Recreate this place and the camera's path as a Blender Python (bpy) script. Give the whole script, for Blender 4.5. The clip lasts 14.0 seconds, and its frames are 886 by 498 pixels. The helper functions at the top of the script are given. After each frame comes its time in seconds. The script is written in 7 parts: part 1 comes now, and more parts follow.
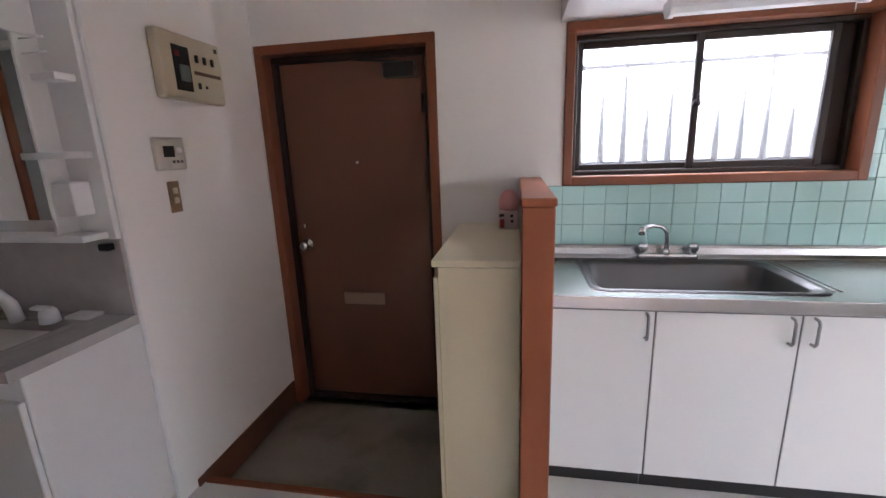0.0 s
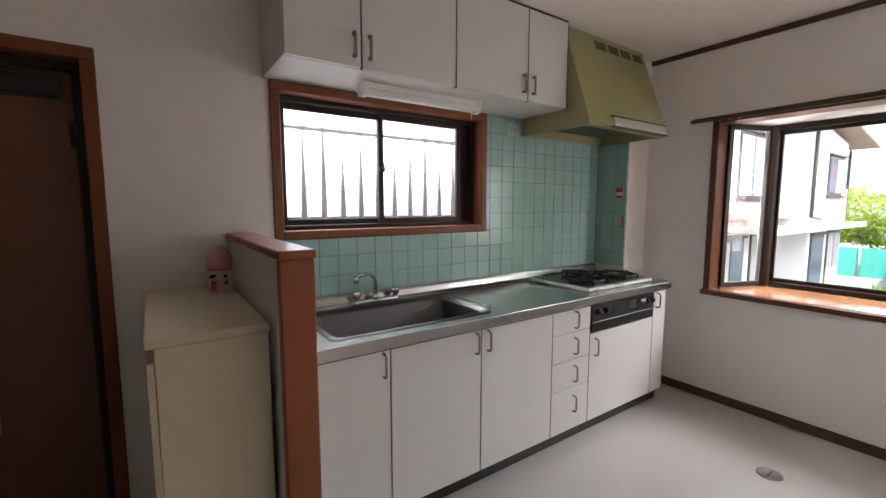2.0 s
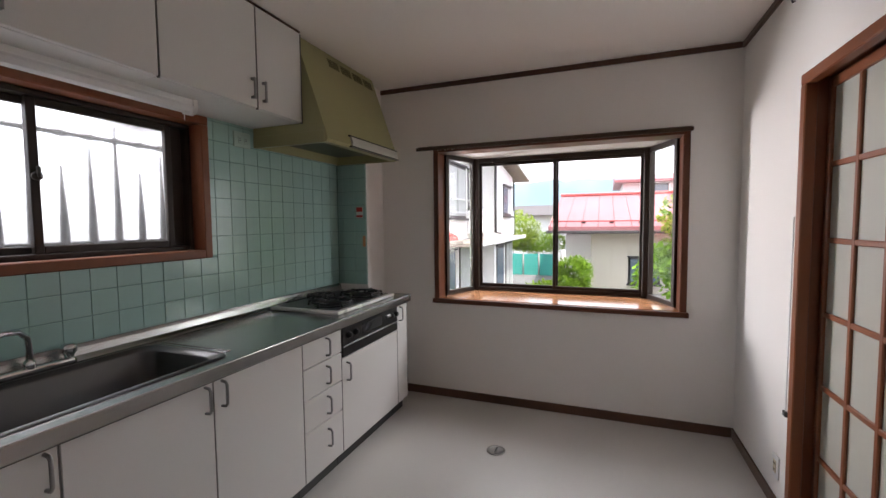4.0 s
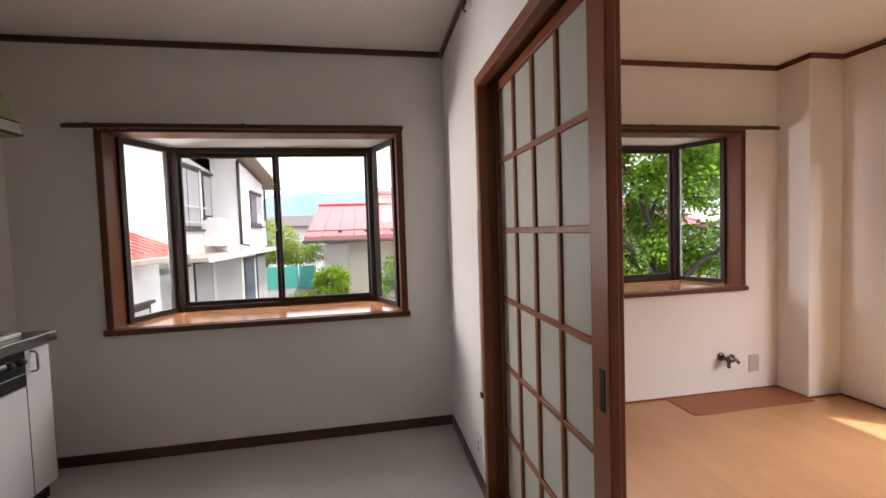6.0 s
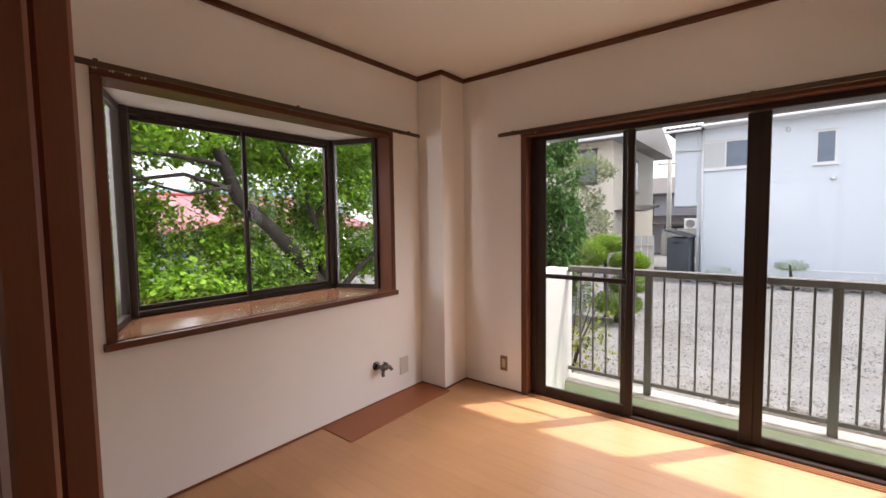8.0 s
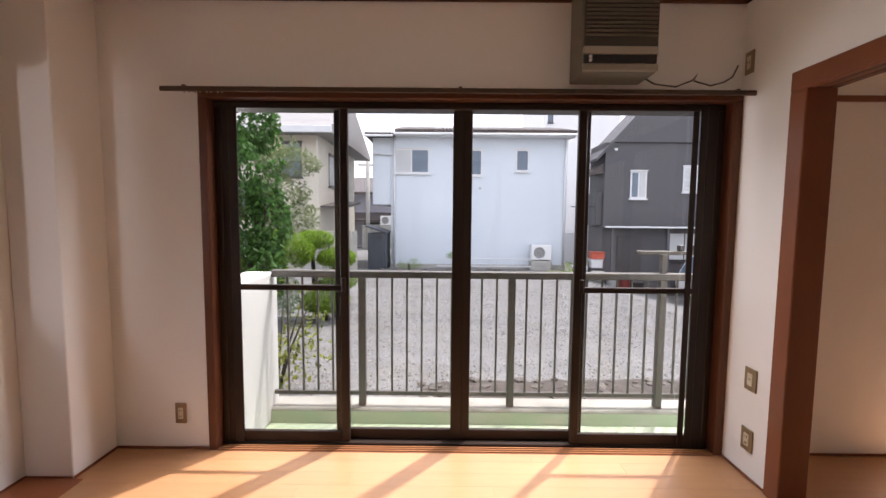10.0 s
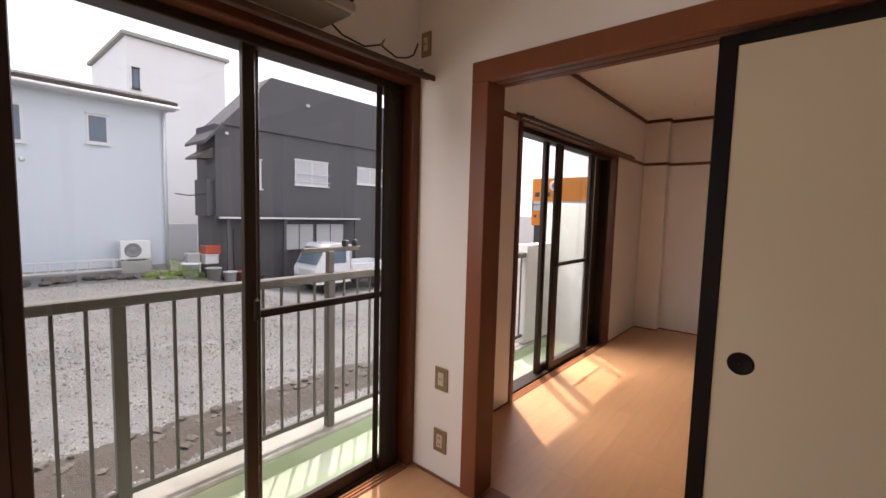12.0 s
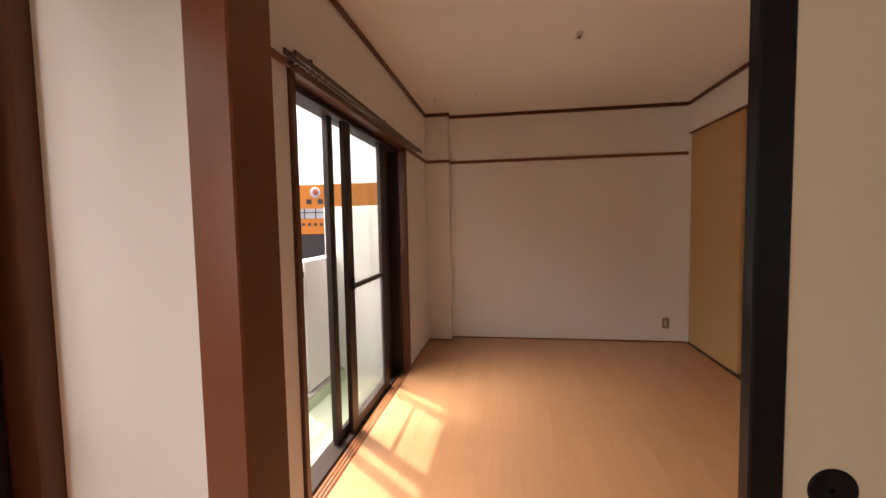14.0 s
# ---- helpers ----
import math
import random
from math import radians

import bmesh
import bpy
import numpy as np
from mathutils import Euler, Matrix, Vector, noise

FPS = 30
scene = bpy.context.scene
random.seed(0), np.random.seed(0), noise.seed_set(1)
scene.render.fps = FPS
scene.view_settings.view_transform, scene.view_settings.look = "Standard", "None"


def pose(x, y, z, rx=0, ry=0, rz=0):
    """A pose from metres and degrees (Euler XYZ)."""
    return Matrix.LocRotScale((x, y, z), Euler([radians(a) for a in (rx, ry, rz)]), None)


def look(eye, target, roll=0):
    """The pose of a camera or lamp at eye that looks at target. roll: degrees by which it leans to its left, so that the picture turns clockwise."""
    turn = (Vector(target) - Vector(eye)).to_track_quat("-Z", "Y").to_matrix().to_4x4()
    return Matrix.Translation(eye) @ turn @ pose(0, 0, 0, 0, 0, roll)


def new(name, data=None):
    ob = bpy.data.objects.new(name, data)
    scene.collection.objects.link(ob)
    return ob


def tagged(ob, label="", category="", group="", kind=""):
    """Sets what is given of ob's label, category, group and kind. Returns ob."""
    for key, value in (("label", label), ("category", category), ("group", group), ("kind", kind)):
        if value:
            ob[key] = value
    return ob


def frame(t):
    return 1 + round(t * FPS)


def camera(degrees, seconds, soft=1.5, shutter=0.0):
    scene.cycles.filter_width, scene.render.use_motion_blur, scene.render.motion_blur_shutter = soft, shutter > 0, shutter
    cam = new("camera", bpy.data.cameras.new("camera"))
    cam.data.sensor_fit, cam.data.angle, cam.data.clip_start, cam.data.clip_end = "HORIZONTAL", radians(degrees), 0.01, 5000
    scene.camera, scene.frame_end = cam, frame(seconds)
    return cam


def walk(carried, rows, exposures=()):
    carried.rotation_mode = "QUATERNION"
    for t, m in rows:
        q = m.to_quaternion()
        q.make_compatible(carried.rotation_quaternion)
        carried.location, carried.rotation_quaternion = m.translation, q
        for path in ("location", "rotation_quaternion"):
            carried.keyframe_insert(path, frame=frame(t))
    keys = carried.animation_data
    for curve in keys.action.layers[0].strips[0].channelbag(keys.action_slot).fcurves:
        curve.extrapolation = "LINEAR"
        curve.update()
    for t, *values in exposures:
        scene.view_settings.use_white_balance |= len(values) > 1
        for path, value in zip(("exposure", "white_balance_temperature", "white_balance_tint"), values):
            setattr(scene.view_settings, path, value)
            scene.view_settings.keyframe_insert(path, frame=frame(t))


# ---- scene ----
cam = camera(92.8, 14.0)
PATH = [
    (0, (0.461, -0.013, 1.357), (0.115, 1.904, 0.903), -2.0),
    (0.5, (0.401, 0.063, 1.345), (0.569, 2.021, 0.973), -1.1),
    (1, (0.311, 0.103, 1.34), (0.964, 1.962, 0.999), -0.3),
    (1.5, (0.264, 0.091, 1.338), (1.228, 1.822, 1.068), 0.7),
    (2, (0.205, 0.073, 1.336), (1.34, 1.707, 1.129), 0.0),
    (2.5, (0.237, 0.148, 1.336), (1.681, 1.521, 1.172), 0.1),
    (2.7, (0.252, 0.192, 1.335), (1.816, 1.431, 1.188), 0.1),
    (4.8, (0.341, 0.187, 1.34), (2.302, 0.566, 1.237), -0.6),
    (5, (0.352, 0.18, 1.323), (2.335, 0.428, 1.233), -0.6),
    (5.5, (0.466, 0.092, 1.275), (2.463, 0.033, 1.193), -1.1),
    (6, (0.649, -0.07, 1.266), (2.617, -0.416, 1.176), -1.9),
    (6.5, (0.789, -0.208, 1.276), (2.682, -0.843, 1.166), -1.7),
    (7, (0.967, -0.36, 1.276), (2.697, -1.356, 1.159), -1.4),
    (7.5, (1.091, -0.437, 1.252), (2.551, -1.799, 1.147), -0.8),
    (8, (1.11, -0.604, 1.273), (2.357, -2.163, 1.147), -0.8),
    (8.5, (1.128, -0.822, 1.288), (2.104, -2.561, 1.137), -0.7),
    (8.7, (1.114, -0.906, 1.297), (1.965, -2.709, 1.143), -0.6),
    (10.8, (1.396, -1.384, 1.26), (0.8, -3.287, 1.113), 1.0),
    (11, (1.373, -1.493, 1.266), (0.617, -3.338, 1.113), 1.1),
    (11.5, (1.305, -1.669, 1.263), (0.191, -3.323, 1.101), 1.5),
    (12, (1.279, -1.905, 1.266), (-0.241, -3.195, 1.101), 1.5),
    (12.5, (1.203, -2.069, 1.273), (-0.535, -3.046, 1.102), 1.0),
    (13, (0.937, -2.227, 1.245), (-0.928, -2.931, 1.08), 0.5),
    (13.5, (0.679, -2.343, 1.26), (-1.254, -2.834, 1.11), 0.2),
    (14, (0.458, -2.479, 1.253), (-1.514, -2.791, 1.128), -1.1),
]
EXPOSURES = [(0.0, 3.15, 5850, 21), (1.0, 2.95, 6250, 21), (1.6, 2.5, 6400, 20), (2.2, 2.1, 6350, 18), (2.7, 1.85, 6350, 18), (4.8, 1.5, 6500, 19), (6.0, 1.38, 6700, 20), (7.5, 1.2, 6650, 19),
             (8.7, 0.94, 6500, 22), (10.8, 0.82, 6400, 22), (12.0, 0.58, 6750, 23), (13.0, 0.52, 7050, 24), (14.0, 0.84, 7250, 25)]
walk(cam, [(t, look(eye, target, roll)) for t, eye, target, roll in PATH], EXPOSURES)

# ---- light ----
SUN_AZ, SUN_EL = radians(230), radians(67)
SUN_WAY = Vector((math.cos(SUN_AZ) * math.cos(SUN_EL), math.sin(SUN_AZ) * math.cos(SUN_EL), math.sin(SUN_EL)))
world = bpy.data.worlds.new("world")
scene.world = world
world.use_nodes = True
wn = world.node_tree
sky = wn.nodes.new("ShaderNodeTexSky")
sky.sky_type, sky.sun_disc = "NISHITA", False
sky.sun_elevation, sky.sun_rotation = SUN_EL, radians(90) - SUN_AZ
sky.air_density, sky.dust_density, sky.ozone_density = 1.2, 4.0, 1.0
haze = wn.nodes.new("ShaderNodeMix")
haze.data_type = "RGBA"
haze.inputs[0].default_value = 0.62
haze.inputs[7].default_value = (9.2, 9.4, 9.8, 1)
wn.links.new(sky.outputs[0], haze.inputs[6])
wn.links.new(haze.outputs[2], wn.nodes["Background"].inputs[0])
wn.nodes["Background"].inputs[1].default_value = 0.15

sun = new("sun", bpy.data.lights.new("sun", "SUN"))
sun.data.energy, sun.data.angle, sun.data.color = 2.8, radians(1.2), (1.0, 0.95, 0.87)
sun.matrix_world = look(SUN_WAY * 40, (0, 0, 0))



def sky_fill(name, eye, target, width, height, watts):
    """Added area lamp outside a window, standing in for sky light through its opening."""
    ob = new(name, bpy.data.lights.new(name, "AREA"))
    ob.data.shape, ob.data.size, ob.data.size_y, ob.data.energy = "RECTANGLE", width, height, watts
    ob.data.color = (1.0, 0.985, 0.96)
    ob.matrix_world = look(eye, target)


sky_fill("sky_fill_kitchen", (4.75, 0.55, 2.75), (3.0, 0.55, 0.9), 1.6, 1.2, 16)
sky_fill("sky_fill_kitchen_south", (4.45, -1.0, 1.45), (0.2, 1.7, 1.5), 0.6, 1.3, 5)
sky_fill("sky_fill_kitchen_north", (4.45, 2.55, 1.40), (0.0, -0.6, 1.5), 0.6, 1.1, 48)
sky_fill("sky_fill_living", (4.75, -1.95, 2.75), (3.0, -1.95, 0.9), 1.6, 1.2, 37)
sky_fill("sky_fill_balcony", (1.2, -4.55, 2.85), (1.2, -2.8, 0.6), 2.6, 1.2, 33)
sky_fill("sky_fill_balcony_east", (3.60, -4.75, 1.35), (0.2, -1.5, 1.9), 0.8, 1.4, 26)
sky_fill("sky_fill_room", (-2.1, -4.55, 2.85), (-2.1, -2.8, 0.6), 1.7, 1.2, 120)
sky_fill("sky_fill_sink", (1.3, 2.95, 2.5), (1.3, 1.6, 1.0), 1.2, 0.8, 12)


# ---- materials ----
def material(name, colour, rough=0.5, metal=0.0, spread=0.06, scale=6.0, fine=80.0, bump=0.05, depth=0.004, stretch=(1, 1, 1), second=None, amount=0.0, vary=0.0, spec=0.5):
    """Principled surface with variation at two scales and a fine relief."""
    m = bpy.data.materials.new(name)
    m.use_nodes = True
    n, l = m.node_tree.nodes, m.node_tree.links
    b = n["Principled BSDF"]
    b.inputs["Roughness"].default_value, b.inputs["Metallic"].default_value = rough, metal
    b.inputs["Specular IOR Level"].default_value = spec
    co = n.new("ShaderNodeTexCoord")
    mp = n.new("ShaderNodeMapping")
    mp.inputs["Scale"].default_value = stretch
    l.new(co.outputs["Object"], mp.inputs["Vector"])
    big, small = n.new("ShaderNodeTexNoise"), n.new("ShaderNodeTexNoise")
    for tex, s, d in ((big, scale, 4), (small, fine, 3)):
        tex.inputs["Scale"].default_value, tex.inputs["Detail"].default_value = s, d
        l.new(mp.outputs[0], tex.inputs["Vector"])
    ramp = n.new("ShaderNodeMix")
    ramp.data_type = "RGBA"
    ramp.inputs[6].default_value = (*[c * (1 - spread) for c in colour], 1)
    ramp.inputs[7].default_value = (*[min(1, c * (1 + spread)) for c in colour], 1)
    add = n.new("ShaderNodeMath")
    add.operation = "MULTIPLY_ADD"
    add.inputs[1].default_value = 0.35
    l.new(small.outputs[0], add.inputs[0])
    half = n.new("ShaderNodeMath")
    half.operation = "MULTIPLY"
    half.inputs[1].default_value = 0.65
    l.new(big.outputs[0], half.inputs[0])
    l.new(half.outputs[0], add.inputs[2])
    l.new(add.outputs[0], ramp.inputs[0])
    out = ramp.outputs[2]
    if second:
        patch = n.new("ShaderNodeTexNoise")
        patch.inputs["Scale"].default_value, patch.inputs["Detail"].default_value = scale * 0.6, 6
        l.new(co.outputs["Object"], patch.inputs["Vector"])
        cut = n.new("ShaderNodeMapRange")
        cut.inputs["From Min"].default_value, cut.inputs["From Max"].default_value = 0.45, 0.7
        cut.inputs["To Max"].default_value = amount
        l.new(patch.outputs[0], cut.inputs["Value"])
        stain = n.new("ShaderNodeMix")
        stain.data_type = "RGBA"
        stain.inputs[7].default_value = (*second, 1)
        l.new(out, stain.inputs[6])
        l.new(cut.outputs[0], stain.inputs[0])
        out = stain.outputs[2]
    if vary:
        info, hsv = n.new("ShaderNodeObjectInfo"), n.new("ShaderNodeHueSaturation")
        rng = n.new("ShaderNodeMapRange")
        rng.inputs["To Min"].default_value, rng.inputs["To Max"].default_value = 1 - vary, 1 + vary
        l.new(info.outputs["Random"], rng.inputs["Value"])
        l.new(rng.outputs[0], hsv.inputs["Value"])
        l.new(out, hsv.inputs["Color"])
        out = hsv.outputs[0]
    l.new(out, b.inputs["Base Color"])
    rr = n.new("ShaderNodeMapRange")
    rr.inputs["To Min"].default_value, rr.inputs["To Max"].default_value = max(0.02, rough * 0.85), min(1, rough * 1.15)
    l.new(big.outputs[0], rr.inputs["Value"])
    l.new(rr.outputs[0], b.inputs["Roughness"])
    bm_ = n.new("ShaderNodeBump")
    bm_.inputs["Strength"].default_value, bm_.inputs["Distance"].default_value = bump, depth
    l.new(small.outputs[0], bm_.inputs["Height"])
    l.new(bm_.outputs[0], b.inputs["Normal"])
    return m


def clear_glass(name, tint=(0.96, 0.98, 0.97), rough=0.0, gloss=1.0):
    m = bpy.data.materials.new(name)
    m.use_nodes = True
    n, l = m.node_tree.nodes, m.node_tree.links
    clear, shine, mix, fr = n.new("ShaderNodeBsdfTransparent"), n.new("ShaderNodeBsdfGlossy"), n.new("ShaderNodeMixShader"), n.new("ShaderNodeLayerWeight")
    clear.inputs[0].default_value = (*tint, 1)
    shine.inputs["Roughness"].default_value = rough
    shine.inputs[0].default_value = (gloss, gloss, gloss, 1)
    power, scale_ = n.new("ShaderNodeMath"), n.new("ShaderNodeMath")
    power.operation, power.inputs[1].default_value = "POWER", 4.0
    scale_.operation, scale_.inputs[1].default_value, scale_.inputs[2].default_value = "MULTIPLY_ADD", 0.40, 0.018
    l.new(fr.outputs["Facing"], power.inputs[0])
    l.new(power.outputs[0], scale_.inputs[0])
    l.new(scale_.outputs[0], mix.inputs[0])
    l.new(clear.outputs[0], mix.inputs[1])
    l.new(shine.outputs[0], mix.inputs[2])
    l.new(mix.outputs[0], n["Material Output"].inputs[0])
    return m


def frosted_glass(name, colour, clear_share):
    """Obscure glass: part of the light passes straight, the rest is scattered."""
    m = bpy.data.materials.new(name)
    m.use_nodes = True
    n, l = m.node_tree.nodes, m.node_tree.links
    b = n["Principled BSDF"]
    b.inputs["Transmission Weight"].default_value, b.inputs["Roughness"].default_value, b.inputs["IOR"].default_value = 1.0, 0.16, 1.08
    b.inputs["Base Color"].default_value = (*colour, 1)
    tr, mix = n.new("ShaderNodeBsdfTranslucent"), n.new("ShaderNodeMixShader")
    tr.inputs[0].default_value = (*colour, 1)
    mix.inputs[0].default_value = clear_share
    tex, bp = n.new("ShaderNodeTexVoronoi"), n.new("ShaderNodeBump")
    tex.inputs["Scale"].default_value = 160
    bp.inputs["Strength"].default_value, bp.inputs["Distance"].default_value = 0.3, 0.002
    l.new(tex.outputs[0], bp.inputs["Height"])
    l.new(bp.outputs[0], b.inputs["Normal"])
    l.new(tr.outputs[0], mix.inputs[1])
    l.new(b.outputs[0], mix.inputs[2])
    l.new(mix.outputs[0], n["Material Output"].inputs[0])
    return m


def panel_glass(name, colour):
    """Milky pane of a sliding door, diffuse on both sides."""
    m = bpy.data.materials.new(name)
    m.use_nodes = True
    n, l = m.node_tree.nodes, m.node_tree.links
    b = n["Principled BSDF"]
    b.inputs["Base Color"].default_value, b.inputs["Roughness"].default_value = (*colour, 1), 0.35
    tr, mix = n.new("ShaderNodeBsdfTranslucent"), n.new("ShaderNodeMixShader")
    tr.inputs[0].default_value = (*colour, 1)
    mix.inputs[0].default_value = 0.5
    tex, bp = n.new("ShaderNodeTexNoise"), n.new("ShaderNodeBump")
    tex.inputs["Scale"].default_value = 220
    bp.inputs["Strength"].default_value, bp.inputs["Distance"].default_value = 0.25, 0.001
    l.new(tex.outputs[0], bp.inputs["Height"])
    l.new(bp.outputs[0], b.inputs["Normal"])
    l.new(b.outputs[0], mix.inputs[1])
    l.new(tr.outputs[0], mix.inputs[2])
    l.new(mix.outputs[0], n["Material Output"].inputs[0])
    return m


def glowing(name, colour, strength):
    m = bpy.data.materials.new(name)
    m.use_nodes = True
    b = m.node_tree.nodes["Principled BSDF"]
    b.inputs["Base Color"].default_value = (*colour, 1)
    b.inputs["Emission Color"].default_value, b.inputs["Emission Strength"].default_value = (*colour, 1), strength
    return m


WALLPAPER = material("wallpaper", (0.86, 0.835, 0.80), 0.85, spread=0.015, scale=2.2, fine=260, bump=0.16, depth=0.0015, second=(0.81, 0.775, 0.73), amount=0.3)
CEILPAPER = material("ceiling_paper", (0.89, 0.865, 0.83), 0.9, spread=0.02, scale=1.5, fine=200, bump=0.2, depth=0.002)
VINYL = material("kitchen_vinyl", (0.57, 0.55, 0.515), 0.32, spread=0.03, scale=3, fine=120, bump=0.05, depth=0.001, second=(0.51, 0.487, 0.445), amount=0.35)
OAK = material("oak_laminate", (0.54, 0.29, 0.14), 0.33, spread=0.14, scale=4, fine=34, bump=0.03, depth=0.001, stretch=(0.6, 9, 1), vary=0.035, second=(0.46, 0.24, 0.105), amount=0.35)
TRIM = material("dark_stained_trim", (0.085, 0.038, 0.022), 0.38, spread=0.25, scale=5, fine=50, stretch=(1, 1, 1), bump=0.05)
CASING = material("red_brown_casing", (0.215, 0.072, 0.032), 0.36, spread=0.2, scale=5, fine=45, stretch=(3, 3, 0.6), bump=0.05, second=(0.17, 0.056, 0.026), amount=0.5, spec=0.3)
DARKCASING = material("dark_brown_casing", (0.125, 0.047, 0.024), 0.36, spread=0.2, scale=5, fine=45, stretch=(3, 3, 0.6), bump=0.05, spec=0.3)
BAYCASING = material("brown_bay_casing", (0.12, 0.044, 0.023), 0.36, spread=0.2, scale=5, fine=45, stretch=(3, 3, 0.6), bump=0.05, spec=0.3)
DOORWOOD = material("sliding_door_wood", (0.230, 0.073, 0.029), 0.34, spread=0.22, scale=5, fine=45, stretch=(6, 6, 0.7), bump=0.05)
SILLWOOD = material("sill_wood", (0.36, 0.17, 0.08), 0.12, spread=0.18, scale=4, fine=40, stretch=(6, 0.7, 1), bump=0.03)
POSTWOOD = material("orange_brown_post", (0.33, 0.105, 0.046), 0.38, spread=0.15, scale=5, fine=45, stretch=(3, 3, 0.6), bump=0.05, second=(0.25, 0.078, 0.034), amount=0.5, spec=0.3)
SILLDARK = material("dark_sill_wood", (0.20, 0.095, 0.048), 0.15, spread=0.18, scale=4, fine=40, stretch=(6, 0.7, 1), bump=0.03)
BRONZE = material("bronze_aluminium", (0.028, 0.018, 0.013), 0.45, metal=0.0, spread=0.06, scale=8, fine=120, bump=0.005, depth=0.001, spec=0.3)
# Steel of the sink bowl, much darker than the worktop steel.
BOWLSTEEL = material("dark_bowl_steel", (0.12, 0.12, 0.12), 0.36, metal=1.0, spread=0.08, scale=5, fine=160, bump=0.03, depth=0.001)
GUNMETAL = material("tarnished_metal", (0.16, 0.15, 0.14), 0.28, metal=1.0, spread=0.15, bump=0.02)
STEEL = material("stainless_steel", (0.40, 0.40, 0.395), 0.25, metal=1.0, spread=0.04, scale=3, fine=90, stretch=(0.5, 3, 3), bump=0.004, depth=0.0005)
CHROME = material("chrome", (0.72, 0.72, 0.72), 0.09, metal=1.0, spread=0.03, bump=0.01)
GREYMETAL = material("grey_handle_metal", (0.30, 0.30, 0.30), 0.32, metal=0.9, spread=0.05, bump=0.02)
CABINET = material("white_laminate", (0.70, 0.69, 0.67), 0.35, spread=0.02, scale=3, fine=150, bump=0.03, depth=0.001)
CREAM = material("cream_laminate", (0.80, 0.73, 0.53), 0.42, spread=0.03, scale=3, fine=120, bump=0.03, depth=0.001)
BLACK = material("black_plastic", (0.012, 0.012, 0.013), 0.3, spread=0.2, scale=10, bump=0.03)
LACQUER = material("black_lacquer", (0.006, 0.005, 0.005), 0.4, spread=0.2, scale=10, bump=0.01, spec=0.2)
CASTIRON = material("cast_iron", (0.015, 0.015, 0.015), 0.55, spread=0.3, scale=20, fine=200, bump=0.2)
OLIVE = material("olive_enamel", (0.34, 0.33, 0.155), 0.33, spread=0.05, scale=3, fine=100, bump=0.03, second=(0.29, 0.27, 0.12), amount=0.35)
TILE = material("mint_tile", (0.36, 0.55, 0.51), 0.17, spread=0.05, scale=7, fine=60, bump=0.04, depth=0.002, vary=0.035)
GROUT = material("grout", (0.19, 0.32, 0.29), 0.8, spread=0.15, scale=20)
DOORSTEEL = material("entry_door_steel", (0.15, 0.062, 0.035), 0.42, spread=0.10, scale=2, fine=90, bump=0.04, stretch=(4, 4, 0.6))
CONCRETE = material("genkan_concrete", (0.27, 0.245, 0.21), 0.8, spread=0.25, scale=6, fine=60, bump=0.3, second=(0.10, 0.09, 0.08), amount=0.7)
WHITEPLASTIC = material("white_plastic", (0.78, 0.78, 0.77), 0.3, spread=0.02, bump=0.02)
BEIGEPLASTIC = material("beige_plastic", (0.52, 0.46, 0.33), 0.4, spread=0.04, bump=0.03)
BROWNPLATE = material("bronze_plate", (0.30, 0.21, 0.12), 0.35, metal=0.3, spread=0.06, bump=0.03)
MIRROR = material("mirror", (0.86, 0.88, 0.87), 0.02, metal=1.0, spread=0.01, bump=0.0)
FUSUMA = material("fusuma_paper", (0.60, 0.53, 0.385), 0.8, spread=0.03, scale=2, fine=180, bump=0.12, depth=0.001)
CLOSETPLY = material("closet_ply", (0.56, 0.36, 0.16), 0.5, spread=0.08, scale=3, fine=40, stretch=(5, 5, 0.6), bump=0.03)
# White bay soffit; its shade is put into this grey-beige colour.
SHADESOFFIT = material("shaded_soffit_board", (0.52, 0.49, 0.45), 0.8, spread=0.05, scale=3, fine=90, bump=0.08)
GLASS = clear_glass("window_glass")
OBSCURE = frosted_glass("obscure_glass", (0.93, 0.95, 0.94), 0.965)
MILKY = panel_glass("milky_pane", (0.74, 0.74, 0.68))
HOODLAMP = material("hood_lamp_cover", (0.50, 0.50, 0.49), 0.3, spread=0.03, bump=0.02)
LAMPTUBE = material("lamp_cover", (0.80, 0.80, 0.80), 0.25, spread=0.02, bump=0.02)
BALCONYGREEN = material("balcony_coating", (0.31, 0.385, 0.26), 0.6, spread=0.12, scale=5, fine=60, bump=0.15, second=(0.38, 0.41, 0.33), amount=0.6)
WEATHERED = material("weathered_concrete", (0.40, 0.39, 0.355), 0.85, spread=0.15, scale=6, fine=60, bump=0.3, second=(0.28, 0.27, 0.24), amount=0.5)
KERB = material("kerb_concrete", (0.27, 0.265, 0.235), 0.9, spread=0.25, scale=5, fine=50, bump=0.35, second=(0.14, 0.135, 0.115), amount=0.6)
RAILPAINT = material("rail_bronze", (0.085, 0.078, 0.070), 0.5, metal=0.2, spread=0.12, scale=9, fine=80, bump=0.08)
STUCCO = material("white_stucco", (0.50, 0.495, 0.475), 0.85, spread=0.06, scale=2, fine=60, bump=0.25, second=(0.38, 0.37, 0.34), amount=0.5)

# ---- helpers of this scene ----
ORIGIN = {}


def thing(name, place, label, category, group="", kind=""):
    ob = new(name)
    ob.location = place
    ob.empty_display_size = 0.1
    ORIGIN[ob] = Vector(place)
    return tagged(ob, label, category, group, kind)


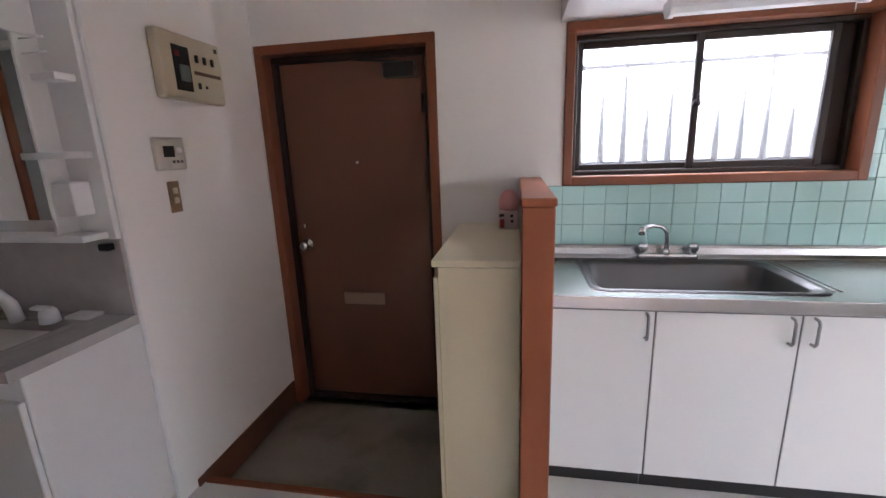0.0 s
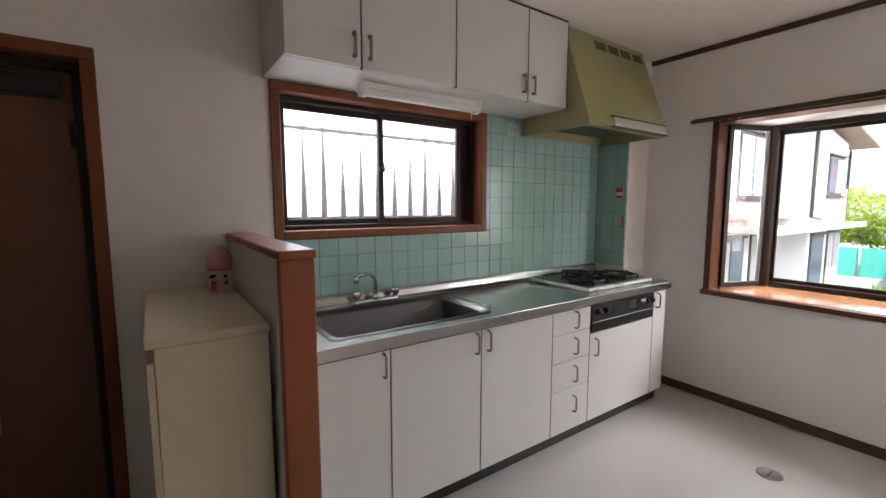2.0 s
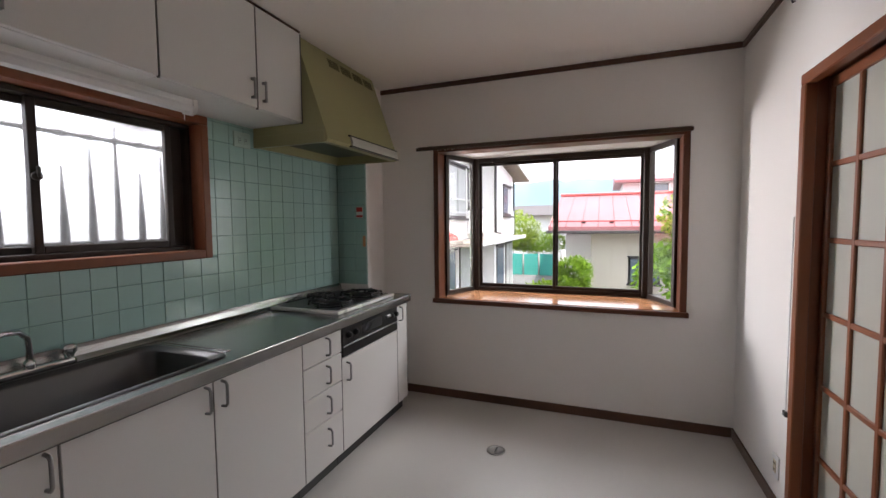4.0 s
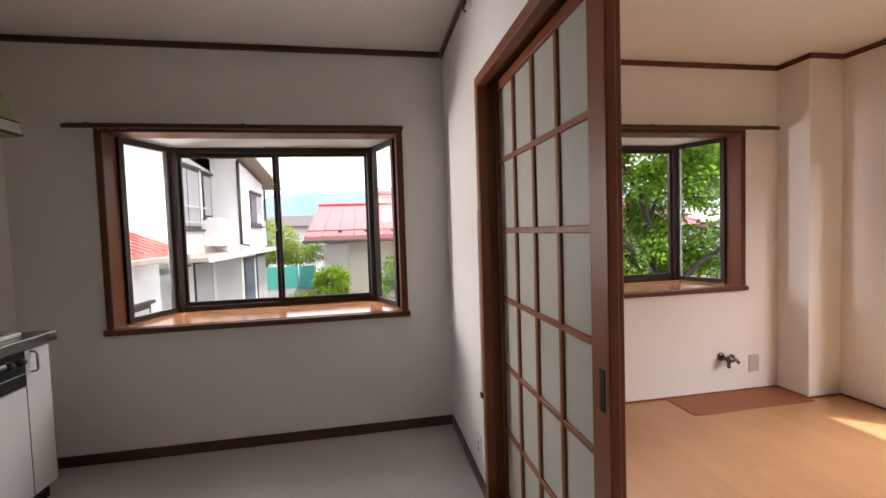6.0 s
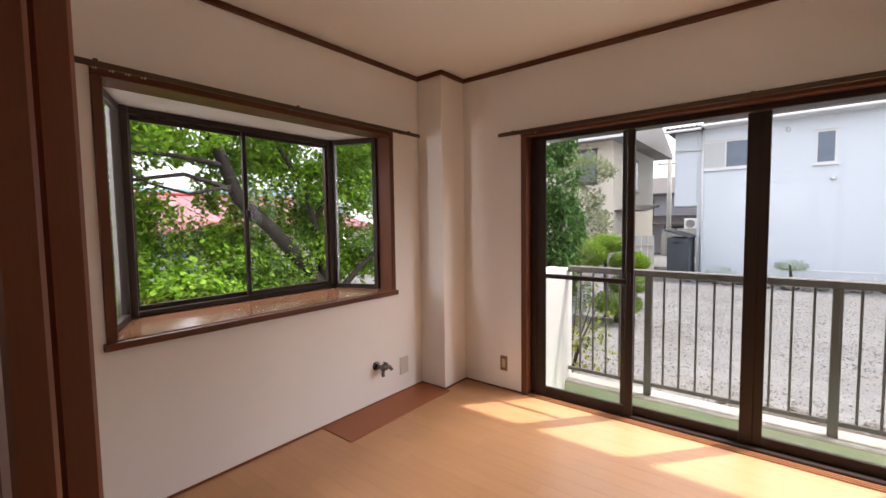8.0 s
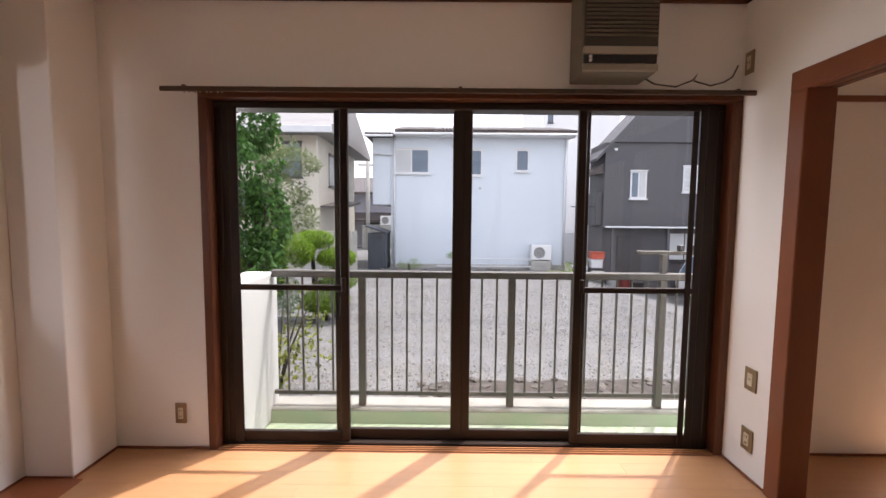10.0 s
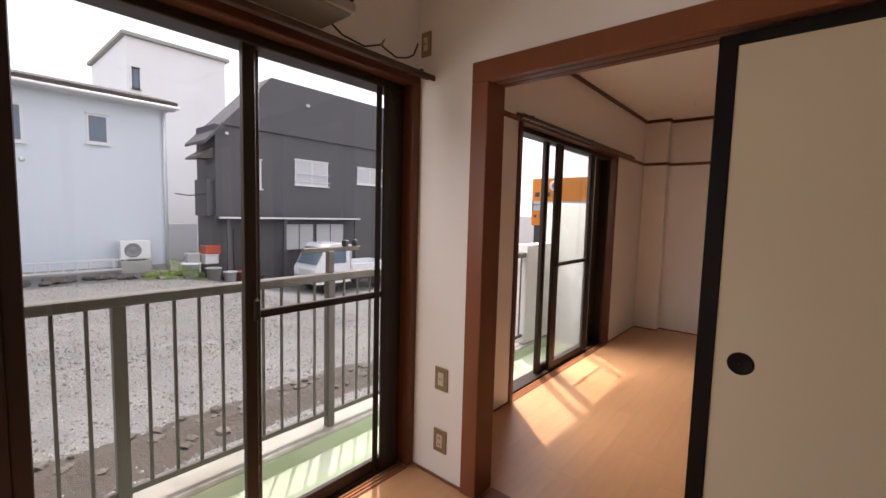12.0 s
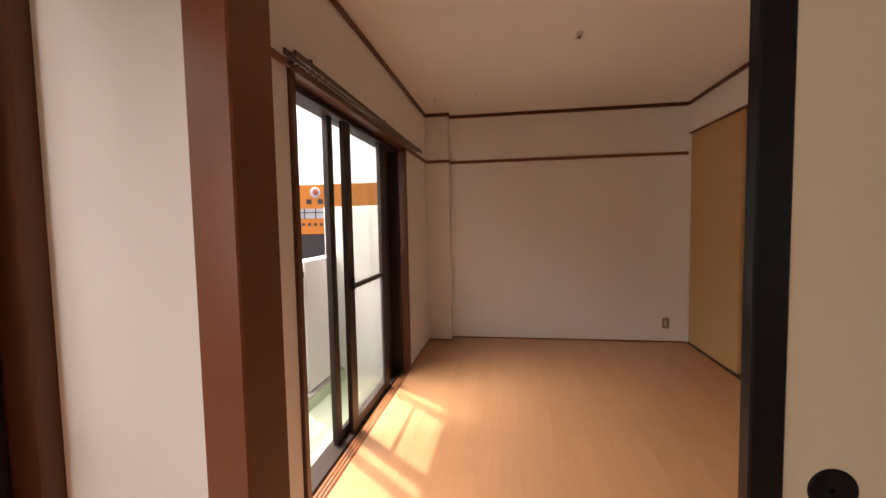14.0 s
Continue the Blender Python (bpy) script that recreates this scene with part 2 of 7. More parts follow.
def part(name, bm, mat, parent=None, label=""):
    """Links a bmesh, given in world coordinates, as one mesh under a thing or a part."""
    base = ORIGIN.get(parent, Vector((0, 0, 0)))
    if base.length:
        bmesh.ops.translate(bm, verts=bm.verts, vec=-base)
    me = bpy.data.meshes.new(name)
    bm.to_mesh(me)
    bm.free()
    me.materials.append(mat)
    ob = new(name, me)
    if parent:
        ob.parent = parent
        ORIGIN[ob] = base
    if label:
        ob["label"] = label
    return ob


def setting(name, bm, mat, label, category):
    return tagged(part(name, bm, mat), label, category, kind="structure")


def add_box(bm, x0, x1, y0, y1, z0, z1, bevel=0.0, segs=1):
    r = bmesh.ops.create_cube(bm, size=1.0)
    vs = r["verts"]
    for v in vs:
        v.co = Vector(((x0 + x1) / 2 + v.co.x * (x1 - x0), (y0 + y1) / 2 + v.co.y * (y1 - y0), (z0 + z1) / 2 + v.co.z * (z1 - z0)))
    if bevel:
        es = {e for v in vs for e in v.link_edges}
        bmesh.ops.bevel(bm, geom=list(es), offset=min(bevel, 0.45 * min(abs(x1 - x0), abs(y1 - y0), abs(z1 - z0))), segments=segs, affect="EDGES", profile=0.5)
    return bm


def box(x0, x1, y0, y1, z0, z1, bevel=0.003, segs=1):
    return add_box(bmesh.new(), min(x0, x1), max(x0, x1), min(y0, y1), max(y0, y1), min(z0, z1), max(z0, z1), bevel, segs)


def add_prism(bm, outline, z0, z1):
    """Upright prism over a plan outline."""
    low = [bm.verts.new((x, y, z0)) for x, y in outline]
    top = [bm.verts.new((x, y, z1)) for x, y in outline]
    n = len(outline)
    bm.faces.new(low[::-1])
    bm.faces.new(top)
    for i in range(n):
        bm.faces.new((low[i], low[(i + 1) % n], top[(i + 1) % n], top[i]))
    bmesh.ops.recalc_face_normals(bm, faces=bm.faces)
    return bm


def add_profile(bm, profile, axis, a0, a1):
    """Extrudes a profile along an axis: x takes (y, z), y takes (x, z)."""
    def place(a, p):
        return (a, p[0], p[1]) if axis == "x" else (p[0], a, p[1])
    lo = [bm.verts.new(place(a0, p)) for p in profile]
    hi = [bm.verts.new(place(a1, p)) for p in profile]
    n = len(profile)
    bm.faces.new(lo)
    bm.faces.new(hi[::-1])
    for i in range(n):
        bm.faces.new((lo[i], lo[(i + 1) % n], hi[(i + 1) % n], hi[i]))
    bmesh.ops.recalc_face_normals(bm, faces=bm.faces)
    return bm


def add_tube(bm, points, radius, sides=8, cap=True):
    """A round tube along a line of points."""
    pts = [Vector(p) for p in points]
    rings = []
    up = None
    for i, p in enumerate(pts):
        d = (pts[min(i + 1, len(pts) - 1)] - pts[max(i - 1, 0)]).normalized()
        if up is None:
            up = Vector((0, 0, 1)) if abs(d.z) < 0.9 else Vector((1, 0, 0))
        side = d.cross(up).normalized()
        up = side.cross(d).normalized()
        r = radius[i] if isinstance(radius, (list, tuple)) else radius
        rings.append([bm.verts.new(p + r * (math.cos(a) * side + math.sin(a) * up)) for a in [2 * math.pi * k / sides for k in range(sides)]])
    for a, b in zip(rings, rings[1:]):
        for k in range(sides):
            f = bm.faces.new((a[k], a[(k + 1) % sides], b[(k + 1) % sides], b[k]))
            f.smooth = True
    if cap:
        bm.faces.new(rings[0][::-1])
        bm.faces.new(rings[-1])
    return bm


def tube(points, radius, sides=8):
    return add_tube(bmesh.new(), points, radius, sides)


def lathe(profile, centre, axis="z", sides=20):
    """Turns a profile of (radius, height) round an axis through centre."""
    bm = bmesh.new()
    c = Vector(centre)
    rings = []
    for r, hgt in profile:
        ring = []
        for k in range(sides):
            a = 2 * math.pi * k / sides
            u, v = r * math.cos(a), r * math.sin(a)
            d = {"z": (u, v, hgt), "y": (u, hgt, v), "x": (hgt, u, v)}[axis]
            ring.append(bm.verts.new(c + Vector(d)))
        rings.append(ring)
    for a, b in zip(rings, rings[1:]):
        for k in range(sides):
            bm.faces.new((a[k], a[(k + 1) % sides], b[(k + 1) % sides], b[k])).smooth = True
    bm.faces.new(rings[0])
    bm.faces.new(rings[-1])
    bmesh.ops.recalc_face_normals(bm, faces=bm.faces)
    return bm


def wall(name, along, a0, a1, p0, p1, z0, z1, openings, label):
    """A wall with real openings. along: the axis it runs; p0, p1: its two faces; openings: (start, end, sill, head)."""
    bm = bmesh.new()

    def piece(s, e, lo, hi):
        if e - s > 1e-4 and hi - lo > 1e-4:
            if along == "x":
                add_box(bm, s, e, p0, p1, lo, hi)
            else:
                add_box(bm, p0, p1, s, e, lo, hi)
    at = a0
    for s, e, lo, hi in sorted(openings):
        piece(at, s, z0, z1)
        piece(s, e, z0, lo)
        piece(s, e, hi, z1)
        at = e
    piece(at, a1, z0, z1)
    return setting(name, bm, WALLPAPER, label, "wall")

# ---- the large structure ----
ZC = 2.38
EAST, NORTH, KSOUTH, LNORTH, SOUTH, LWEST, RWEST, ENTRY = 3.31, 2.10, -0.57, -0.745, -3.34, -0.20, -4.05, -0.87

wall("wall_east", "y", -3.50, 2.25, EAST, EAST + 0.15, -0.3, 2.6, [(-2.782, -1.08, 0.755, 1.930), (-0.30, 1.40, 0.735, 1.91)], "white papered wall with two bay windows")
wall("wall_north", "x", -0.99, EAST, NORTH, NORTH + 0.15, -0.3, 2.6, [(-0.855, 0.076, -0.11, 1.898), (0.672, 1.932, 1.173, 1.889)], "white papered wall with entry door and sink window")
wall("wall_kitchen_south", "x", -2.85, EAST, LNORTH, KSOUTH, -0.1, 2.6, [(0.64, 2.488, 0.0, 1.928)], "white papered wall between kitchen and living room")
wall("wall_south", "x", RWEST - 0.15, EAST, SOUTH - 0.16, SOUTH, -0.3, 2.6, [(-3.02, -1.13, -0.02, 1.912), (-0.205, 2.568, -0.02, 1.912)], "white papered wall with balcony doors")
wall("wall_living_west", "y", SOUTH, LNORTH, LWEST - 0.10, LWEST, -0.1, 2.6, [(-3.012, -1.16, 0.0, 1.902)], "white papered wall with a wide opening")
wall("wall_room_west", "y", SOUTH, -0.60, RWEST - 0.15, RWEST, -0.1, 2.6, [], "plain white papered end wall")
wall("wall_room_north", "x", RWEST, LWEST - 0.10, -0.737, -0.60, -0.1, 2.6, [(-4.046, -2.25, 0.0, 2.085)], "white papered wall above the closet")
wall("wall_entry_west", "y", 1.20, NORTH, ENTRY - 0.12, ENTRY, -0.3, 2.6, [], "white papered wall beside the entry door")
wall("wall_washstand", "x", -1.75, ENTRY - 0.12, 1.20, 1.32, -0.1, 2.6, [], "plain white wall behind the washstand")
wall("wall_kitchen_west", "y", LNORTH, 1.32, -1.87, -1.75, -0.1, 2.6, [(0.02, 0.78, 0.0, 1.93)], "white papered wall with a doorway")
wall("wall_side_room", "y", LNORTH, 1.32, -2.85, -2.75, -0.1, 2.6, [], "plain wall of the unlit side room")
wall("wall_side_room_end", "x", -2.85, -1.75, 1.20, 1.32, -0.1, 2.6, [], "plain end wall of the side room")
setting("corner_bead", box(ENTRY - 0.006, ENTRY + 0.008, 1.192, 1.206, 0, ZC, 0.003), WHITEPLASTIC, "white plastic corner bead", "trim")

setting("ceiling", box(RWEST - 0.15, EAST + 0.15, SOUTH - 0.16, 2.25, ZC, ZC + 0.12, 0), CEILPAPER, "plain off-white papered ceiling", "ceiling")
setting("roof_cover", box(RWEST - 0.2, EAST + 0.2, SOUTH - 0.2, 2.3, 2.6, 2.75, 0), STUCCO, "plain slab above the rooms", "roof")

bm = box(-2.85, EAST, LNORTH + 0.02, 1.345, -0.14, 0.0, 0)
add_box(bm, 0.49, EAST, 1.345, NORTH, -0.14, 0.0)
setting("floor_kitchen", bm, VINYL, "pale grey-beige vinyl kitchen floor", "floor")
setting("floor_genkan", box(ENTRY, 0.49, 1.345, NORTH + 0.15, -0.25, -0.11, 0), CONCRETE, "worn grey concrete entry floor with stains", "floor")
setting("entry_step_edge", box(ENTRY + 0.012, 0.49, 1.325, 1.362, -0.11, 0.006, 0.006), CASING, "brown wooden edge of the entry step", "trim")
setting("floor_base", box(RWEST, EAST, SOUTH - 0.02, LNORTH + 0.02, -0.14, -0.014, 0), OAK, "underlay below the laminate boards", "floor")


def ring_trim(name, runs, z0, z1, proud, mat, label):
    """Straight boards along walls; a run is (axis, start, end, wall place, direction into the room)."""
    for axis, s, e, p, d in runs:
        a, b = sorted((p, p + d * proud))
        bm = box(s, e, a, b, z0, z1, 0.003) if axis == "x" else box(a, b, s, e, z0, z1, 0.003)
        setting(name, bm, mat, label, "trim")


COL = (3.075, -3.065)   # living-room column: west face, north face
setting("column_living", box(COL[0], EAST, SOUTH, COL[1], 0, ZC, 0.004), WALLPAPER, "white papered corner column", "column")
KCOL = (3.06, 1.84)
setting("column_kitchen", box(KCOL[0], EAST, KCOL[1], NORTH, 0, ZC, 0.004), WALLPAPER, "white papered corner column by the stove", "column")
RCOL = (-3.925, -3.10)
setting("column_room", box(RWEST, RCOL[0], SOUTH, RCOL[1], 0, ZC, 0.004), WALLPAPER, "white papered corner column", "column")

CZ0, CZ1 = ZC - 0.035, ZC - 0.002
ring_trim("crown_kitchen", [("y", KSOUTH + 0.018, KCOL[1], EAST, -1), ("x", -1.75, EAST - 0.0, KSOUTH, 1)], CZ0, CZ1, 0.018, TRIM, "dark brown crown moulding")
ring_trim("crown_living", [("y", COL[1], LNORTH - 0.018, EAST, -1), ("x", COL[0] - 0.018, EAST, COL[1], 1), ("y", SOUTH + 0.018, COL[1], COL[0], -1),
                    ("x", LWEST, COL[0], SOUTH, 1), ("y", SOUTH + 0.018, LNORTH - 0.018, LWEST, 1), ("x", LWEST, EAST, LNORTH, -1)], CZ0, CZ1, 0.018, DARKCASING, "reddish-brown crown moulding")
ring_trim("crown_room", [("x", RCOL[0], LWEST - 0.118, SOUTH, 1), ("y", SOUTH + 0.018, RCOL[1], RCOL[0], 1), ("x", RWEST, RCOL[0] + 0.018, RCOL[1], 1), ("y", RCOL[1] + 0.018, -0.755, RWEST, 1),
                  ("x", RWEST, LWEST - 0.1, -0.737, -1), ("y", SOUTH, -0.737, LWEST - 0.1, -1)], CZ0, CZ1, 0.018, DARKCASING, "reddish-brown crown moulding")
ring_trim("picture_rail", [("x", -1.13 + 0.0, LWEST - 0.118, SOUTH, 1), ("x", RCOL[0], -3.02, SOUTH, 1), ("y", SOUTH + 0.016, RCOL[1], RCOL[0], 1), ("x", RWEST, RCOL[0] + 0.016, RCOL[1], 1),
                  ("y", RCOL[1] + 0.016, -0.74, RWEST, 1)], 1.872, 1.902, 0.016, CASING, "brown picture rail round the room")
ring_trim("baseboard_kitchen", [("y", KSOUTH + 0.011, KCOL[1], EAST, -1), ("x", 2.488, EAST, KSOUTH, 1), ("x", -1.75, 0.64, KSOUTH, 1)], 0.0, 0.062, 0.011, TRIM, "dark brown vinyl baseboard")
ring_trim("baseboard_living", [("y", COL[1], LNORTH, EAST, -1), ("x", COL[0], EAST, COL[1], 1), ("y", SOUTH, COL[1], COL[0], -1), ("x", 2.568, COL[0], SOUTH, 1), ("y", SOUTH, -3.012, LWEST, 1),
                       ("x", RCOL[0], -3.02, SOUTH, 1), ("x", -1.13, LWEST - 0.1, SOUTH, 1), ("y", SOUTH, RCOL[1], RCOL[0], 1), ("y", RCOL[1], -0.737, RWEST, 1), ("x", RWEST, RCOL[0], RCOL[1], 1)], 0.0, 0.014, 0.008, CASING, "thin brown strip at the wall foot")
ring_trim("baseboard_entry", [("y", 1.30, NORTH, ENTRY, 1)], -0.11, 0.035, 0.012, DARKCASING, "tall brown board along the entry floor")


def casing(name, along, a0, a1, z0, z1, front, back, width, mat, label, sill=True, parent=None):
    """Four boards lining an opening, through its depth."""
    boards = [("jamb", a0, a0 + width, z0, z1 - width), ("jamb", a1 - width, a1, z0, z1 - width), ("head", a0, a1, z1 - width, z1)]
    if sill:
        boards.append(("sill", a0 + width, a1 - width, z0, z0 + width))
    for n, s, e, lo, hi in boards:
        bm = box(s, e, front, back, lo, hi, 0.004) if along == "x" else box(front, back, s, e, lo, hi, 0.004)
        part(n, bm, mat, parent)


# doorway of the side room
o = thing("opening_3", (-1.81, 0.4, 0), "brown wooden frame of a dark side doorway", "door frame", kind="structure")
casing("frame", "y", 0.02, 0.78, 0.0, 1.93, -1.736, -1.884, 0.04, CASING, "", False, o)
# entry door
d = thing("door_1", (-0.40, NORTH, -0.11), "closed brown steel entry door in a reddish wood frame", "door", kind="structure")
casing("door_frame", "x", -0.855, 0.076, -0.11, 1.898, NORTH - 0.014, NORTH + 0.149, 0.045, CASING, "", False, d)
casing("steel_frame", "x", -0.810, 0.031, -0.11, 1.853, NORTH + 0.06, NORTH + 0.15, 0.03, BRONZE, "", True, d)
leaf = part("door_leaf", box(-0.778, -0.001, NORTH + 0.085, NORTH + 0.125, -0.075, 1.821, 0.003), DOORSTEEL, d)
# Unseen panel added behind the door to block light leaking round the leaf.
part("door_stop", box(-0.95, 0.15, NORTH + 0.152, NORTH + 0.175, -0.30, 2.00, 0), BRONZE, d)
part("knob_rose", lathe([(0.033, 0), (0.033, -0.006), (0.012, -0.01), (0.012, -0.03)], (-0.72, NORTH + 0.085, 0.86), "y"), CHROME, leaf)
part("knob", lathe([(0.012, 0), (0.022, -0.006), (0.029, -0.022), (0.026, -0.038), (0.012, -0.044)], (-0.72, NORTH + 0.055, 0.86), "y"), CHROME, leaf)
part("thumb_turn", box(-0.727, -0.713, NORTH + 0.062, NORTH + 0.085, 0.955, 0.985, 0.004), CHROME, leaf)
part("peephole", lathe([(0.010, 0), (0.010, -0.005), (0.005, -0.007)], (-0.385, NORTH + 0.085, 1.31), "y", 12), CHROME, leaf)
part("mail_slot", box(-0.525, -0.28, NORTH + 0.070, NORTH + 0.085, 0.508, 0.580, 0.006, 2), material("slot_metal", (0.30, 0.21, 0.16), 0.35, metal=0.5), leaf, "brown metal mail slot cover")
part("closer_body", box(-0.20, -0.03, NORTH + 0.03, NORTH + 0.085, 1.72, 1.79, 0.008, 2), BLACK, d, "dark door closer")
part("closer_arm", tube([(-0.12, NORTH + 0.05, 1.79), (-0.33, NORTH + 0.035, 1.81), (-0.16, NORTH + 0.06, 1.825)], 0.007, 6), BLACK, d)
part("hinge", lathe([(0.008, 0), (0.008, 0.09)], (-0.012, NORTH + 0.08, 1.55), "z", 10), BRONZE, d)


def sash(parent, along, a0, a1, z0, z1, p, thick, stile, mid=None, obscure_below=False, name="sash", glass=None, top=None, bottom=None):
    """An aluminium sash: four bars, glass, and a mid bar."""
    top, bottom = top or stile, bottom or stile
    def put(nm, s, e, lo, hi, t=thick, mat=BRONZE, par=None, bev=0.003):
        bm = box(s, e, p - t / 2, p + t / 2, lo, hi, bev) if along == "x" else box(p - t / 2, p + t / 2, s, e, lo, hi, bev)
        return part(nm, bm, mat, par)
    s = put("sash_stile", a0, a0 + stile, z0, z1, par=parent)
    put("sash_stile", a1 - stile, a1, z0, z1, par=parent)
    put("sash_rail", a0 + stile, a1 - stile, z0, z0 + bottom, thick * 0.9, par=parent)
    put("sash_rail", a0 + stile, a1 - stile, z1 - top, z1, thick * 0.9, par=parent)
    spans = [(z0 + bottom, z1 - top)]
    if mid:
        put("mid_bar", a0 + stile, a1 - stile, mid - 0.015, mid + 0.015, thick * 0.85, par=parent)
        spans = [(z0 + bottom, mid - 0.015), (mid + 0.015, z1 - top)]
    for i, (lo, hi) in enumerate(spans):
        g = put("pane", a0 + stile, a1 - stile, lo, hi, 0.005, (OBSCURE if (obscure_below and i == 0) else (glass or GLASS)), parent, 0)
        g.visible_shadow = False
    return s


# sink window
w = thing("window_1", (1.3, NORTH, 1.18), "sliding obscure-glass window above the sink in a brown frame", "window", kind="structure")
casing("window_frame", "x", 0.672, 1.932, 1.173, 1.889, NORTH - 0.018, NORTH + 0.149, 0.042, CASING, "", True, w)
casing("aluminium_frame", "x", 0.714, 1.890, 1.215, 1.847, NORTH + 0.06, NORTH + 0.15, 0.022, BRONZE, "", True, w)
sash(w, "x", 0.736, 1.285, 1.237, 1.825, NORTH + 0.125, 0.025, 0.028, glass=OBSCURE)
sash(w, "x", 1.245, 1.80, 1.237, 1.825, NORTH + 0.092, 0.025, 0.030, glass=OBSCURE)
part("screen_stile", box(1.80, 1.868, NORTH + 0.10, NORTH + 0.13, 1.237, 1.825, 0.003), BRONZE, w)
part("crescent_lock", lathe([(0.016, 0), (0.018, -0.012), (0.008, -0.02)], (1.262, NORTH + 0.08, 1.53), "y", 12), BRONZE, w)
part("lock_lever", box(1.256, 1.268, NORTH + 0.052, NORTH + 0.066, 1.525, 1.565, 0.003), BRONZE, w)


def bay_window(name, y0, y1, z0, z1, yf0, yf1, label, sill_wood):
    """A shallow trapezoid bay in the east wall: y0..y1 at the wall, yf0..yf1 at its front."""
    ym = (y0 + y1) / 2
    xf = EAST + 0.47
    w = thing(name, (EAST, ym, z0), label, "window", kind="structure")
    casing("frame", "y", y0, y1, z0, z1, EAST - 0.016, EAST + 0.149, 0.040, BAYCASING, "", False, w)
    a0, a1 = y0 + 0.04, y1 - 0.04
    sill = add_prism(bmesh.new(), [(EAST + 0.0, a0), (EAST + 0.0, a1), (EAST + 0.15, a1), (xf + 0.03, yf1 + 0.03), (xf + 0.03, yf0 - 0.03), (EAST + 0.15, a0)], z0 + 0.004, z0 + 0.034)
    part("sill_board", sill, sill_wood, w, "brown varnished sill board")
    part("sill_nosing", box(EAST - 0.03, EAST, y0 - 0.012, y1 + 0.012, z0 - 0.004, z0 + 0.030, 0.006, 2), BAYCASING, w)
    head = add_prism(bmesh.new(), [(EAST + 0.0, a0), (EAST + 0.0, a1), (EAST + 0.15, a1), (xf + 0.03, yf1 + 0.03), (xf + 0.03, yf0 - 0.03), (EAST + 0.15, a0)], z1 - 0.034, z1 - 0.014)
    part("head_board", head, SHADESOFFIT, w, "white board over the bay, coloured grey for its shade")
    part("bay_roof", add_prism(bmesh.new(), [(EAST + 0.15, y0), (EAST + 0.15, y1), (xf + 0.10, yf1 + 0.08), (xf + 0.10, yf0 - 0.08)], z1 - 0.012, z1 + 0.05), BRONZE, w)
    part("bay_apron", add_prism(bmesh.new(), [(EAST + 0.15, y0), (EAST + 0.15, y1), (xf + 0.06, yf1 + 0.06), (xf + 0.06, yf0 - 0.06)], z0 - 0.10, z0 + 0.003), BRONZE, w)
    lo, hi = z0 + 0.036, z1 - 0.036
    # corner posts and frame bars
    for yy, s in ((yf0, -1), (yf1, 1)):
        part("corner_post", box(xf - 0.035, xf + 0.045, yy - 0.038, yy + 0.038, lo, hi, 0.006), BRONZE, w)
    for lo2, hi2 in ((lo, lo + 0.03), (hi - 0.035, hi)):
        part("front_bar", box(xf - 0.02, xf + 0.03, yf0 + 0.03, yf1 - 0.03, lo2, hi2, 0.003), BRONZE, w)
    mid = (yf0 + yf1) / 2
    sash(w, "y", yf0 + 0.03, mid + 0.02, lo + 0.03, hi - 0.035, xf - 0.005, 0.022, 0.026)
    sash(w, "y", mid - 0.02, yf1 - 0.03, lo + 0.03, hi - 0.035, xf + 0.020, 0.022, 0.026)
    part("latch", box(xf - 0.032, xf - 0.016, mid - 0.012, mid + 0.012, (lo + hi) / 2 - 0.03, (lo + hi) / 2 + 0.03, 0.004), BRONZE, w)
    for ya, yb in ((a0 + 0.005, yf0), (a1 - 0.005, yf1)):
        p, q = Vector((EAST + 0.12, ya, 0)), Vector((xf, yb, 0))
        d = (q - p).normalized()
        nrm = Vector((-d.y, d.x, 0)) * 0.014

        def slab(s, e, z_lo, z_hi, nn):
            u, v = p + d * s, p + d * e
            return add_prism(bmesh.new(), [tuple((u + nn).xy), tuple((v + nn).xy), tuple((v - nn).xy), tuple((u - nn).xy)], z_lo, z_hi)
        L = (q - p).length
        part("side_stile", slab(0, 0.03, lo, hi, nrm), BRONZE, w)
        part("side_stile", slab(L - 0.05, L - 0.02, lo, hi, nrm), BRONZE, w)
        part("side_rail", slab(0.03, L - 0.05, lo, lo + 0.03, nrm), BRONZE, w)
        part("side_rail", slab(0.03, L - 0.05, hi - 0.035, hi, nrm), BRONZE, w)
        g = part("side_pane", slab(0.03, L - 0.05, lo + 0.03, hi - 0.035, nrm * 0.15), GLASS, w)
        g.visible_shadow = False
    return w


bay_window("window_2", -0.30, 1.40, 0.735, 1.91, -0.115, 1.215, "kitchen bay window with dark aluminium frames and wooden sill", SILLWOOD)
bay_window("window_3", -2.782, -1.08, 0.755, 1.930, -2.59, -1.285, "living-room bay window with dark aluminium frames and wooden sill", SILLDARK)


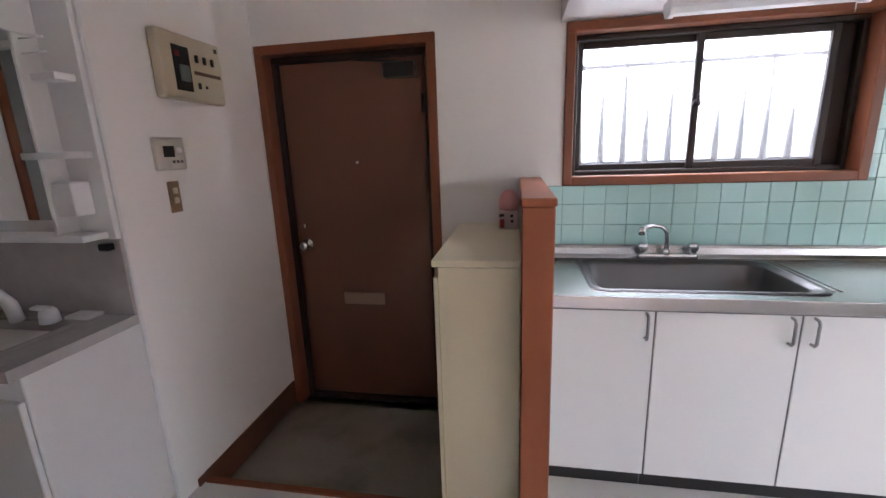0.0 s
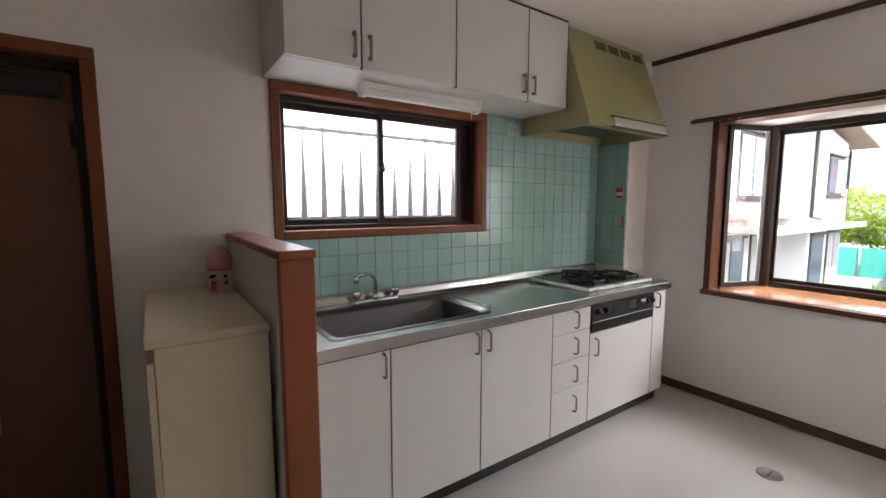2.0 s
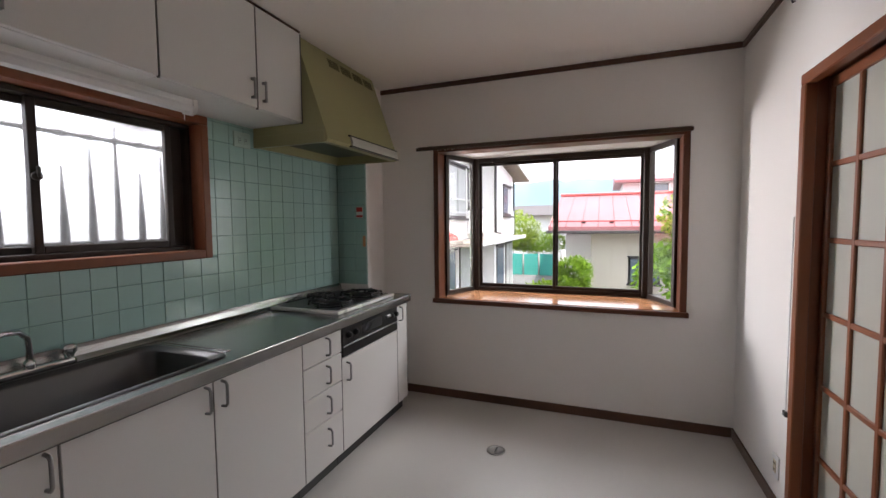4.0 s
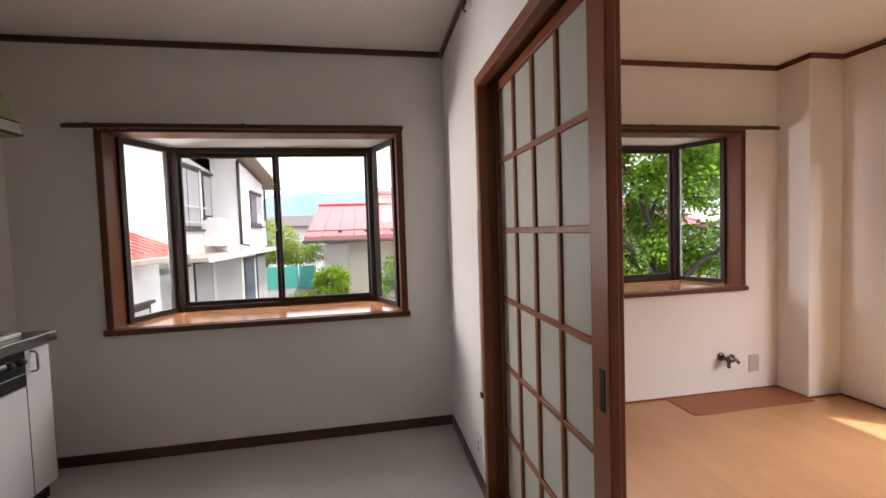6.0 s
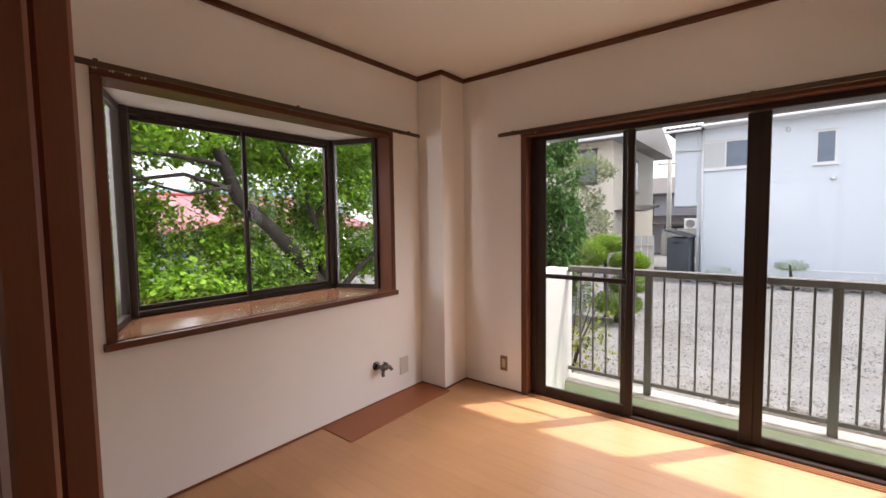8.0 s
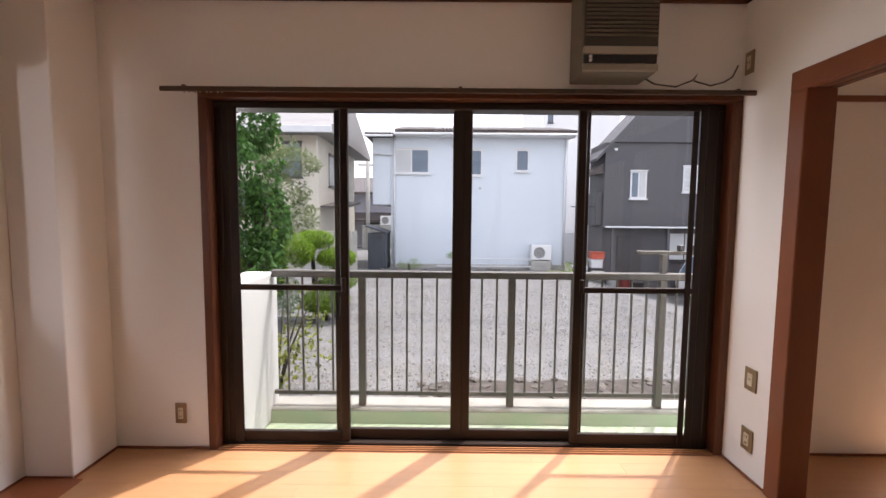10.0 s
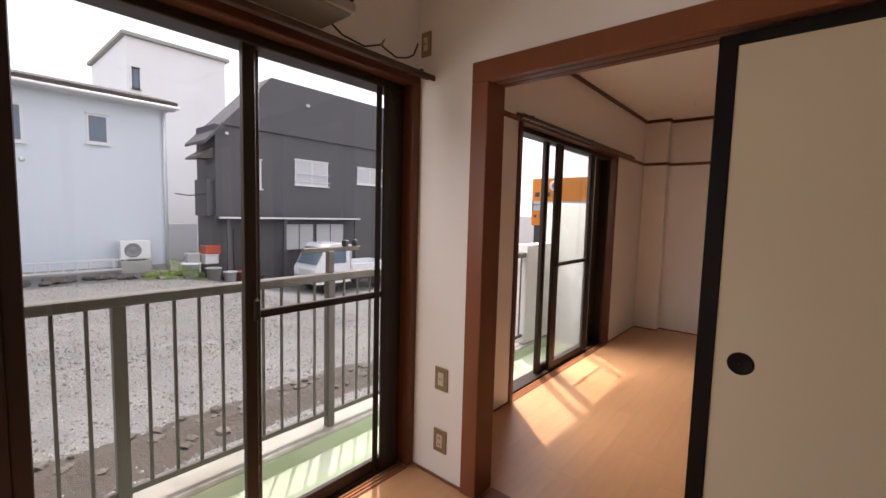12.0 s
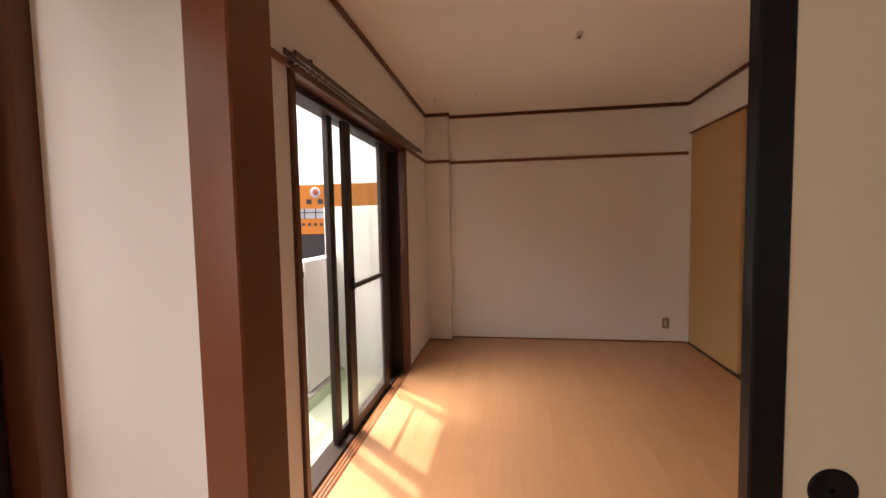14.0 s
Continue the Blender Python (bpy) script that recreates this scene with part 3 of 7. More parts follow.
def curtain_rod(axis, a0, a1, wall_at, into, z, label):
    """Double curtain rail on brackets."""
    r = thing("curtain_rail", ((a0 + a1) / 2, wall_at, z) if axis == "x" else (wall_at, (a0 + a1) / 2, z), label, "curtain rail")
    for off, dz in ((0.045, 0.0), (0.085, -0.012)):
        p = wall_at + into * off
        pts = [(a0, p, z + dz), (a1, p, z + dz)] if axis == "x" else [(p, a0, z + dz), (p, a1, z + dz)]
        b = box(a0, a1, p - 0.006, p + 0.006, z + dz - 0.012, z + dz + 0.012, 0.003) if axis == "x" else box(p - 0.006, p + 0.006, a0, a1, z + dz - 0.012, z + dz + 0.012, 0.003)
        part("rail", b, RAILBROWN, r)
        for k in range(4):
            s = a1 - 0.12 - 0.055 * k
            c = (s, p, z + dz - 0.014) if axis == "x" else (p, s, z + dz - 0.014)
            part("glider", lathe([(0.002, -0.006), (0.004, -0.003), (0.004, 0.002), (0.002, 0.004)], c, "z", 8), GLIDER, r)
    n = 3
    for k in range(n):
        s = a0 + 0.12 + (a1 - a0 - 0.24) * k / (n - 1)
        lo, hi = sorted((wall_at, wall_at + into * 0.095))
        b = box(s - 0.008, s + 0.008, lo, hi, z - 0.004, z + 0.006, 0.002) if axis == "x" else box(lo, hi, s - 0.008, s + 0.008, z - 0.004, z + 0.006, 0.002)
        part("bracket", b, RAILBROWN, r)
    return r


GLIDER = material("glider_plastic", (0.42, 0.36, 0.28), 0.4)
RAILBROWN = material("rail_brown_metal", (0.085, 0.055, 0.035), 0.35, metal=0.5, spread=0.1)
curtain_rod("y", -0.30, 1.50, EAST - 0.016, -1, 1.895, "brown double curtain rail over the kitchen bay")
curtain_rod("y", -2.97, -0.96, EAST - 0.016, -1, 1.920, "brown double curtain rail over the living-room bay")
curtain_rod("x", -0.23, 2.70, SOUTH + 0.016, 1, 1.895, "brown double curtain rail over the balcony doors")
curtain_rod("x", -3.22, -1.0, SOUTH + 0.018, 1, 1.885, "brown double curtain rail over the far balcony door")

# living-room balcony doors
w = thing("window_4", (1.19, SOUTH, 0), "four-panel sliding glass balcony doors with dark bronze frames", "window", kind="structure")
casing("frame", "x", -0.205, 2.568, 0.0, 1.912, SOUTH - 0.158, SOUTH + 0.016, 0.045, DARKCASING, "", False, w)
casing("aluminium_frame", "x", -0.16, 2.523, -0.02, 1.867, SOUTH - 0.16, SOUTH - 0.05, 0.035, BRONZE, "", True, w)
for yy in (SOUTH - 0.034, SOUTH - 0.014, SOUTH + 0.006):
    part("sill_groove", box(-0.16, 2.523, yy - 0.004, yy + 0.005, 0.0, 0.006, 0.001), SILLWOOD, w)
part("sill_board", box(-0.16, 2.523, SOUTH - 0.05, SOUTH + 0.02, -0.02, 0.001, 0.001), CASING, w)
ZB0, ZB1 = 0.012, 1.860
sash(w, "x", 1.822, 2.495, ZB0, ZB1, SOUTH - 0.075, 0.028, 0.045, 0.88, bottom=0.06, top=0.026)
sash(w, "x", 1.158, 1.905, ZB0, ZB1, SOUTH - 0.110, 0.028, 0.045, bottom=0.06, top=0.026)
part("meeting_stile", box(1.200, 1.262, SOUTH - 0.126, SOUTH - 0.094, ZB0 + 0.002, ZB1 - 0.002, 0.003), BRONZE, w)
sash(w, "x", 0.525, 1.240, ZB0, ZB1, SOUTH - 0.110, 0.028, 0.045, bottom=0.06, top=0.026)
sash(w, "x", -0.125, 0.60, ZB0, ZB1, SOUTH - 0.075, 0.028, 0.045, 0.88, bottom=0.06, top=0.026)
for a, b, dy in ((-0.125, -0.070, 0.0), (-0.068, -0.030, 0.006), (-0.028, 0.004, -0.004), (2.405, 2.452, 0.0)):
    part("jamb_stile", box(a, b, SOUTH - 0.060 + dy, SOUTH - 0.052 + dy, ZB0, ZB1, 0.003), BRONZE, w)
for xx in (1.848, 0.562):
    part("crescent_lock", box(xx - 0.012, xx + 0.012, SOUTH - 0.062, SOUTH - 0.045, 0.86, 0.94, 0.005), BRONZE, w)

# balcony door of the far room
w = thing("window_5", (-2.07, SOUTH, 0), "two-panel sliding balcony door, one panel pushed open", "window", kind="structure")
casing("frame", "x", -3.02, -1.13, 0.0, 1.912, SOUTH - 0.158, SOUTH + 0.016, 0.040, DARKCASING, "", False, w)
casing("aluminium_frame", "x", -2.98, -1.17, -0.02, 1.872, SOUTH - 0.16, SOUTH - 0.05, 0.035, BRONZE, "", True, w)
part("sill_board", box(-2.98, -1.17, SOUTH - 0.05, SOUTH + 0.02, -0.02, 0.001, 0.001), CASING, w)
sash(w, "x", -2.80, -1.71, ZB0, ZB1, SOUTH - 0.110, 0.028, 0.065, bottom=0.06, top=0.026)
sash(w, "x", -2.62, -1.85, ZB0, ZB1, SOUTH - 0.075, 0.028, 0.10, 0.88, True, bottom=0.06, top=0.026)
for yy in (SOUTH - 0.034, SOUTH - 0.014, SOUTH + 0.006):
    part("sill_groove", box(-2.98, -1.17, yy - 0.004, yy + 0.005, 0.0, 0.006, 0.001), SILLWOOD, w)
part("screen_stile", box(-1.815, -1.755, SOUTH - 0.150, SOUTH - 0.130, ZB0, ZB1, 0.003), BRONZE, w)
part("screen_frame", box(-2.945, -2.74, SOUTH - 0.15, SOUTH - 0.13, ZB0, ZB1, 0.003), BRONZE, w)
part("crescent_lock", box(-1.92, -1.89, SOUTH - 0.062, SOUTH - 0.045, 0.86, 0.94, 0.005), BRONZE, w)

# sliding lattice doors between the kitchen and the living room
o = thing("opening_1", (1.58, KSOUTH, 0), "brown wooden frame of the sliding-door opening", "door frame", kind="structure")
casing("frame", "x", 0.64, 2.488, 0.0, 1.928, KSOUTH - 0.03, KSOUTH + 0.014, 0.045, DOORWOOD, "", False, o)
casing("lining", "x", 0.64, 2.488, 0.0, 1.928, LNORTH + 0.03, KSOUTH - 0.03, 0.018, DOORWOOD, "", False, o)
casing("rear_frame", "x", 0.64, 2.488, 0.0, 1.928, LNORTH - 0.014, LNORTH + 0.03, 0.045, DOORWOOD, "", False, o)
part("threshold", box(0.685, 2.443, LNORTH, KSOUTH + 0.005, -0.004, 0.004, 0.001), DOORWOOD, o)
part("floor_track", box(0.685, 2.443, -0.677, -0.669, 0.004, 0.009, 0.001), BRONZE, o)


def lattice_door(x0, x1, y, label):
    t = 0.030
    d = thing("lattice_sliding_door", ((x0 + x1) / 2, y, 0.009), label, "sliding door", "lattice sliding doors")
    z0, z1, st = 0.009, 1.897, 0.088
    part("stile", box(x0, x0 + st, y - t / 2, y + t / 2, z0, z1, 0.004), DOORWOOD, d)
    se = 0.030
    part("stile", box(x1 - se, x1, y - t / 2, y + t / 2, z0, z1, 0.004), DOORWOOD, d)
    part("top_rail", box(x0 + st, x1 - se, y - t / 2, y + t / 2, z1 - 0.040, z1, 0.003), DOORWOOD, d)
    part("bottom_rail", box(x0 + st, x1 - se, y - t / 2, y + t / 2, z0, 0.052, 0.003), DOORWOOD, d)
    n, rows = 4, 6
    gx = (x1 - x0 - st - se) / n
    gz = (z1 - 0.040 - 0.052) / rows
    for k in range(1, n):
        part("bar", box(x0 + st + gx * k - 0.011, x0 + st + gx * k + 0.011, y - t * 0.4, y + t * 0.4, 0.052, z1 - 0.040, 0.003), DOORWOOD, d)
    for k in range(1, rows):
        part("bar", box(x0 + st, x1 - se, y - t * 0.37, y + t * 0.37, 0.052 + gz * k - 0.011, 0.052 + gz * k + 0.011, 0.003), DOORWOOD, d)
    part("pane", box(x0 + st, x1 - se, y - 0.002, y + 0.002, 0.052, z1 - 0.040, 0), MILKY, d, "milky translucent pane")
    pull = part("finger_pull", box(x0 + 0.022, x0 + 0.046, y + t / 2 - 0.001, y + t / 2 + 0.002, 0.79, 0.90, 0.001), BLACK, d, "black recessed finger pull")
    return d


lattice_door(1.586, 2.470, -0.656, "brown wooden sliding door with milky lattice panes, pushed aside")
lattice_door(1.618, 2.468, -0.690, "brown wooden sliding door with milky lattice panes, stacked behind another")

# opening to the far room, with papered sliding doors
o = thing("opening_2", (LWEST, -2.1, 0), "reddish-brown wooden frame of the wide room opening", "door frame", kind="structure")
casing("frame", "y", -3.012, -1.16, 0.0, 1.902, LWEST + 0.016, LWEST - 0.116, 0.085, CASING, "", False, o)
# Proud dark strips stand in for the shaded grooves of the head.
for gx in (-0.030, -0.080):
    part("head_groove", box(LWEST + gx - 0.010, LWEST + gx + 0.010, -2.926, -1.246, 1.8145, 1.8175, 0), TRIM, o)
part("threshold", box(LWEST - 0.11, LWEST + 0.012, -2.917, -1.255, -0.005, 0.005, 0.001), CASING, o)


def fusuma_door(y0, y1, x, label):
    t = 0.022
    d = thing("papered_sliding_door", (x, (y0 + y1) / 2, 0.005), label, "sliding door", "papered sliding doors")
    z0, z1 = 0.005, 1.803
    part("panel", box(x - t / 2, x + t / 2, y0 + 0.03, y1 - 0.03, z0 + 0.03, z1 - 0.03, 0.001), FUSUMA, d, "cream papered panel")
    for n, a, b, lo, hi in (("edge_strip", y0, y0 + 0.048, z0, z1), ("edge_strip", y1 - 0.034, y1, z0, z1), ("edge_rail", y0 + 0.042, y1 - 0.034, z0, z0 + 0.034), ("edge_rail", y0 + 0.042, y1 - 0.034, z1 - 0.034, z1)):
        part(n, box(x - t / 2 - 0.003, x + t / 2 + 0.006, a, b, lo, hi, 0.003), LACQUER, d, "black lacquered edge")
    pull = part("round_pull", lathe([(0.030, 0.0), (0.034, 0.002), (0.031, 0.004), (0.026, 0.0015), (0.004, 0.001)], (x + t / 2 - 0.001, y0 + 0.115, 0.850), "x", 24), LACQUER, d, "round black recessed pull")
    return d


fusuma_door(-2.130, -1.27, LWEST - 0.028, "cream papered sliding door with black lacquered edges")
fusuma_door(-2.085, -1.26, LWEST - 0.078, "cream papered sliding door with black edges, stacked behind")

# closet of the far room
c = thing("closet_door", (-3.6, -0.72, 0.0), "tan plywood closet sliding door reaching near the crown", "closet door")
part("panel", box(-4.04, -3.13, -0.715, -0.69, 0.012, 2.07, 0.002), CLOSETPLY, c)
c = thing("closet_door", (-2.7, -0.68, 0.0), "tan plywood closet sliding door set behind its neighbour", "closet door")
part("panel", box(-3.17, -2.27, -0.685, -0.66, 0.012, 2.07, 0.002), CLOSETPLY, c)
ring_trim("closet_frame", [("x", -4.046, -2.25, -0.737, 1)], 2.072, 2.085, 0.10, CASING, "thin brown closet head frame")
setting("closet_back", box(RWEST, -2.2, -0.60, -0.56, 0, 2.3, 0), WALLPAPER, "plain board behind the closet doors", "wall")
ring_trim("closet_track", [("x", -4.046, -2.25, -0.737, 1)], 0.0, 0.010, 0.10, TRIM, "dark closet floor track")

# wing wall beside the sink
ww = thing("wing_wall", (0.53, 1.66, 0), "low white wing wall capped with reddish wood", "partition", kind="structure")
part("core", box(0.488, 0.560, 1.238, NORTH, 0, 1.192, 0), WALLPAPER, ww)
part("end_post", box(0.474, 0.568, 1.206, 1.238, 0, 1.192, 0.004), POSTWOOD, ww)
part("cap", box(0.470, 0.573, 1.203, NORTH, 1.192, 1.217, 0.004), POSTWOOD, ww)

# ---- kitchen things ----
def bow_handle(x, y, z0, z1, parent, mat=None):
    """Upright bow handle standing off a front that faces south."""
    return part("handle", add_tube(bmesh.new(), [(x, y, z0), (x, y - 0.020, z0 + 0.002), (x, y - 0.027, z0 + 0.012), (x, y - 0.027, z1 - 0.012), (x, y - 0.020, z1 - 0.002), (x, y, z1)], 0.0055, 8), mat or GREYMETAL, parent, "grey metal bow handle")


FRONT, KTOP = 1.512, 0.782


def base_unit(x0, x1, label, top=KTOP):
    c = thing("base_cabinet", ((x0 + x1) / 2, 1.8, 0.0), label, "cabinet", "kitchen base cabinets")
    part("body", box(x0 + 0.001, x1 - 0.001, FRONT + 0.02, NORTH - 0.004, 0.085, top, 0.001), CABINET, c)
    part("toe_kick", box(x0 + 0.001, x1 - 0.001, FRONT + 0.045, NORTH - 0.03, 0.0, 0.085, 0.001), BLACK, c, "black recessed toe kick")
    return c


def cabinet_door(parent, x0, x1, z0, z1, handle_x=None, name="door", hz=None):
    d = part(name, box(x0 + 0.002, x1 - 0.002, FRONT, FRONT + 0.019, z0 + 0.0025, z1 - 0.0025, 0.002), CABINET, parent)
    part("edge_strip", box(x1 - 0.0045, x1 + 0.0005, FRONT - 0.0008, FRONT + 0.012, z0 + 0.004, z1 - 0.004, 0), EDGESHADEGREY, d)
    if handle_x:
        hz = hz or (z1 - 0.115, z1 - 0.02)
        bow_handle(handle_x, FRONT, hz[0], hz[1], d)
    return d


# Grey of the door edges and of the strips that paint shaded gaps.
EDGESHADEGREY = material("grey_edge_and_shade", (0.12, 0.115, 0.11), 0.5, spread=0.05)
c = base_unit(0.586, 0.954, "narrow white laminate base cabinet beside the wing wall", 0.60)
cabinet_door(c, 0.588, 0.954, 0.085, KTOP, 0.922)
c = base_unit(0.954, 1.905, "double-door white laminate sink cabinet with bow handles", 0.60)
cabinet_door(c, 0.954, 1.420, 0.085, KTOP, 1.385)
cabinet_door(c, 1.420, 1.905, 0.085, KTOP, 1.455)
c = base_unit(1.905, 2.220, "white laminate unit of four drawers")
for lo, hi in ((0.085, 0.33), (0.33, 0.49), (0.49, 0.645), (0.645, KTOP)):
    d = cabinet_door(c, 1.905, 2.220, lo, hi, None, "drawer_front")
    m = (lo + hi) / 2 + (0.03 if hi - lo > 0.2 else 0.0)
    bow_handle(2.085, FRONT, m - 0.045, m + 0.045, d)
c = base_unit(2.220, 2.880, "white laminate unit below the built-in stove")
cabinet_door(c, 2.220, 2.880, 0.085, 0.607, 2.268, hz=(0.475, 0.575))
p = part("stove_panel", box(2.224, 2.876, FRONT - 0.006, FRONT + 0.02, 0.612, 0.780, 0.004), BLACK, c, "black stove control panel")
part("panel_trim", box(2.23, 2.87, FRONT - 0.009, FRONT - 0.005, 0.667, 0.674, 0.001), GREYMETAL, p)
part("display", box(2.42, 2.66, FRONT - 0.008, FRONT - 0.005, 0.697, 0.757, 0.002), material("dark_display", (0.03, 0.032, 0.036), 0.1), p)
for kx in (2.275, 2.345, 2.775, 2.838):
    part("knob", lathe([(0.020, 0), (0.020, -0.012), (0.014, -0.016), (0.013, -0.024), (0.004, -0.025)], (kx, FRONT - 0.006, 0.730), "y", 18), BLACK, p)
part("pan_grip", box(2.70, 2.755, FRONT - 0.024, FRONT - 0.005, 0.727, 0.747, 0.005), GREYMETAL, p)
c = base_unit(2.880, 3.035, "slim white laminate end cabinet by the column")
cabinet_door(c, 2.880, 3.033, 0.085, KTOP, 2.915)

# worktop with a pressed sink
SX0, SX1, SY0, SY1, WT = 0.770, 1.512, 1.592, 1.985, 0.827
w = thing("worktop", (1.86, 1.8, KTOP), "stainless steel worktop with pressed sink and back ledge", "worktop")
for x0, x1, y0, y1 in ((0.575, SX0 - 0.010, 1.496, 2.075), (SX1 + 0.010, 3.055, 1.496, 2.075), (SX0 - 0.010, SX1 + 0.010, 1.496, SY0 - 0.010), (SX0 - 0.010, SX1 + 0.010, SY1 + 0.010, 2.075)):
    part("top_sheet", box(x0, x1, y0, y1, WT - 0.02, WT, 0), STEEL, w)
part("front_lip", box(0.575, 3.055, 1.488, 1.501, KTOP, WT + 0.004, 0.004, 2), STEEL, w)
part("end_lip", box(3.055, 3.062, 1.498, 1.835, KTOP, WT + 0.003, 0.003), STEEL, w)
# Solid dark strip puts the shade under the lip into the shape.
part("shadow_gap", box(0.587, 3.033, FRONT - 0.003, FRONT + 0.010, KTOP - 0.011, KTOP - 0.001, 0), EDGESHADEGREY, w, "dark strip for the shade under the worktop lip")
part("left_side_panel", box(0.576, 0.585, 1.512, 2.09, 0.0, KTOP, 0.001), CREAM, w)
bm = add_profile(bmesh.new(), [(2.098, WT), (2.098, 0.885), (2.086, 0.885), (2.080, 0.872), (2.074, 0.845), (2.060, WT + 0.006), (2.055, WT)], "x", 0.575, 3.055)
part("back_ledge", bm, STEEL, w)


def rounded_loop(bm, x0, x1, y0, y1, r, z, n=5):
    out = []
    for cx, cy, a in ((x1 - r, y1 - r, 0), (x0 + r, y1 - r, 90), (x0 + r, y0 + r, 180), (x1 - r, y0 + r, 270)):
        for k in range(n + 1):
            t = radians(a + 90 * k / n)
            out.append(bm.verts.new((cx + r * math.cos(t), cy + r * math.sin(t), z)))
    return out


bm = bmesh.new()
spec = [(-0.035, 0.0015, 0.05), (-0.030, 0.006, 0.05), (-0.018, 0.006, 0.055), (-0.014, 0.001, 0.055), (0.0, -0.004, 0.06), (0.006, -0.012, 0.06), (0.014, -0.14, 0.07), (0.03, -0.175, 0.06), (0.07, -0.185, 0.05)]
loops = [rounded_loop(bm, SX0 + o, SX1 - o, SY0 + o, SY1 - o, r, WT + dz) for o, dz, r in spec]
for a, b in zip(loops, loops[1:]):
    for k in range(len(a)):
        bm.faces.new((a[k], a[(k + 1) % len(a)], b[(k + 1) % len(a)], b[k])).smooth = True
bm.faces.new(loops[-1])
bmesh.ops.recalc_face_normals(bm, faces=bm.faces)
bmesh.ops.reverse_faces(bm, faces=bm.faces)
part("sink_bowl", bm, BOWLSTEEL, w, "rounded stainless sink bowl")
part("sink_drain", lathe([(0.07, 0.0), (0.07, 0.004), (0.055, 0.006), (0.05, -0.002), (0.01, -0.003)], (0.95, 1.82, WT - 0.184), "z"), CHROME, w)
for yy in (0.0, 0.025):
    part("step_rib", box(SX1 + 0.045 + yy, SX1 + 0.056 + yy, SY0 + 0.02, SY1 + 0.02, WT, WT + 0.004, 0.003, 2), STEEL, w)

t = thing("sink_tap", (1.18, 2.035, WT), "chrome two-handle kitchen tap with swivel spout", "tap")
part("tap_body", box(1.065, 1.320, 2.018, 2.052, WT + 0.002, WT + 0.030, 0.010, 3), CHROME, t)
part("spout", add_tube(bmesh.new(), [(1.185, 2.035, WT + 0.025), (1.187, 2.034, WT + 0.09), (1.180, 2.028, WT + 0.135), (1.150, 2.015, WT + 0.162), (1.105, 1.995, WT + 0.168), (1.060, 1.975, WT + 0.160)], 0.010, 12), CHROME, t)
part("spout_base", lathe([(0.018, 0), (0.018, 0.018), (0.012, 0.03)], (1.185, 2.035, WT + 0.025)), CHROME, t)
part("nozzle", lathe([(0.013, 0), (0.014, 0.022), (0.011, 0.034)], (1.058, 1.974, WT + 0.130)), CHROME, t)
for hx in (1.085, 1.300):
    part("tap_handle", lathe([(0.013, 0), (0.015, 0.01), (0.024, 0.022), (0.026, 0.042), (0.021, 0.052), (0.004, 0.054)], (hx, 2.035, WT + 0.028), "z", 8), CHROME, t)

t.location.x -= 0.045

# built-in stove
s = thing("gas_stove", (2.63, 1.81, WT), "built-in three-burner gas stove with black iron grates", "stove")
part("top_plate", box(2.285, 2.960, 1.572, 2.055, WT + 0.001, WT + 0.022, 0.006, 2), material("stove_plate", (0.62, 0.61, 0.58), 0.28, metal=0.3, spread=0.05), s)
part("drip_well", box(2.315, 2.930, 1.602, 2.028, WT + 0.020, WT + 0.025, 0.004), BLACK, s)
for bx, by, r in ((2.455, 1.735, 0.118), (2.79, 1.735, 0.118), (2.625, 1.94, 0.075)):
    ring = lathe([(r * 0.42, 0.0), (r * 0.42, 0.012), (r * 0.30, 0.018), (0.008, 0.018)], (bx, by, WT + 0.024))
    part("burner", ring, CASTIRON, s)
    part("drip_ring", lathe([(r * 0.95, 0.0), (r * 0.98, 0.005), (r * 0.6, 0.002), (r * 0.55, 0.0)], (bx, by, WT + 0.0245)), BLACK, s)
    g = bmesh.new()
    pts = [(bx + r * math.cos(a), by + r * math.sin(a), WT + 0.046) for a in [2 * math.pi * k / 20 for k in range(21)]]
    add_tube(g, pts, 0.0075, 6)
    for k in range(6):
        a = 2 * math.pi * k / 6
        u = Vector((math.cos(a), math.sin(a), 0))
        c0 = Vector((bx, by, 0))
        add_tube(g, [c0 + u * r * 1.15 + Vector((0, 0, WT + 0.026)), c0 + u * r * 1.15 + Vector((0, 0, WT + 0.05)), c0 + u * r * 0.35 + Vector((0, 0, WT + 0.052))], 0.008, 6)
    part("grate", g, CASTIRON, s)
part("vent_grille", box(2.40, 2.86, 2.030, 2.050, WT + 0.02, WT + 0.030, 0.003), BLACK, s)

# upper cabinets
UY, UZ = 1.735, 1.891


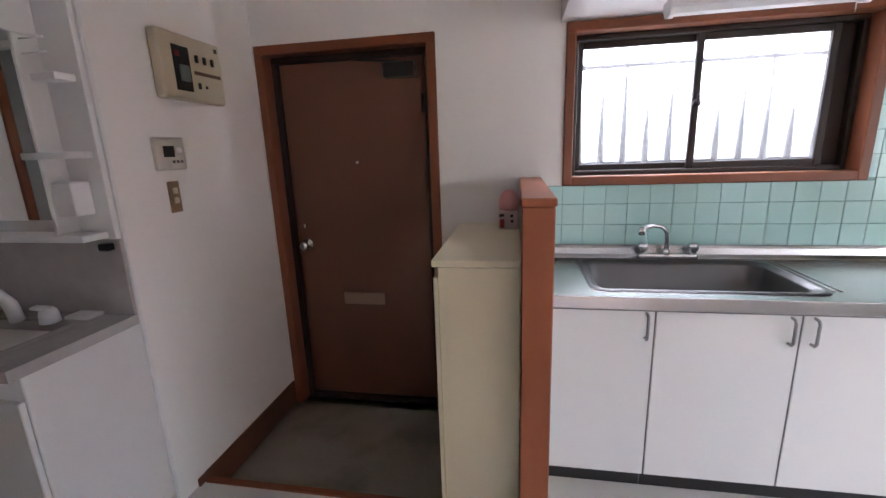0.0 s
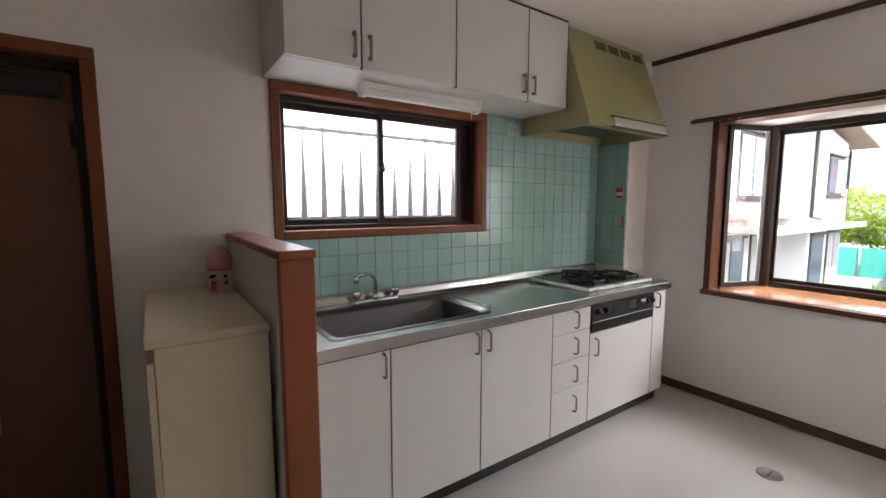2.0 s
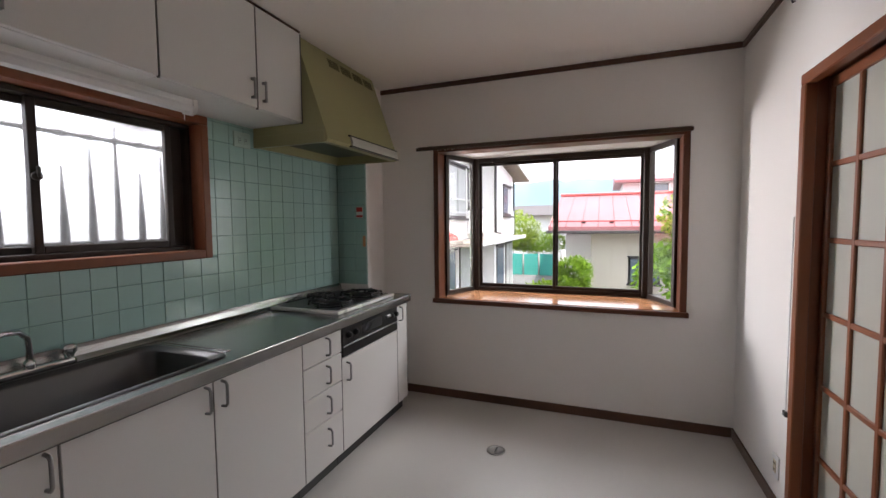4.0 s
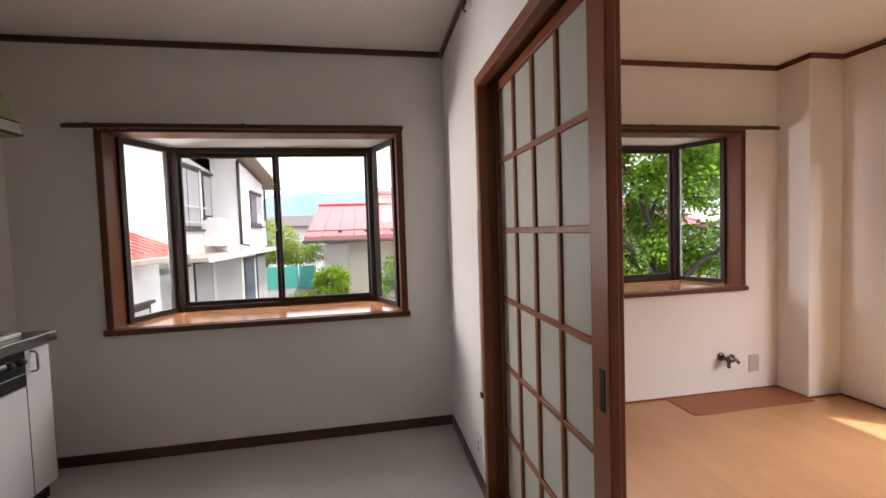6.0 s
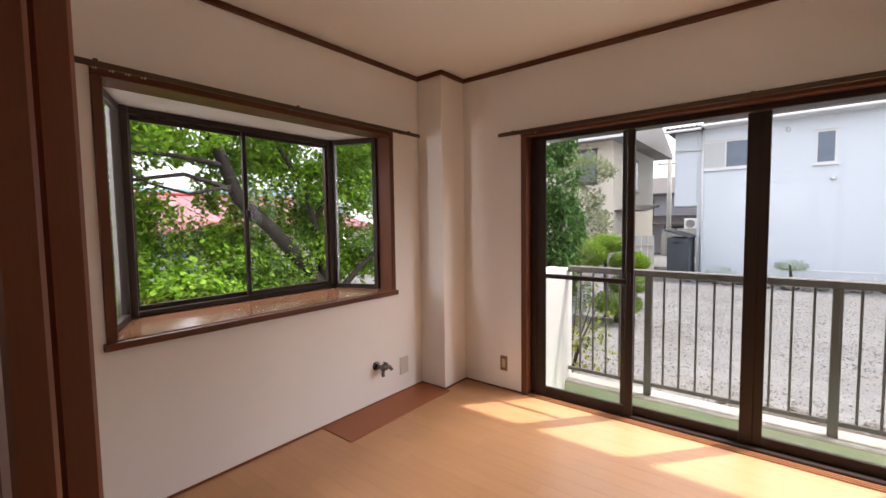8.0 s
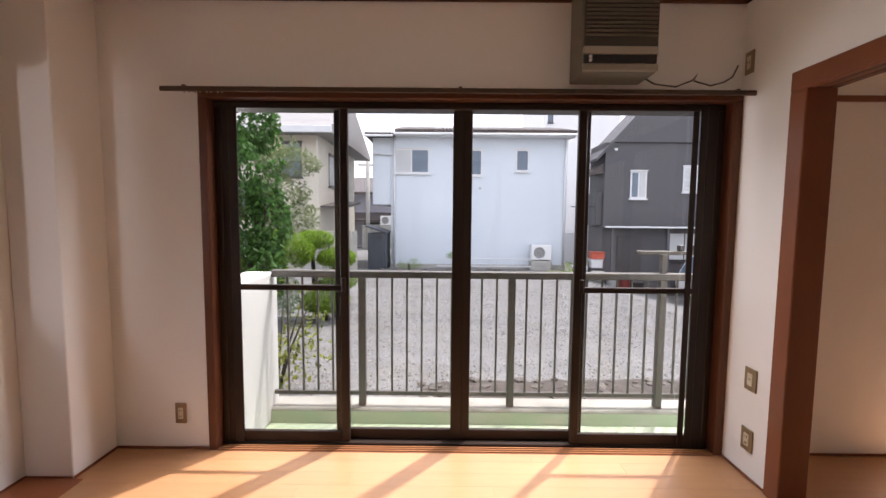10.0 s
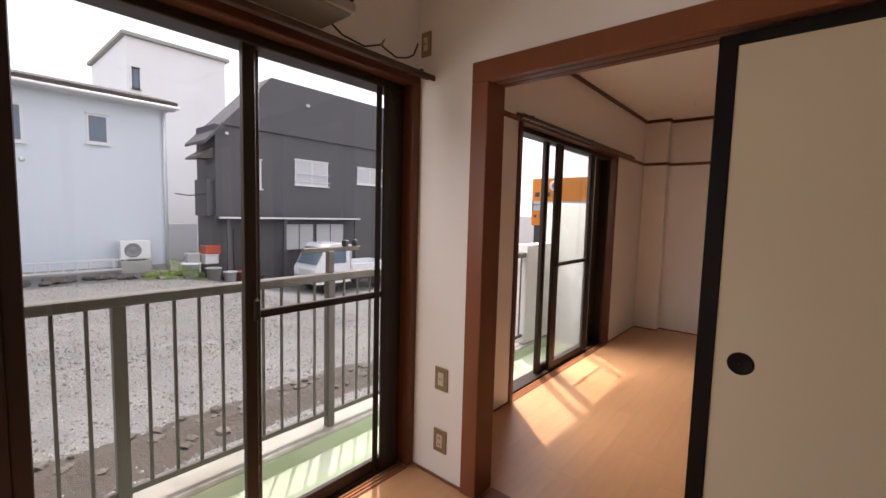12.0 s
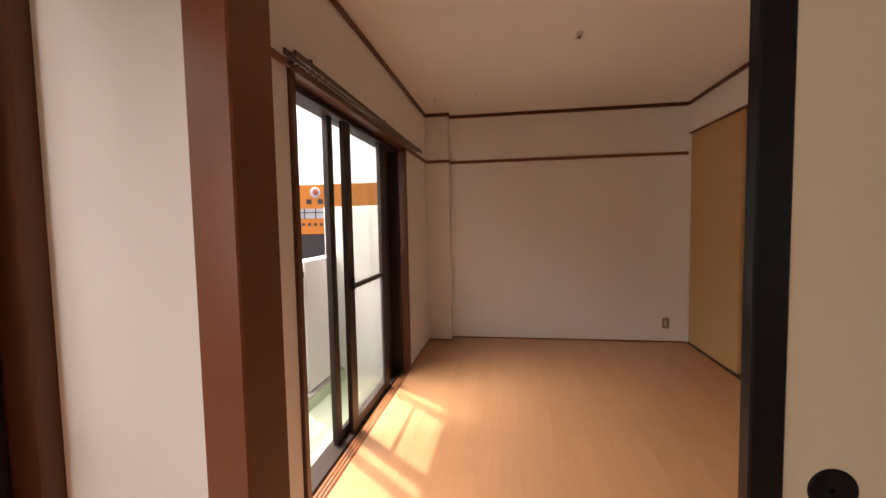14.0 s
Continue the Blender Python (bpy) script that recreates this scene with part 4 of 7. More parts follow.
def upper_unit(x0, xm, x1, hs, label, dark):
    c = thing("wall_cabinet", ((x0 + x1) / 2, 1.9, UZ), label, "cabinet", "kitchen wall cabinets")
    part("body", box(x0 + 0.001, x1 - 0.001, UY + 0.02, NORTH - 0.003, UZ, ZC - 0.004, 0.001), CABINET, c)
    part("top_filler", box(x0 + 0.001, x1 - 0.001, UY - 0.002, UY + 0.02, ZC - 0.012, ZC - 0.003, 0.001), TRIM, c)
    for a, b, hx in ((x0, xm, hs[0]), (xm, x1, hs[1])):
        d = part("door", box(a + 0.003, b - 0.003, UY, UY + 0.019, UZ + 0.002, ZC - 0.014, 0.002), CABINET, c)
        part("handle", add_box(add_box(add_box(bmesh.new(), hx - 0.007, hx + 0.007, UY - 0.024, UY - 0.016, UZ + 0.035, UZ + 0.135, 0.003), hx - 0.006, hx + 0.006, UY - 0.018, UY, UZ + 0.037, UZ + 0.049), hx - 0.006, hx + 0.006, UY - 0.018, UY, UZ + 0.121, UZ + 0.133), GREYMETAL, d, "grey metal bar handle")
    # Dark strips stand in for the shade in the gaps between doors.
    part("gap_strip", box(xm - 0.0028, xm + 0.0028, UY - 0.001, UY + 0.012, UZ - 0.003, ZC - 0.02, 0), EDGESHADEGREY, c)
    part("gap_strip", box(x1 - 0.0026, x1 + 0.0026, UY - 0.001, UY + 0.012, UZ - 0.003, ZC - 0.02, 0), EDGESHADEGREY, c)


upper_unit(0.646, 0.956, 1.437, (0.922, 0.990), "white laminate wall cabinet over the sink window", True)
upper_unit(1.437, 1.915, 2.231, (1.880, 1.950), "white laminate wall cabinet beside the range hood", False)

l = thing("under_cabinet_lamp", (1.37, 1.92, 1.81), "long white fluorescent lamp under the wall cabinet", "lamp")
part("housing", box(1.04, 1.70, 1.885, 1.965, 1.867, 1.898, 0.006, 2), WHITEPLASTIC, l)
part("cover", add_profile(bmesh.new(), [(1.885, 1.868), (1.880, 1.856), (1.892, 1.838), (1.915, 1.832), (1.945, 1.840), (1.965, 1.868)], "x", 1.05, 1.69), LAMPTUBE, l, "glossy white lamp cover")
for a, b in ((1.03, 1.05), (1.69, 1.71)):
    part("end_cap", add_profile(bmesh.new(), [(1.880, 1.897), (1.876, 1.856), (1.889, 1.833), (1.915, 1.826), (1.948, 1.835), (1.969, 1.866), (1.969, 1.897)], "x", a, b), WHITEPLASTIC, l)
part("pull_cord", tube([(1.66, 1.90, 1.836), (1.66, 1.90, 1.795)], 0.002, 6), WHITEPLASTIC, l)

# range hood
h = thing("range_hood", (2.65, 1.85, 1.785), "olive-green enamel range hood with slanted front", "range hood")
prof = [(2.098, 1.785), (2.07, 1.785), (2.05, 1.84), (1.66, 1.84), (1.63, 1.785), (1.590, 1.785), (1.578, 1.80), (1.590, 1.845), (1.775, 2.374), (2.098, 2.374)]
part("shell", add_profile(bmesh.new(), prof, "x", 2.238, 3.056), OLIVE, h)
for a, b in ((2.2355, 2.262), (3.032, 3.0585)):
    part("end_skirt", box(a, b, 1.60, 2.095, 1.782, 1.846, 0.001), OLIVE, h)
part("filter", box(2.30, 2.98, 1.70, 2.03, 1.828, 1.838, 0.002), material("hood_filter", (0.09, 0.09, 0.06), 0.5, metal=0.4, spread=0.3, fine=150, bump=0.3), h)
lamp = part("lamp_panel", add_profile(bmesh.new(), [(1.600, 1.792), (1.573, 1.798), (1.568, 1.815), (1.580, 1.850), (1.606, 1.850)], "x", 2.47, 3.045), HOODLAMP, h, "white translucent hood lamp panel")
part("panel_rim", add_profile(bmesh.new(), [(1.602, 1.786), (1.568, 1.789), (1.566, 1.796), (1.602, 1.796)], "x", 2.455, 3.054), BLACK, h)
part("panel_rim", add_profile(bmesh.new(), [(1.606, 1.849), (1.578, 1.850), (1.580, 1.858), (1.610, 1.858)], "x", 2.455, 3.054), BLACK, h)
slope = Vector((0, 1.775 - 1.590, 2.374 - 1.845)).normalized()
for k in range(4):
    x0 = 2.50 + k * 0.135
    for j in range(5):
        zz = 2.285 + j * 0.011
        yy = 1.590 + (zz - 1.845) / (2.374 - 1.845) * (1.775 - 1.590)
        part("vent_slot", box(x0, x0 + 0.105, yy - 0.003, yy + 0.004, zz, zz + 0.006, 0), material("slot_dark", (0.12, 0.115, 0.05), 0.6) if (k == 0 and j == 0) else bpy.data.materials["slot_dark"], h)

# small things of the kitchen wall
o = thing("wall_socket", (2.15, NORTH, 1.81), "pale green wall socket plate on the tiles", "socket")
part("plate", box(2.09, 2.205, NORTH - 0.020, NORTH - 0.008, 1.770, 1.855, 0.004, 2), material("pale_plate", (0.44, 0.60, 0.52), 0.35), o)
for dx in (-0.024, 0.018):
    part("insert", box(2.14 + dx, 2.162 + dx, NORTH - 0.023, NORTH - 0.019, 1.792, 1.832, 0.002), bpy.data.materials["pale_plate"], o)
    for dz in (-0.006, 0.006):
        part("slot", box(2.146 + dx, 2.156 + dx, NORTH - 0.0245, NORTH - 0.0225, 1.811 + dz, 1.813 + dz, 0), BLACK, o)
st = thing("warning_sticker", (KCOL[0], 1.90, 1.42), "red and white warning sticker on the tiles", "sticker")
part("sheet", box(KCOL[0] - 0.0145, KCOL[0] - 0.0125, 1.868, 1.925, 1.385, 1.465, 0), material("sticker_white", (0.75, 0.73, 0.70), 0.5), st)
part("red_band", box(KCOL[0] - 0.0155, KCOL[0] - 0.0143, 1.870, 1.923, 1.430, 1.463, 0), material("sticker_red", (0.55, 0.04, 0.03), 0.5), st)
part("red_line", box(KCOL[0] - 0.0155, KCOL[0] - 0.0143, 1.870, 1.923, 1.388, 1.405, 0), bpy.data.materials["sticker_red"], st)
st = thing("note_sticker", (KCOL[0], 1.86, 1.22), "small orange sticker on the tiles", "sticker")
part("sheet", box(KCOL[0] - 0.0145, KCOL[0] - 0.0125, 1.850, 1.872, 1.17, 1.25, 0), material("sticker_orange", (0.62, 0.28, 0.12), 0.5), st)

# shoe cabinet and its ornament
CRIMSON = material("crimson_print", (0.55, 0.07, 0.07), 0.5)
s = thing("shoe_cabinet", (0.32, 1.74, -0.11), "cream laminate shoe cabinet beside the wing wall", "cabinet")
part("body", box(0.194, 0.472, 1.352, NORTH - 0.004, -0.11, 0.968, 0.002), CREAM, s)
part("top", box(0.173, 0.4735, 1.340, NORTH - 0.003, 0.972, 0.996, 0.003), CREAM, s)
# Thin dark slab stands in for the shade beneath the cabinet top.
part("top_shadow_gap", box(0.196, 0.468, 1.356, NORTH - 0.006, 0.968, 0.972, 0), material("gap_shade_dark", (0.05, 0.045, 0.035), 0.7), s)
part("side_door", box(0.176, 0.192, 1.354, NORTH - 0.01, -0.09, 0.930, 0.002), CREAM, s)
part("door_grip", box(0.182, 0.194, 1.356, NORTH - 0.02, 0.934, 0.964, 0.001), material("grip_brown", (0.25, 0.18, 0.10), 0.5), s)
PINKRESIN = material("pink_resin", (0.74, 0.36, 0.34), 0.45, spread=0.1, scale=14)
f = thing("money_box", (0.425, 1.94, 0.996), "small pale pink ornament with a rounded pink top and dark marks", "ornament")
part("base", box(0.378, 0.468, 1.895, 1.985, 0.996, 1.085, 0.012, 3), material("pale_pink", (0.74, 0.55, 0.53), 0.5, spread=0.1, scale=14), f)
part("dome", lathe([(0.044, 0.0), (0.047, 0.02), (0.046, 0.045), (0.036, 0.072), (0.018, 0.088), (0.004, 0.092)], (0.423, 1.94, 1.084), "z", 20), PINKRESIN, f)
part("red_mark", box(0.384, 0.404, 1.892, 1.896, 1.005, 1.045, 0.001), CRIMSON, f)
for x, z in ((0.386, 1.062), (0.396, 1.064), (0.436, 1.060), (0.438, 1.036)):
    part("dark_mark", box(x - 0.006, x + 0.006, 1.8925, 1.896, z - 0.006, z + 0.006, 0.001), BLACK, f)

# floor drain
d = thing("floor_hatch", (2.672, 0.768, 0.0), "round grey metal plate set in the vinyl floor", "floor plate")
part("plate", lathe([(0.056, 0.0), (0.055, 0.003), (0.046, 0.004), (0.044, 0.002), (0.004, 0.002)], (2.672, 0.768, 0.0), "z", 32), material("plate_grey", (0.30, 0.29, 0.27), 0.35, metal=0.6, spread=0.1), d)
part("plate_slot", box(2.64, 2.704, 0.764, 0.772, 0.002, 0.0035, 0), BLACK, d)

# fittings on the entry wall
X = ENTRY
m = thing("breaker_panel", (X, 1.61, 1.71), "beige breaker panel with a dark window and switches", "breaker panel")
part("cover", box(X, X + 0.045, 1.445, 1.782, 1.585, 1.832, 0.010, 2), BEIGEPLASTIC, m)
part("window_frame", box(X + 0.045, X + 0.047, 1.505, 1.592, 1.620, 1.785, 0.001), BLACK, m)
part("breaker", box(X + 0.047, X + 0.058, 1.528, 1.575, 1.655, 1.715, 0.003), material("breaker_grey", (0.13, 0.17, 0.17), 0.4), m)
part("red_tab", box(X + 0.047, X + 0.050, 1.515, 1.540, 1.745, 1.765, 0.001), material("tab_red", (0.22, 0.02, 0.015), 0.4), m)
for k in range(3):
    part("switch", box(X + 0.045, X + 0.056, 1.620 + 0.045 * k, 1.634 + 0.045 * k, 1.735, 1.765, 0.003), BLACK, m)
part("groove", box(X + 0.045, X + 0.047, 1.610, 1.765, 1.690, 1.704, 0.001), material("groove_brown", (0.10, 0.06, 0.03), 0.5), m)
part("switch", box(X + 0.045, X + 0.054, 1.620, 1.634, 1.635, 1.660, 0.003), BLACK, m)
part("switch", box(X + 0.045, X + 0.053, 1.660, 1.672, 1.640, 1.652, 0.003), BLACK, m)
part("tag", box(X + 0.045, X + 0.0465, 1.745, 1.762, 1.795, 1.812, 0), BLACK, m)
m = thing("heater_remote", (X, 1.447, 1.38), "white water-heater remote with a dark display", "remote panel")
part("cover", box(X, X + 0.022, 1.378, 1.517, 1.320, 1.442, 0.006, 2), material("remote_white", (0.62, 0.59, 0.52), 0.4), m)
part("display", box(X + 0.022, X + 0.024, 1.408, 1.462, 1.368, 1.410, 0.001), BLACK, m)
part("button", lathe([(0.013, 0), (0.012, 0.006), (0.003, 0.007)], (X + 0.022, 1.483, 1.392), "x", 14), WHITEPLASTIC, m)
for k in range(3):
    part("button", box(X + 0.022, X + 0.026, 1.445 + 0.02 * k, 1.457 + 0.02 * k, 1.345, 1.356, 0.001), material("btn_dark", (0.1, 0.09, 0.08), 0.4) if k == 0 else bpy.data.materials["btn_dark"], m)
m = thing("light_switch", (X, 1.446, 1.215), "brown metal plate with two ivory light switches", "light switch")
part("plate", box(X, X + 0.008, 1.418, 1.474, 1.155, 1.276, 0.003), BROWNPLATE, m)
for zz in (1.19, 1.228):
    part("rocker", box(X + 0.008, X + 0.014, 1.434, 1.458, zz, zz + 0.024, 0.003), material("ivory", (0.66, 0.58, 0.42), 0.4) if zz == 1.19 else bpy.data.materials["ivory"], m)

# washstand
v = thing("washstand", (-1.235, 1.0, 0.0), "white washstand with grey marbled top and basin", "washstand")
part("cabinet", box(-1.60, -0.876, 0.815, 1.196, 0.06, 0.79, 0.003), CABINET, v)
part("plinth", box(-1.59, -0.886, 0.85, 1.19, 0.0, 0.06, 0.002), CABINET, v)
for a, b in ((-1.597, -1.242), (-1.238, -0.879)):
    d = part("door", box(a, b, 0.797, 0.814, 0.075, 0.72, 0.003), CABINET, v)
    part("grip", box((a + b) / 2 - 0.04, (a + b) / 2 + 0.04, 0.790, 0.798, 0.70, 0.712, 0.002), GREYMETAL, d)
MARBLE = material("grey_marble_resin", (0.46, 0.44, 0.42), 0.18, spread=0.16, scale=9, fine=40, bump=0.01, second=(0.30, 0.27, 0.26), amount=0.5)
bm = bmesh.new()
bx0, bx1, by0, by1 = -1.52, -1.02, 0.84, 1.12
for x0, x1, y0, y1 in ((-1.605, bx0 + 0.02, 0.785, 1.197), (bx1 - 0.02, -0.872, 0.785, 1.197), (bx0 + 0.02, bx1 - 0.02, 0.785, by0 + 0.02), (bx0 + 0.02, bx1 - 0.02, by1 - 0.02, 1.197)):
    add_box(bm, x0, x1, y0, y1, 0.79, 0.825)
part("top", bm, MARBLE, v)
bm = bmesh.new()
loops = [rounded_loop(bm, bx0 + o, bx1 - o, by0 + o, by1 - o, r, 0.825 + dz) for o, dz, r in ((-0.015, 0.001, 0.09), (-0.008, 0.004, 0.09), (0.004, -0.004, 0.09), (0.03, -0.09, 0.09), (0.09, -0.13, 0.05))]
for a, b in zip(loops, loops[1:]):
    for k in range(len(a)):
        bm.faces.new((a[k], a[(k + 1) % len(a)], b[(k + 1) % len(a)], b[k])).smooth = True
bm.faces.new(loops[-1])
part("basin", bm, MARBLE, v)
part("splash_panel", box(-1.605, -0.876, 1.186, 1.198, 0.825, 1.10, 0.002), MARBLE, v)
part("spout", add_tube(bmesh.new(), [(-1.27, 1.10, 0.825), (-1.27, 1.09, 0.89), (-1.285, 1.07, 0.935), (-1.315, 1.03, 0.945), (-1.345, 0.99, 0.92)], [0.022, 0.021, 0.02, 0.018, 0.016], 12), WHITEPLASTIC, v, "white plastic spout")
part("lever", lathe([(0.030, 0), (0.028, 0.03), (0.024, 0.045), (0.004, 0.05)], (-1.13, 1.10, 0.825)), WHITEPLASTIC, v)
part("lever_arm", box(-1.19, -1.115, 1.085, 1.115, 0.868, 0.882, 0.006, 2), WHITEPLASTIC, v)
part("soap_ledge", box(-1.10, -1.0, 1.12, 1.185, 0.825, 0.838, 0.004), WHITEPLASTIC, v)

c = thing("mirror_cabinet", (-1.235, 1.14, 1.08), "white mirror cabinet with open side shelves above the washstand", "mirror cabinet")
part("back_panel", box(-1.605, -0.876, 1.176, 1.197, 1.102, 1.93, 0.002), WHITEPLASTIC, c)
part("mirror", box(-1.585, -1.035, 1.166, 1.175, 1.17, 1.72, 0.001), MIRROR, c, "plain mirror")
part("lower_ledge", box(-1.605, -0.90, 1.085, 1.175, 1.108, 1.130, 0.004, 2), WHITEPLASTIC, c)
part("top_hood", box(-1.605, -1.0, 1.06, 1.175, 1.74, 1.86, 0.008, 2), WHITEPLASTIC, c, "white lamp hood")
part("shelf_post", box(-1.02, -1.005, 1.10, 1.175, 1.13, 1.74, 0.003), WHITEPLASTIC, c)
for zz, d in ((1.372, 1.085), (1.605, 1.11)):
    part("shelf", box(-1.06 if zz < 1.5 else -0.985, -0.895, d, 1.175, zz, zz + 0.022, 0.004, 2), WHITEPLASTIC, c)
part("cup_holder", box(-1.0, -0.925, 1.105, 1.17, 1.19, 1.30, 0.006, 2), WHITEPLASTIC, c)
part("shelf_guard", tube([(-0.985, 1.105, 1.68), (-0.90, 1.105, 1.68)], 0.003, 6), WHITEPLASTIC, c)
part("shelf_guard", tube([(-0.985, 1.105, 1.72), (-0.90, 1.105, 1.72)], 0.003, 6), WHITEPLASTIC, c)
part("towel_hook", box(-0.93, -0.89, 1.15, 1.18, 1.065, 1.09, 0.004), BLACK, c)

# ---- living room and far room ----
def wall_plate(name, along, at, p, into, z0, z1, width, mat, label, category, slots):
    """A cover plate on a wall: along x or y, centred at 'at', on the wall plane p."""
    a, b = at - width / 2, at + width / 2
    def put(nm, s, e, d0, d1, lo, hi, m, par, bev=0.002):
        q0, q1 = sorted((p + into * d0, p + into * d1))
        return part(nm, box(s, e, q0, q1, lo, hi, bev) if along == "x" else box(q0, q1, s, e, lo, hi, bev), m, par)
    o = thing(name, (at, p, (z0 + z1) / 2) if along == "x" else (p, at, (z0 + z1) / 2), label, category)
    put("plate", a, b, 0, 0.007, z0, z1, mat, o)
    put("insert", at - width * 0.22, at + width * 0.22, 0.007, 0.010, z0 + (z1 - z0) * 0.22, z1 - (z1 - z0) * 0.22, bpy.data.materials["ivory"], o)
    for k in range(slots):
        zz = z0 + (z1 - z0) * (0.36 + 0.28 * k / max(1, slots - 1)) if slots > 1 else (z0 + z1) / 2
        for dx in (-0.006, 0.004):
            put("slot", at + dx, at + dx + 0.002, 0.0095, 0.0115, zz - 0.005, zz + 0.005, BLACK, o, 0)
    return o


wall_plate("wall_socket", "x", 2.72, SOUTH, 1, 0.145, 0.258, 0.060, BROWNPLATE, "brown plate wall socket low beside the balcony door", "socket", 2)
wall_plate("phone_socket", "y", -3.146, LWEST, 1, 0.437, 0.548, 0.078, BROWNPLATE, "brown plate with one aerial socket", "socket", 1)
wall_plate("wall_socket", "y", -3.146, LWEST, 1, 0.134, 0.246, 0.078, BROWNPLATE, "brown plate double wall socket near the floor", "socket", 2)
wall_plate("cable_plate", "y", -3.29, LWEST, 1, 1.99, 2.10, 0.060, BROWNPLATE, "brown plate with aircon socket near the rail", "socket", 1)
wall_plate("wall_socket", "y", -0.93, RWEST, 1, 0.145, 0.245, 0.062, BROWNPLATE, "brown plate wall socket on the end wall", "socket", 2)
wall_plate("wall_socket", "x", 2.622, KSOUTH, 1, 0.150, 0.255, 0.070, WHITEPLASTIC, "white plate wall socket near the sliding door", "socket", 2)
PALEPLATE = material("pale_blank_plate", (0.58, 0.54, 0.49), 0.5, spread=0.03)
o = thing("blank_plate", (EAST, -2.87, 0.2), "pale blank cover plate on the wall", "cover plate")
part("plate", box(EAST - 0.006, EAST, -2.905, -2.815, 0.136, 0.264, 0.002), PALEPLATE, o)

v = thing("gas_valve", (EAST, -2.68, 0.23), "tarnished metal gas outlet valve on the wall", "gas valve")
part("rose", lathe([(0.032, 0), (0.030, -0.008), (0.014, -0.012)], (EAST, -2.665, 0.235), "x"), GUNMETAL, v)
part("pipe", add_tube(bmesh.new(), [(EAST - 0.005, -2.665, 0.235), (EAST - 0.05, -2.665, 0.235), (EAST - 0.065, -2.672, 0.235)], 0.013, 12), GUNMETAL, v)
part("body", lathe([(0.020, -0.03), (0.024, -0.015), (0.024, 0.015), (0.018, 0.03)], (EAST - 0.07, -2.68, 0.235), "y"), GUNMETAL, v)
part("outlet", add_tube(bmesh.new(), [(EAST - 0.07, -2.70, 0.235), (EAST - 0.075, -2.725, 0.228), (EAST - 0.09, -2.735, 0.205)], [0.014, 0.013, 0.011], 12), GUNMETAL, v)
part("lever", box(EAST - 0.10, EAST - 0.06, -2.688, -2.676, 0.262, 0.272, 0.003), BLACK, v)
part("lower_outlet", add_tube(bmesh.new(), [(EAST - 0.068, -2.672, 0.225), (EAST - 0.075, -2.660, 0.195), (EAST - 0.085, -2.655, 0.178)], 0.012, 12), GUNMETAL, v)
v.location += Vector((0.0, 0.085, 0.035))
s = thing("pipe_stub", (EAST, -0.95, 0.14), "short capped pipe stub low on the wall", "pipe")
part("pipe", tube([(EAST - 0.012, -0.95, 0.02), (EAST - 0.012, -0.95, 0.25)], 0.005, 8), GREYMETAL, s)
part("cap", box(EAST - 0.022, EAST - 0.001, -0.965, -0.935, 0.25, 0.275, 0.004), GREYMETAL, s)
b = thing("floor_hearth_board", (3.16, -2.6, 0.0), "darker brown board laid on the floor under the bay", "floor board")
part("board", box(3.025, EAST - 0.009, -3.06, -2.118, 0.0, 0.007, 0.002), material("hearth_wood", (0.32, 0.105, 0.038), 0.5, spread=0.2, scale=5, fine=40, stretch=(5, 0.7, 1)), b)

# old air conditioner high on the south wall
a = thing("air_conditioner", (0.46, -3.24, 1.93), "old brown box air conditioner with louvred front", "air conditioner")
AC = material("aircon_brown", (0.17, 0.15, 0.115), 0.45, spread=0.06)
part("case", box(0.285, 0.635, -3.338, -3.15, 1.945, 2.36, 0.008, 2), AC, a)
part("front_panel", box(0.29, 0.63, -3.15, -3.132, 2.055, 2.355, 0.003), material("aircon_dark", (0.055, 0.05, 0.042), 0.5), a)
for k in range(14):
    part("louvre", box(0.296, 0.624, -3.135, -3.122, 2.100 + k * 0.0185, 2.108 + k * 0.0185, 0.002), AC, a)
part("control_strip", box(0.29, 0.63, -3.15, -3.126, 2.020, 2.056, 0.003), material("aircon_silver", (0.40, 0.37, 0.31), 0.35, metal=0.4), a)
part("outlet_slot", box(0.295, 0.625, -3.15, -3.128, 1.982, 2.018, 0.002), BLACK, a)
part("lower_lip", box(0.287, 0.633, -3.15, -3.128, 1.947, 1.980, 0.006, 2), material("aircon_beige", (0.34, 0.31, 0.25), 0.45), a)
for k in range(2):
    part("knob", lathe([(0.008, 0), (0.007, 0.008), (0.002, 0.009)], (0.60, -3.128 + 0.0, 1.992 + 0.016 * k), "y", 12), WHITEPLASTIC, a)
part("cord", add_tube(bmesh.new(), [(0.30, -3.31, 1.99), (0.22, -3.30, 1.94), (0.12, -3.29, 1.925), (0.04, -3.285, 1.955), (0.02, -3.28, 1.985), (0.035, -3.28, 1.95), (-0.05, -3.285, 1.93), (-0.12, -3.29, 1.95), (-0.16, -3.29, 1.975), (-0.185, -3.29, 2.03)], 0.004, 6), material("cord_brown", (0.05, 0.04, 0.03), 0.5), a, "thin dark power cord")
a.location += Vector((0.045, 0.0, 0.0))
h = thing("wall_hook", (2.555, KSOUTH, 2.30), "small white plastic hook under the crown", "hook")
part("base", box(2.535, 2.575, KSOUTH, KSOUTH + 0.02, 2.27, 2.36, 0.004), WHITEPLASTIC, h)
part("hook", add_tube(bmesh.new(), [(2.555, KSOUTH + 0.02, 2.30), (2.555, KSOUTH + 0.035, 2.27), (2.555, KSOUTH + 0.03, 2.25), (2.555, KSOUTH + 0.022, 2.255)], 0.004, 6), BLACK, h)
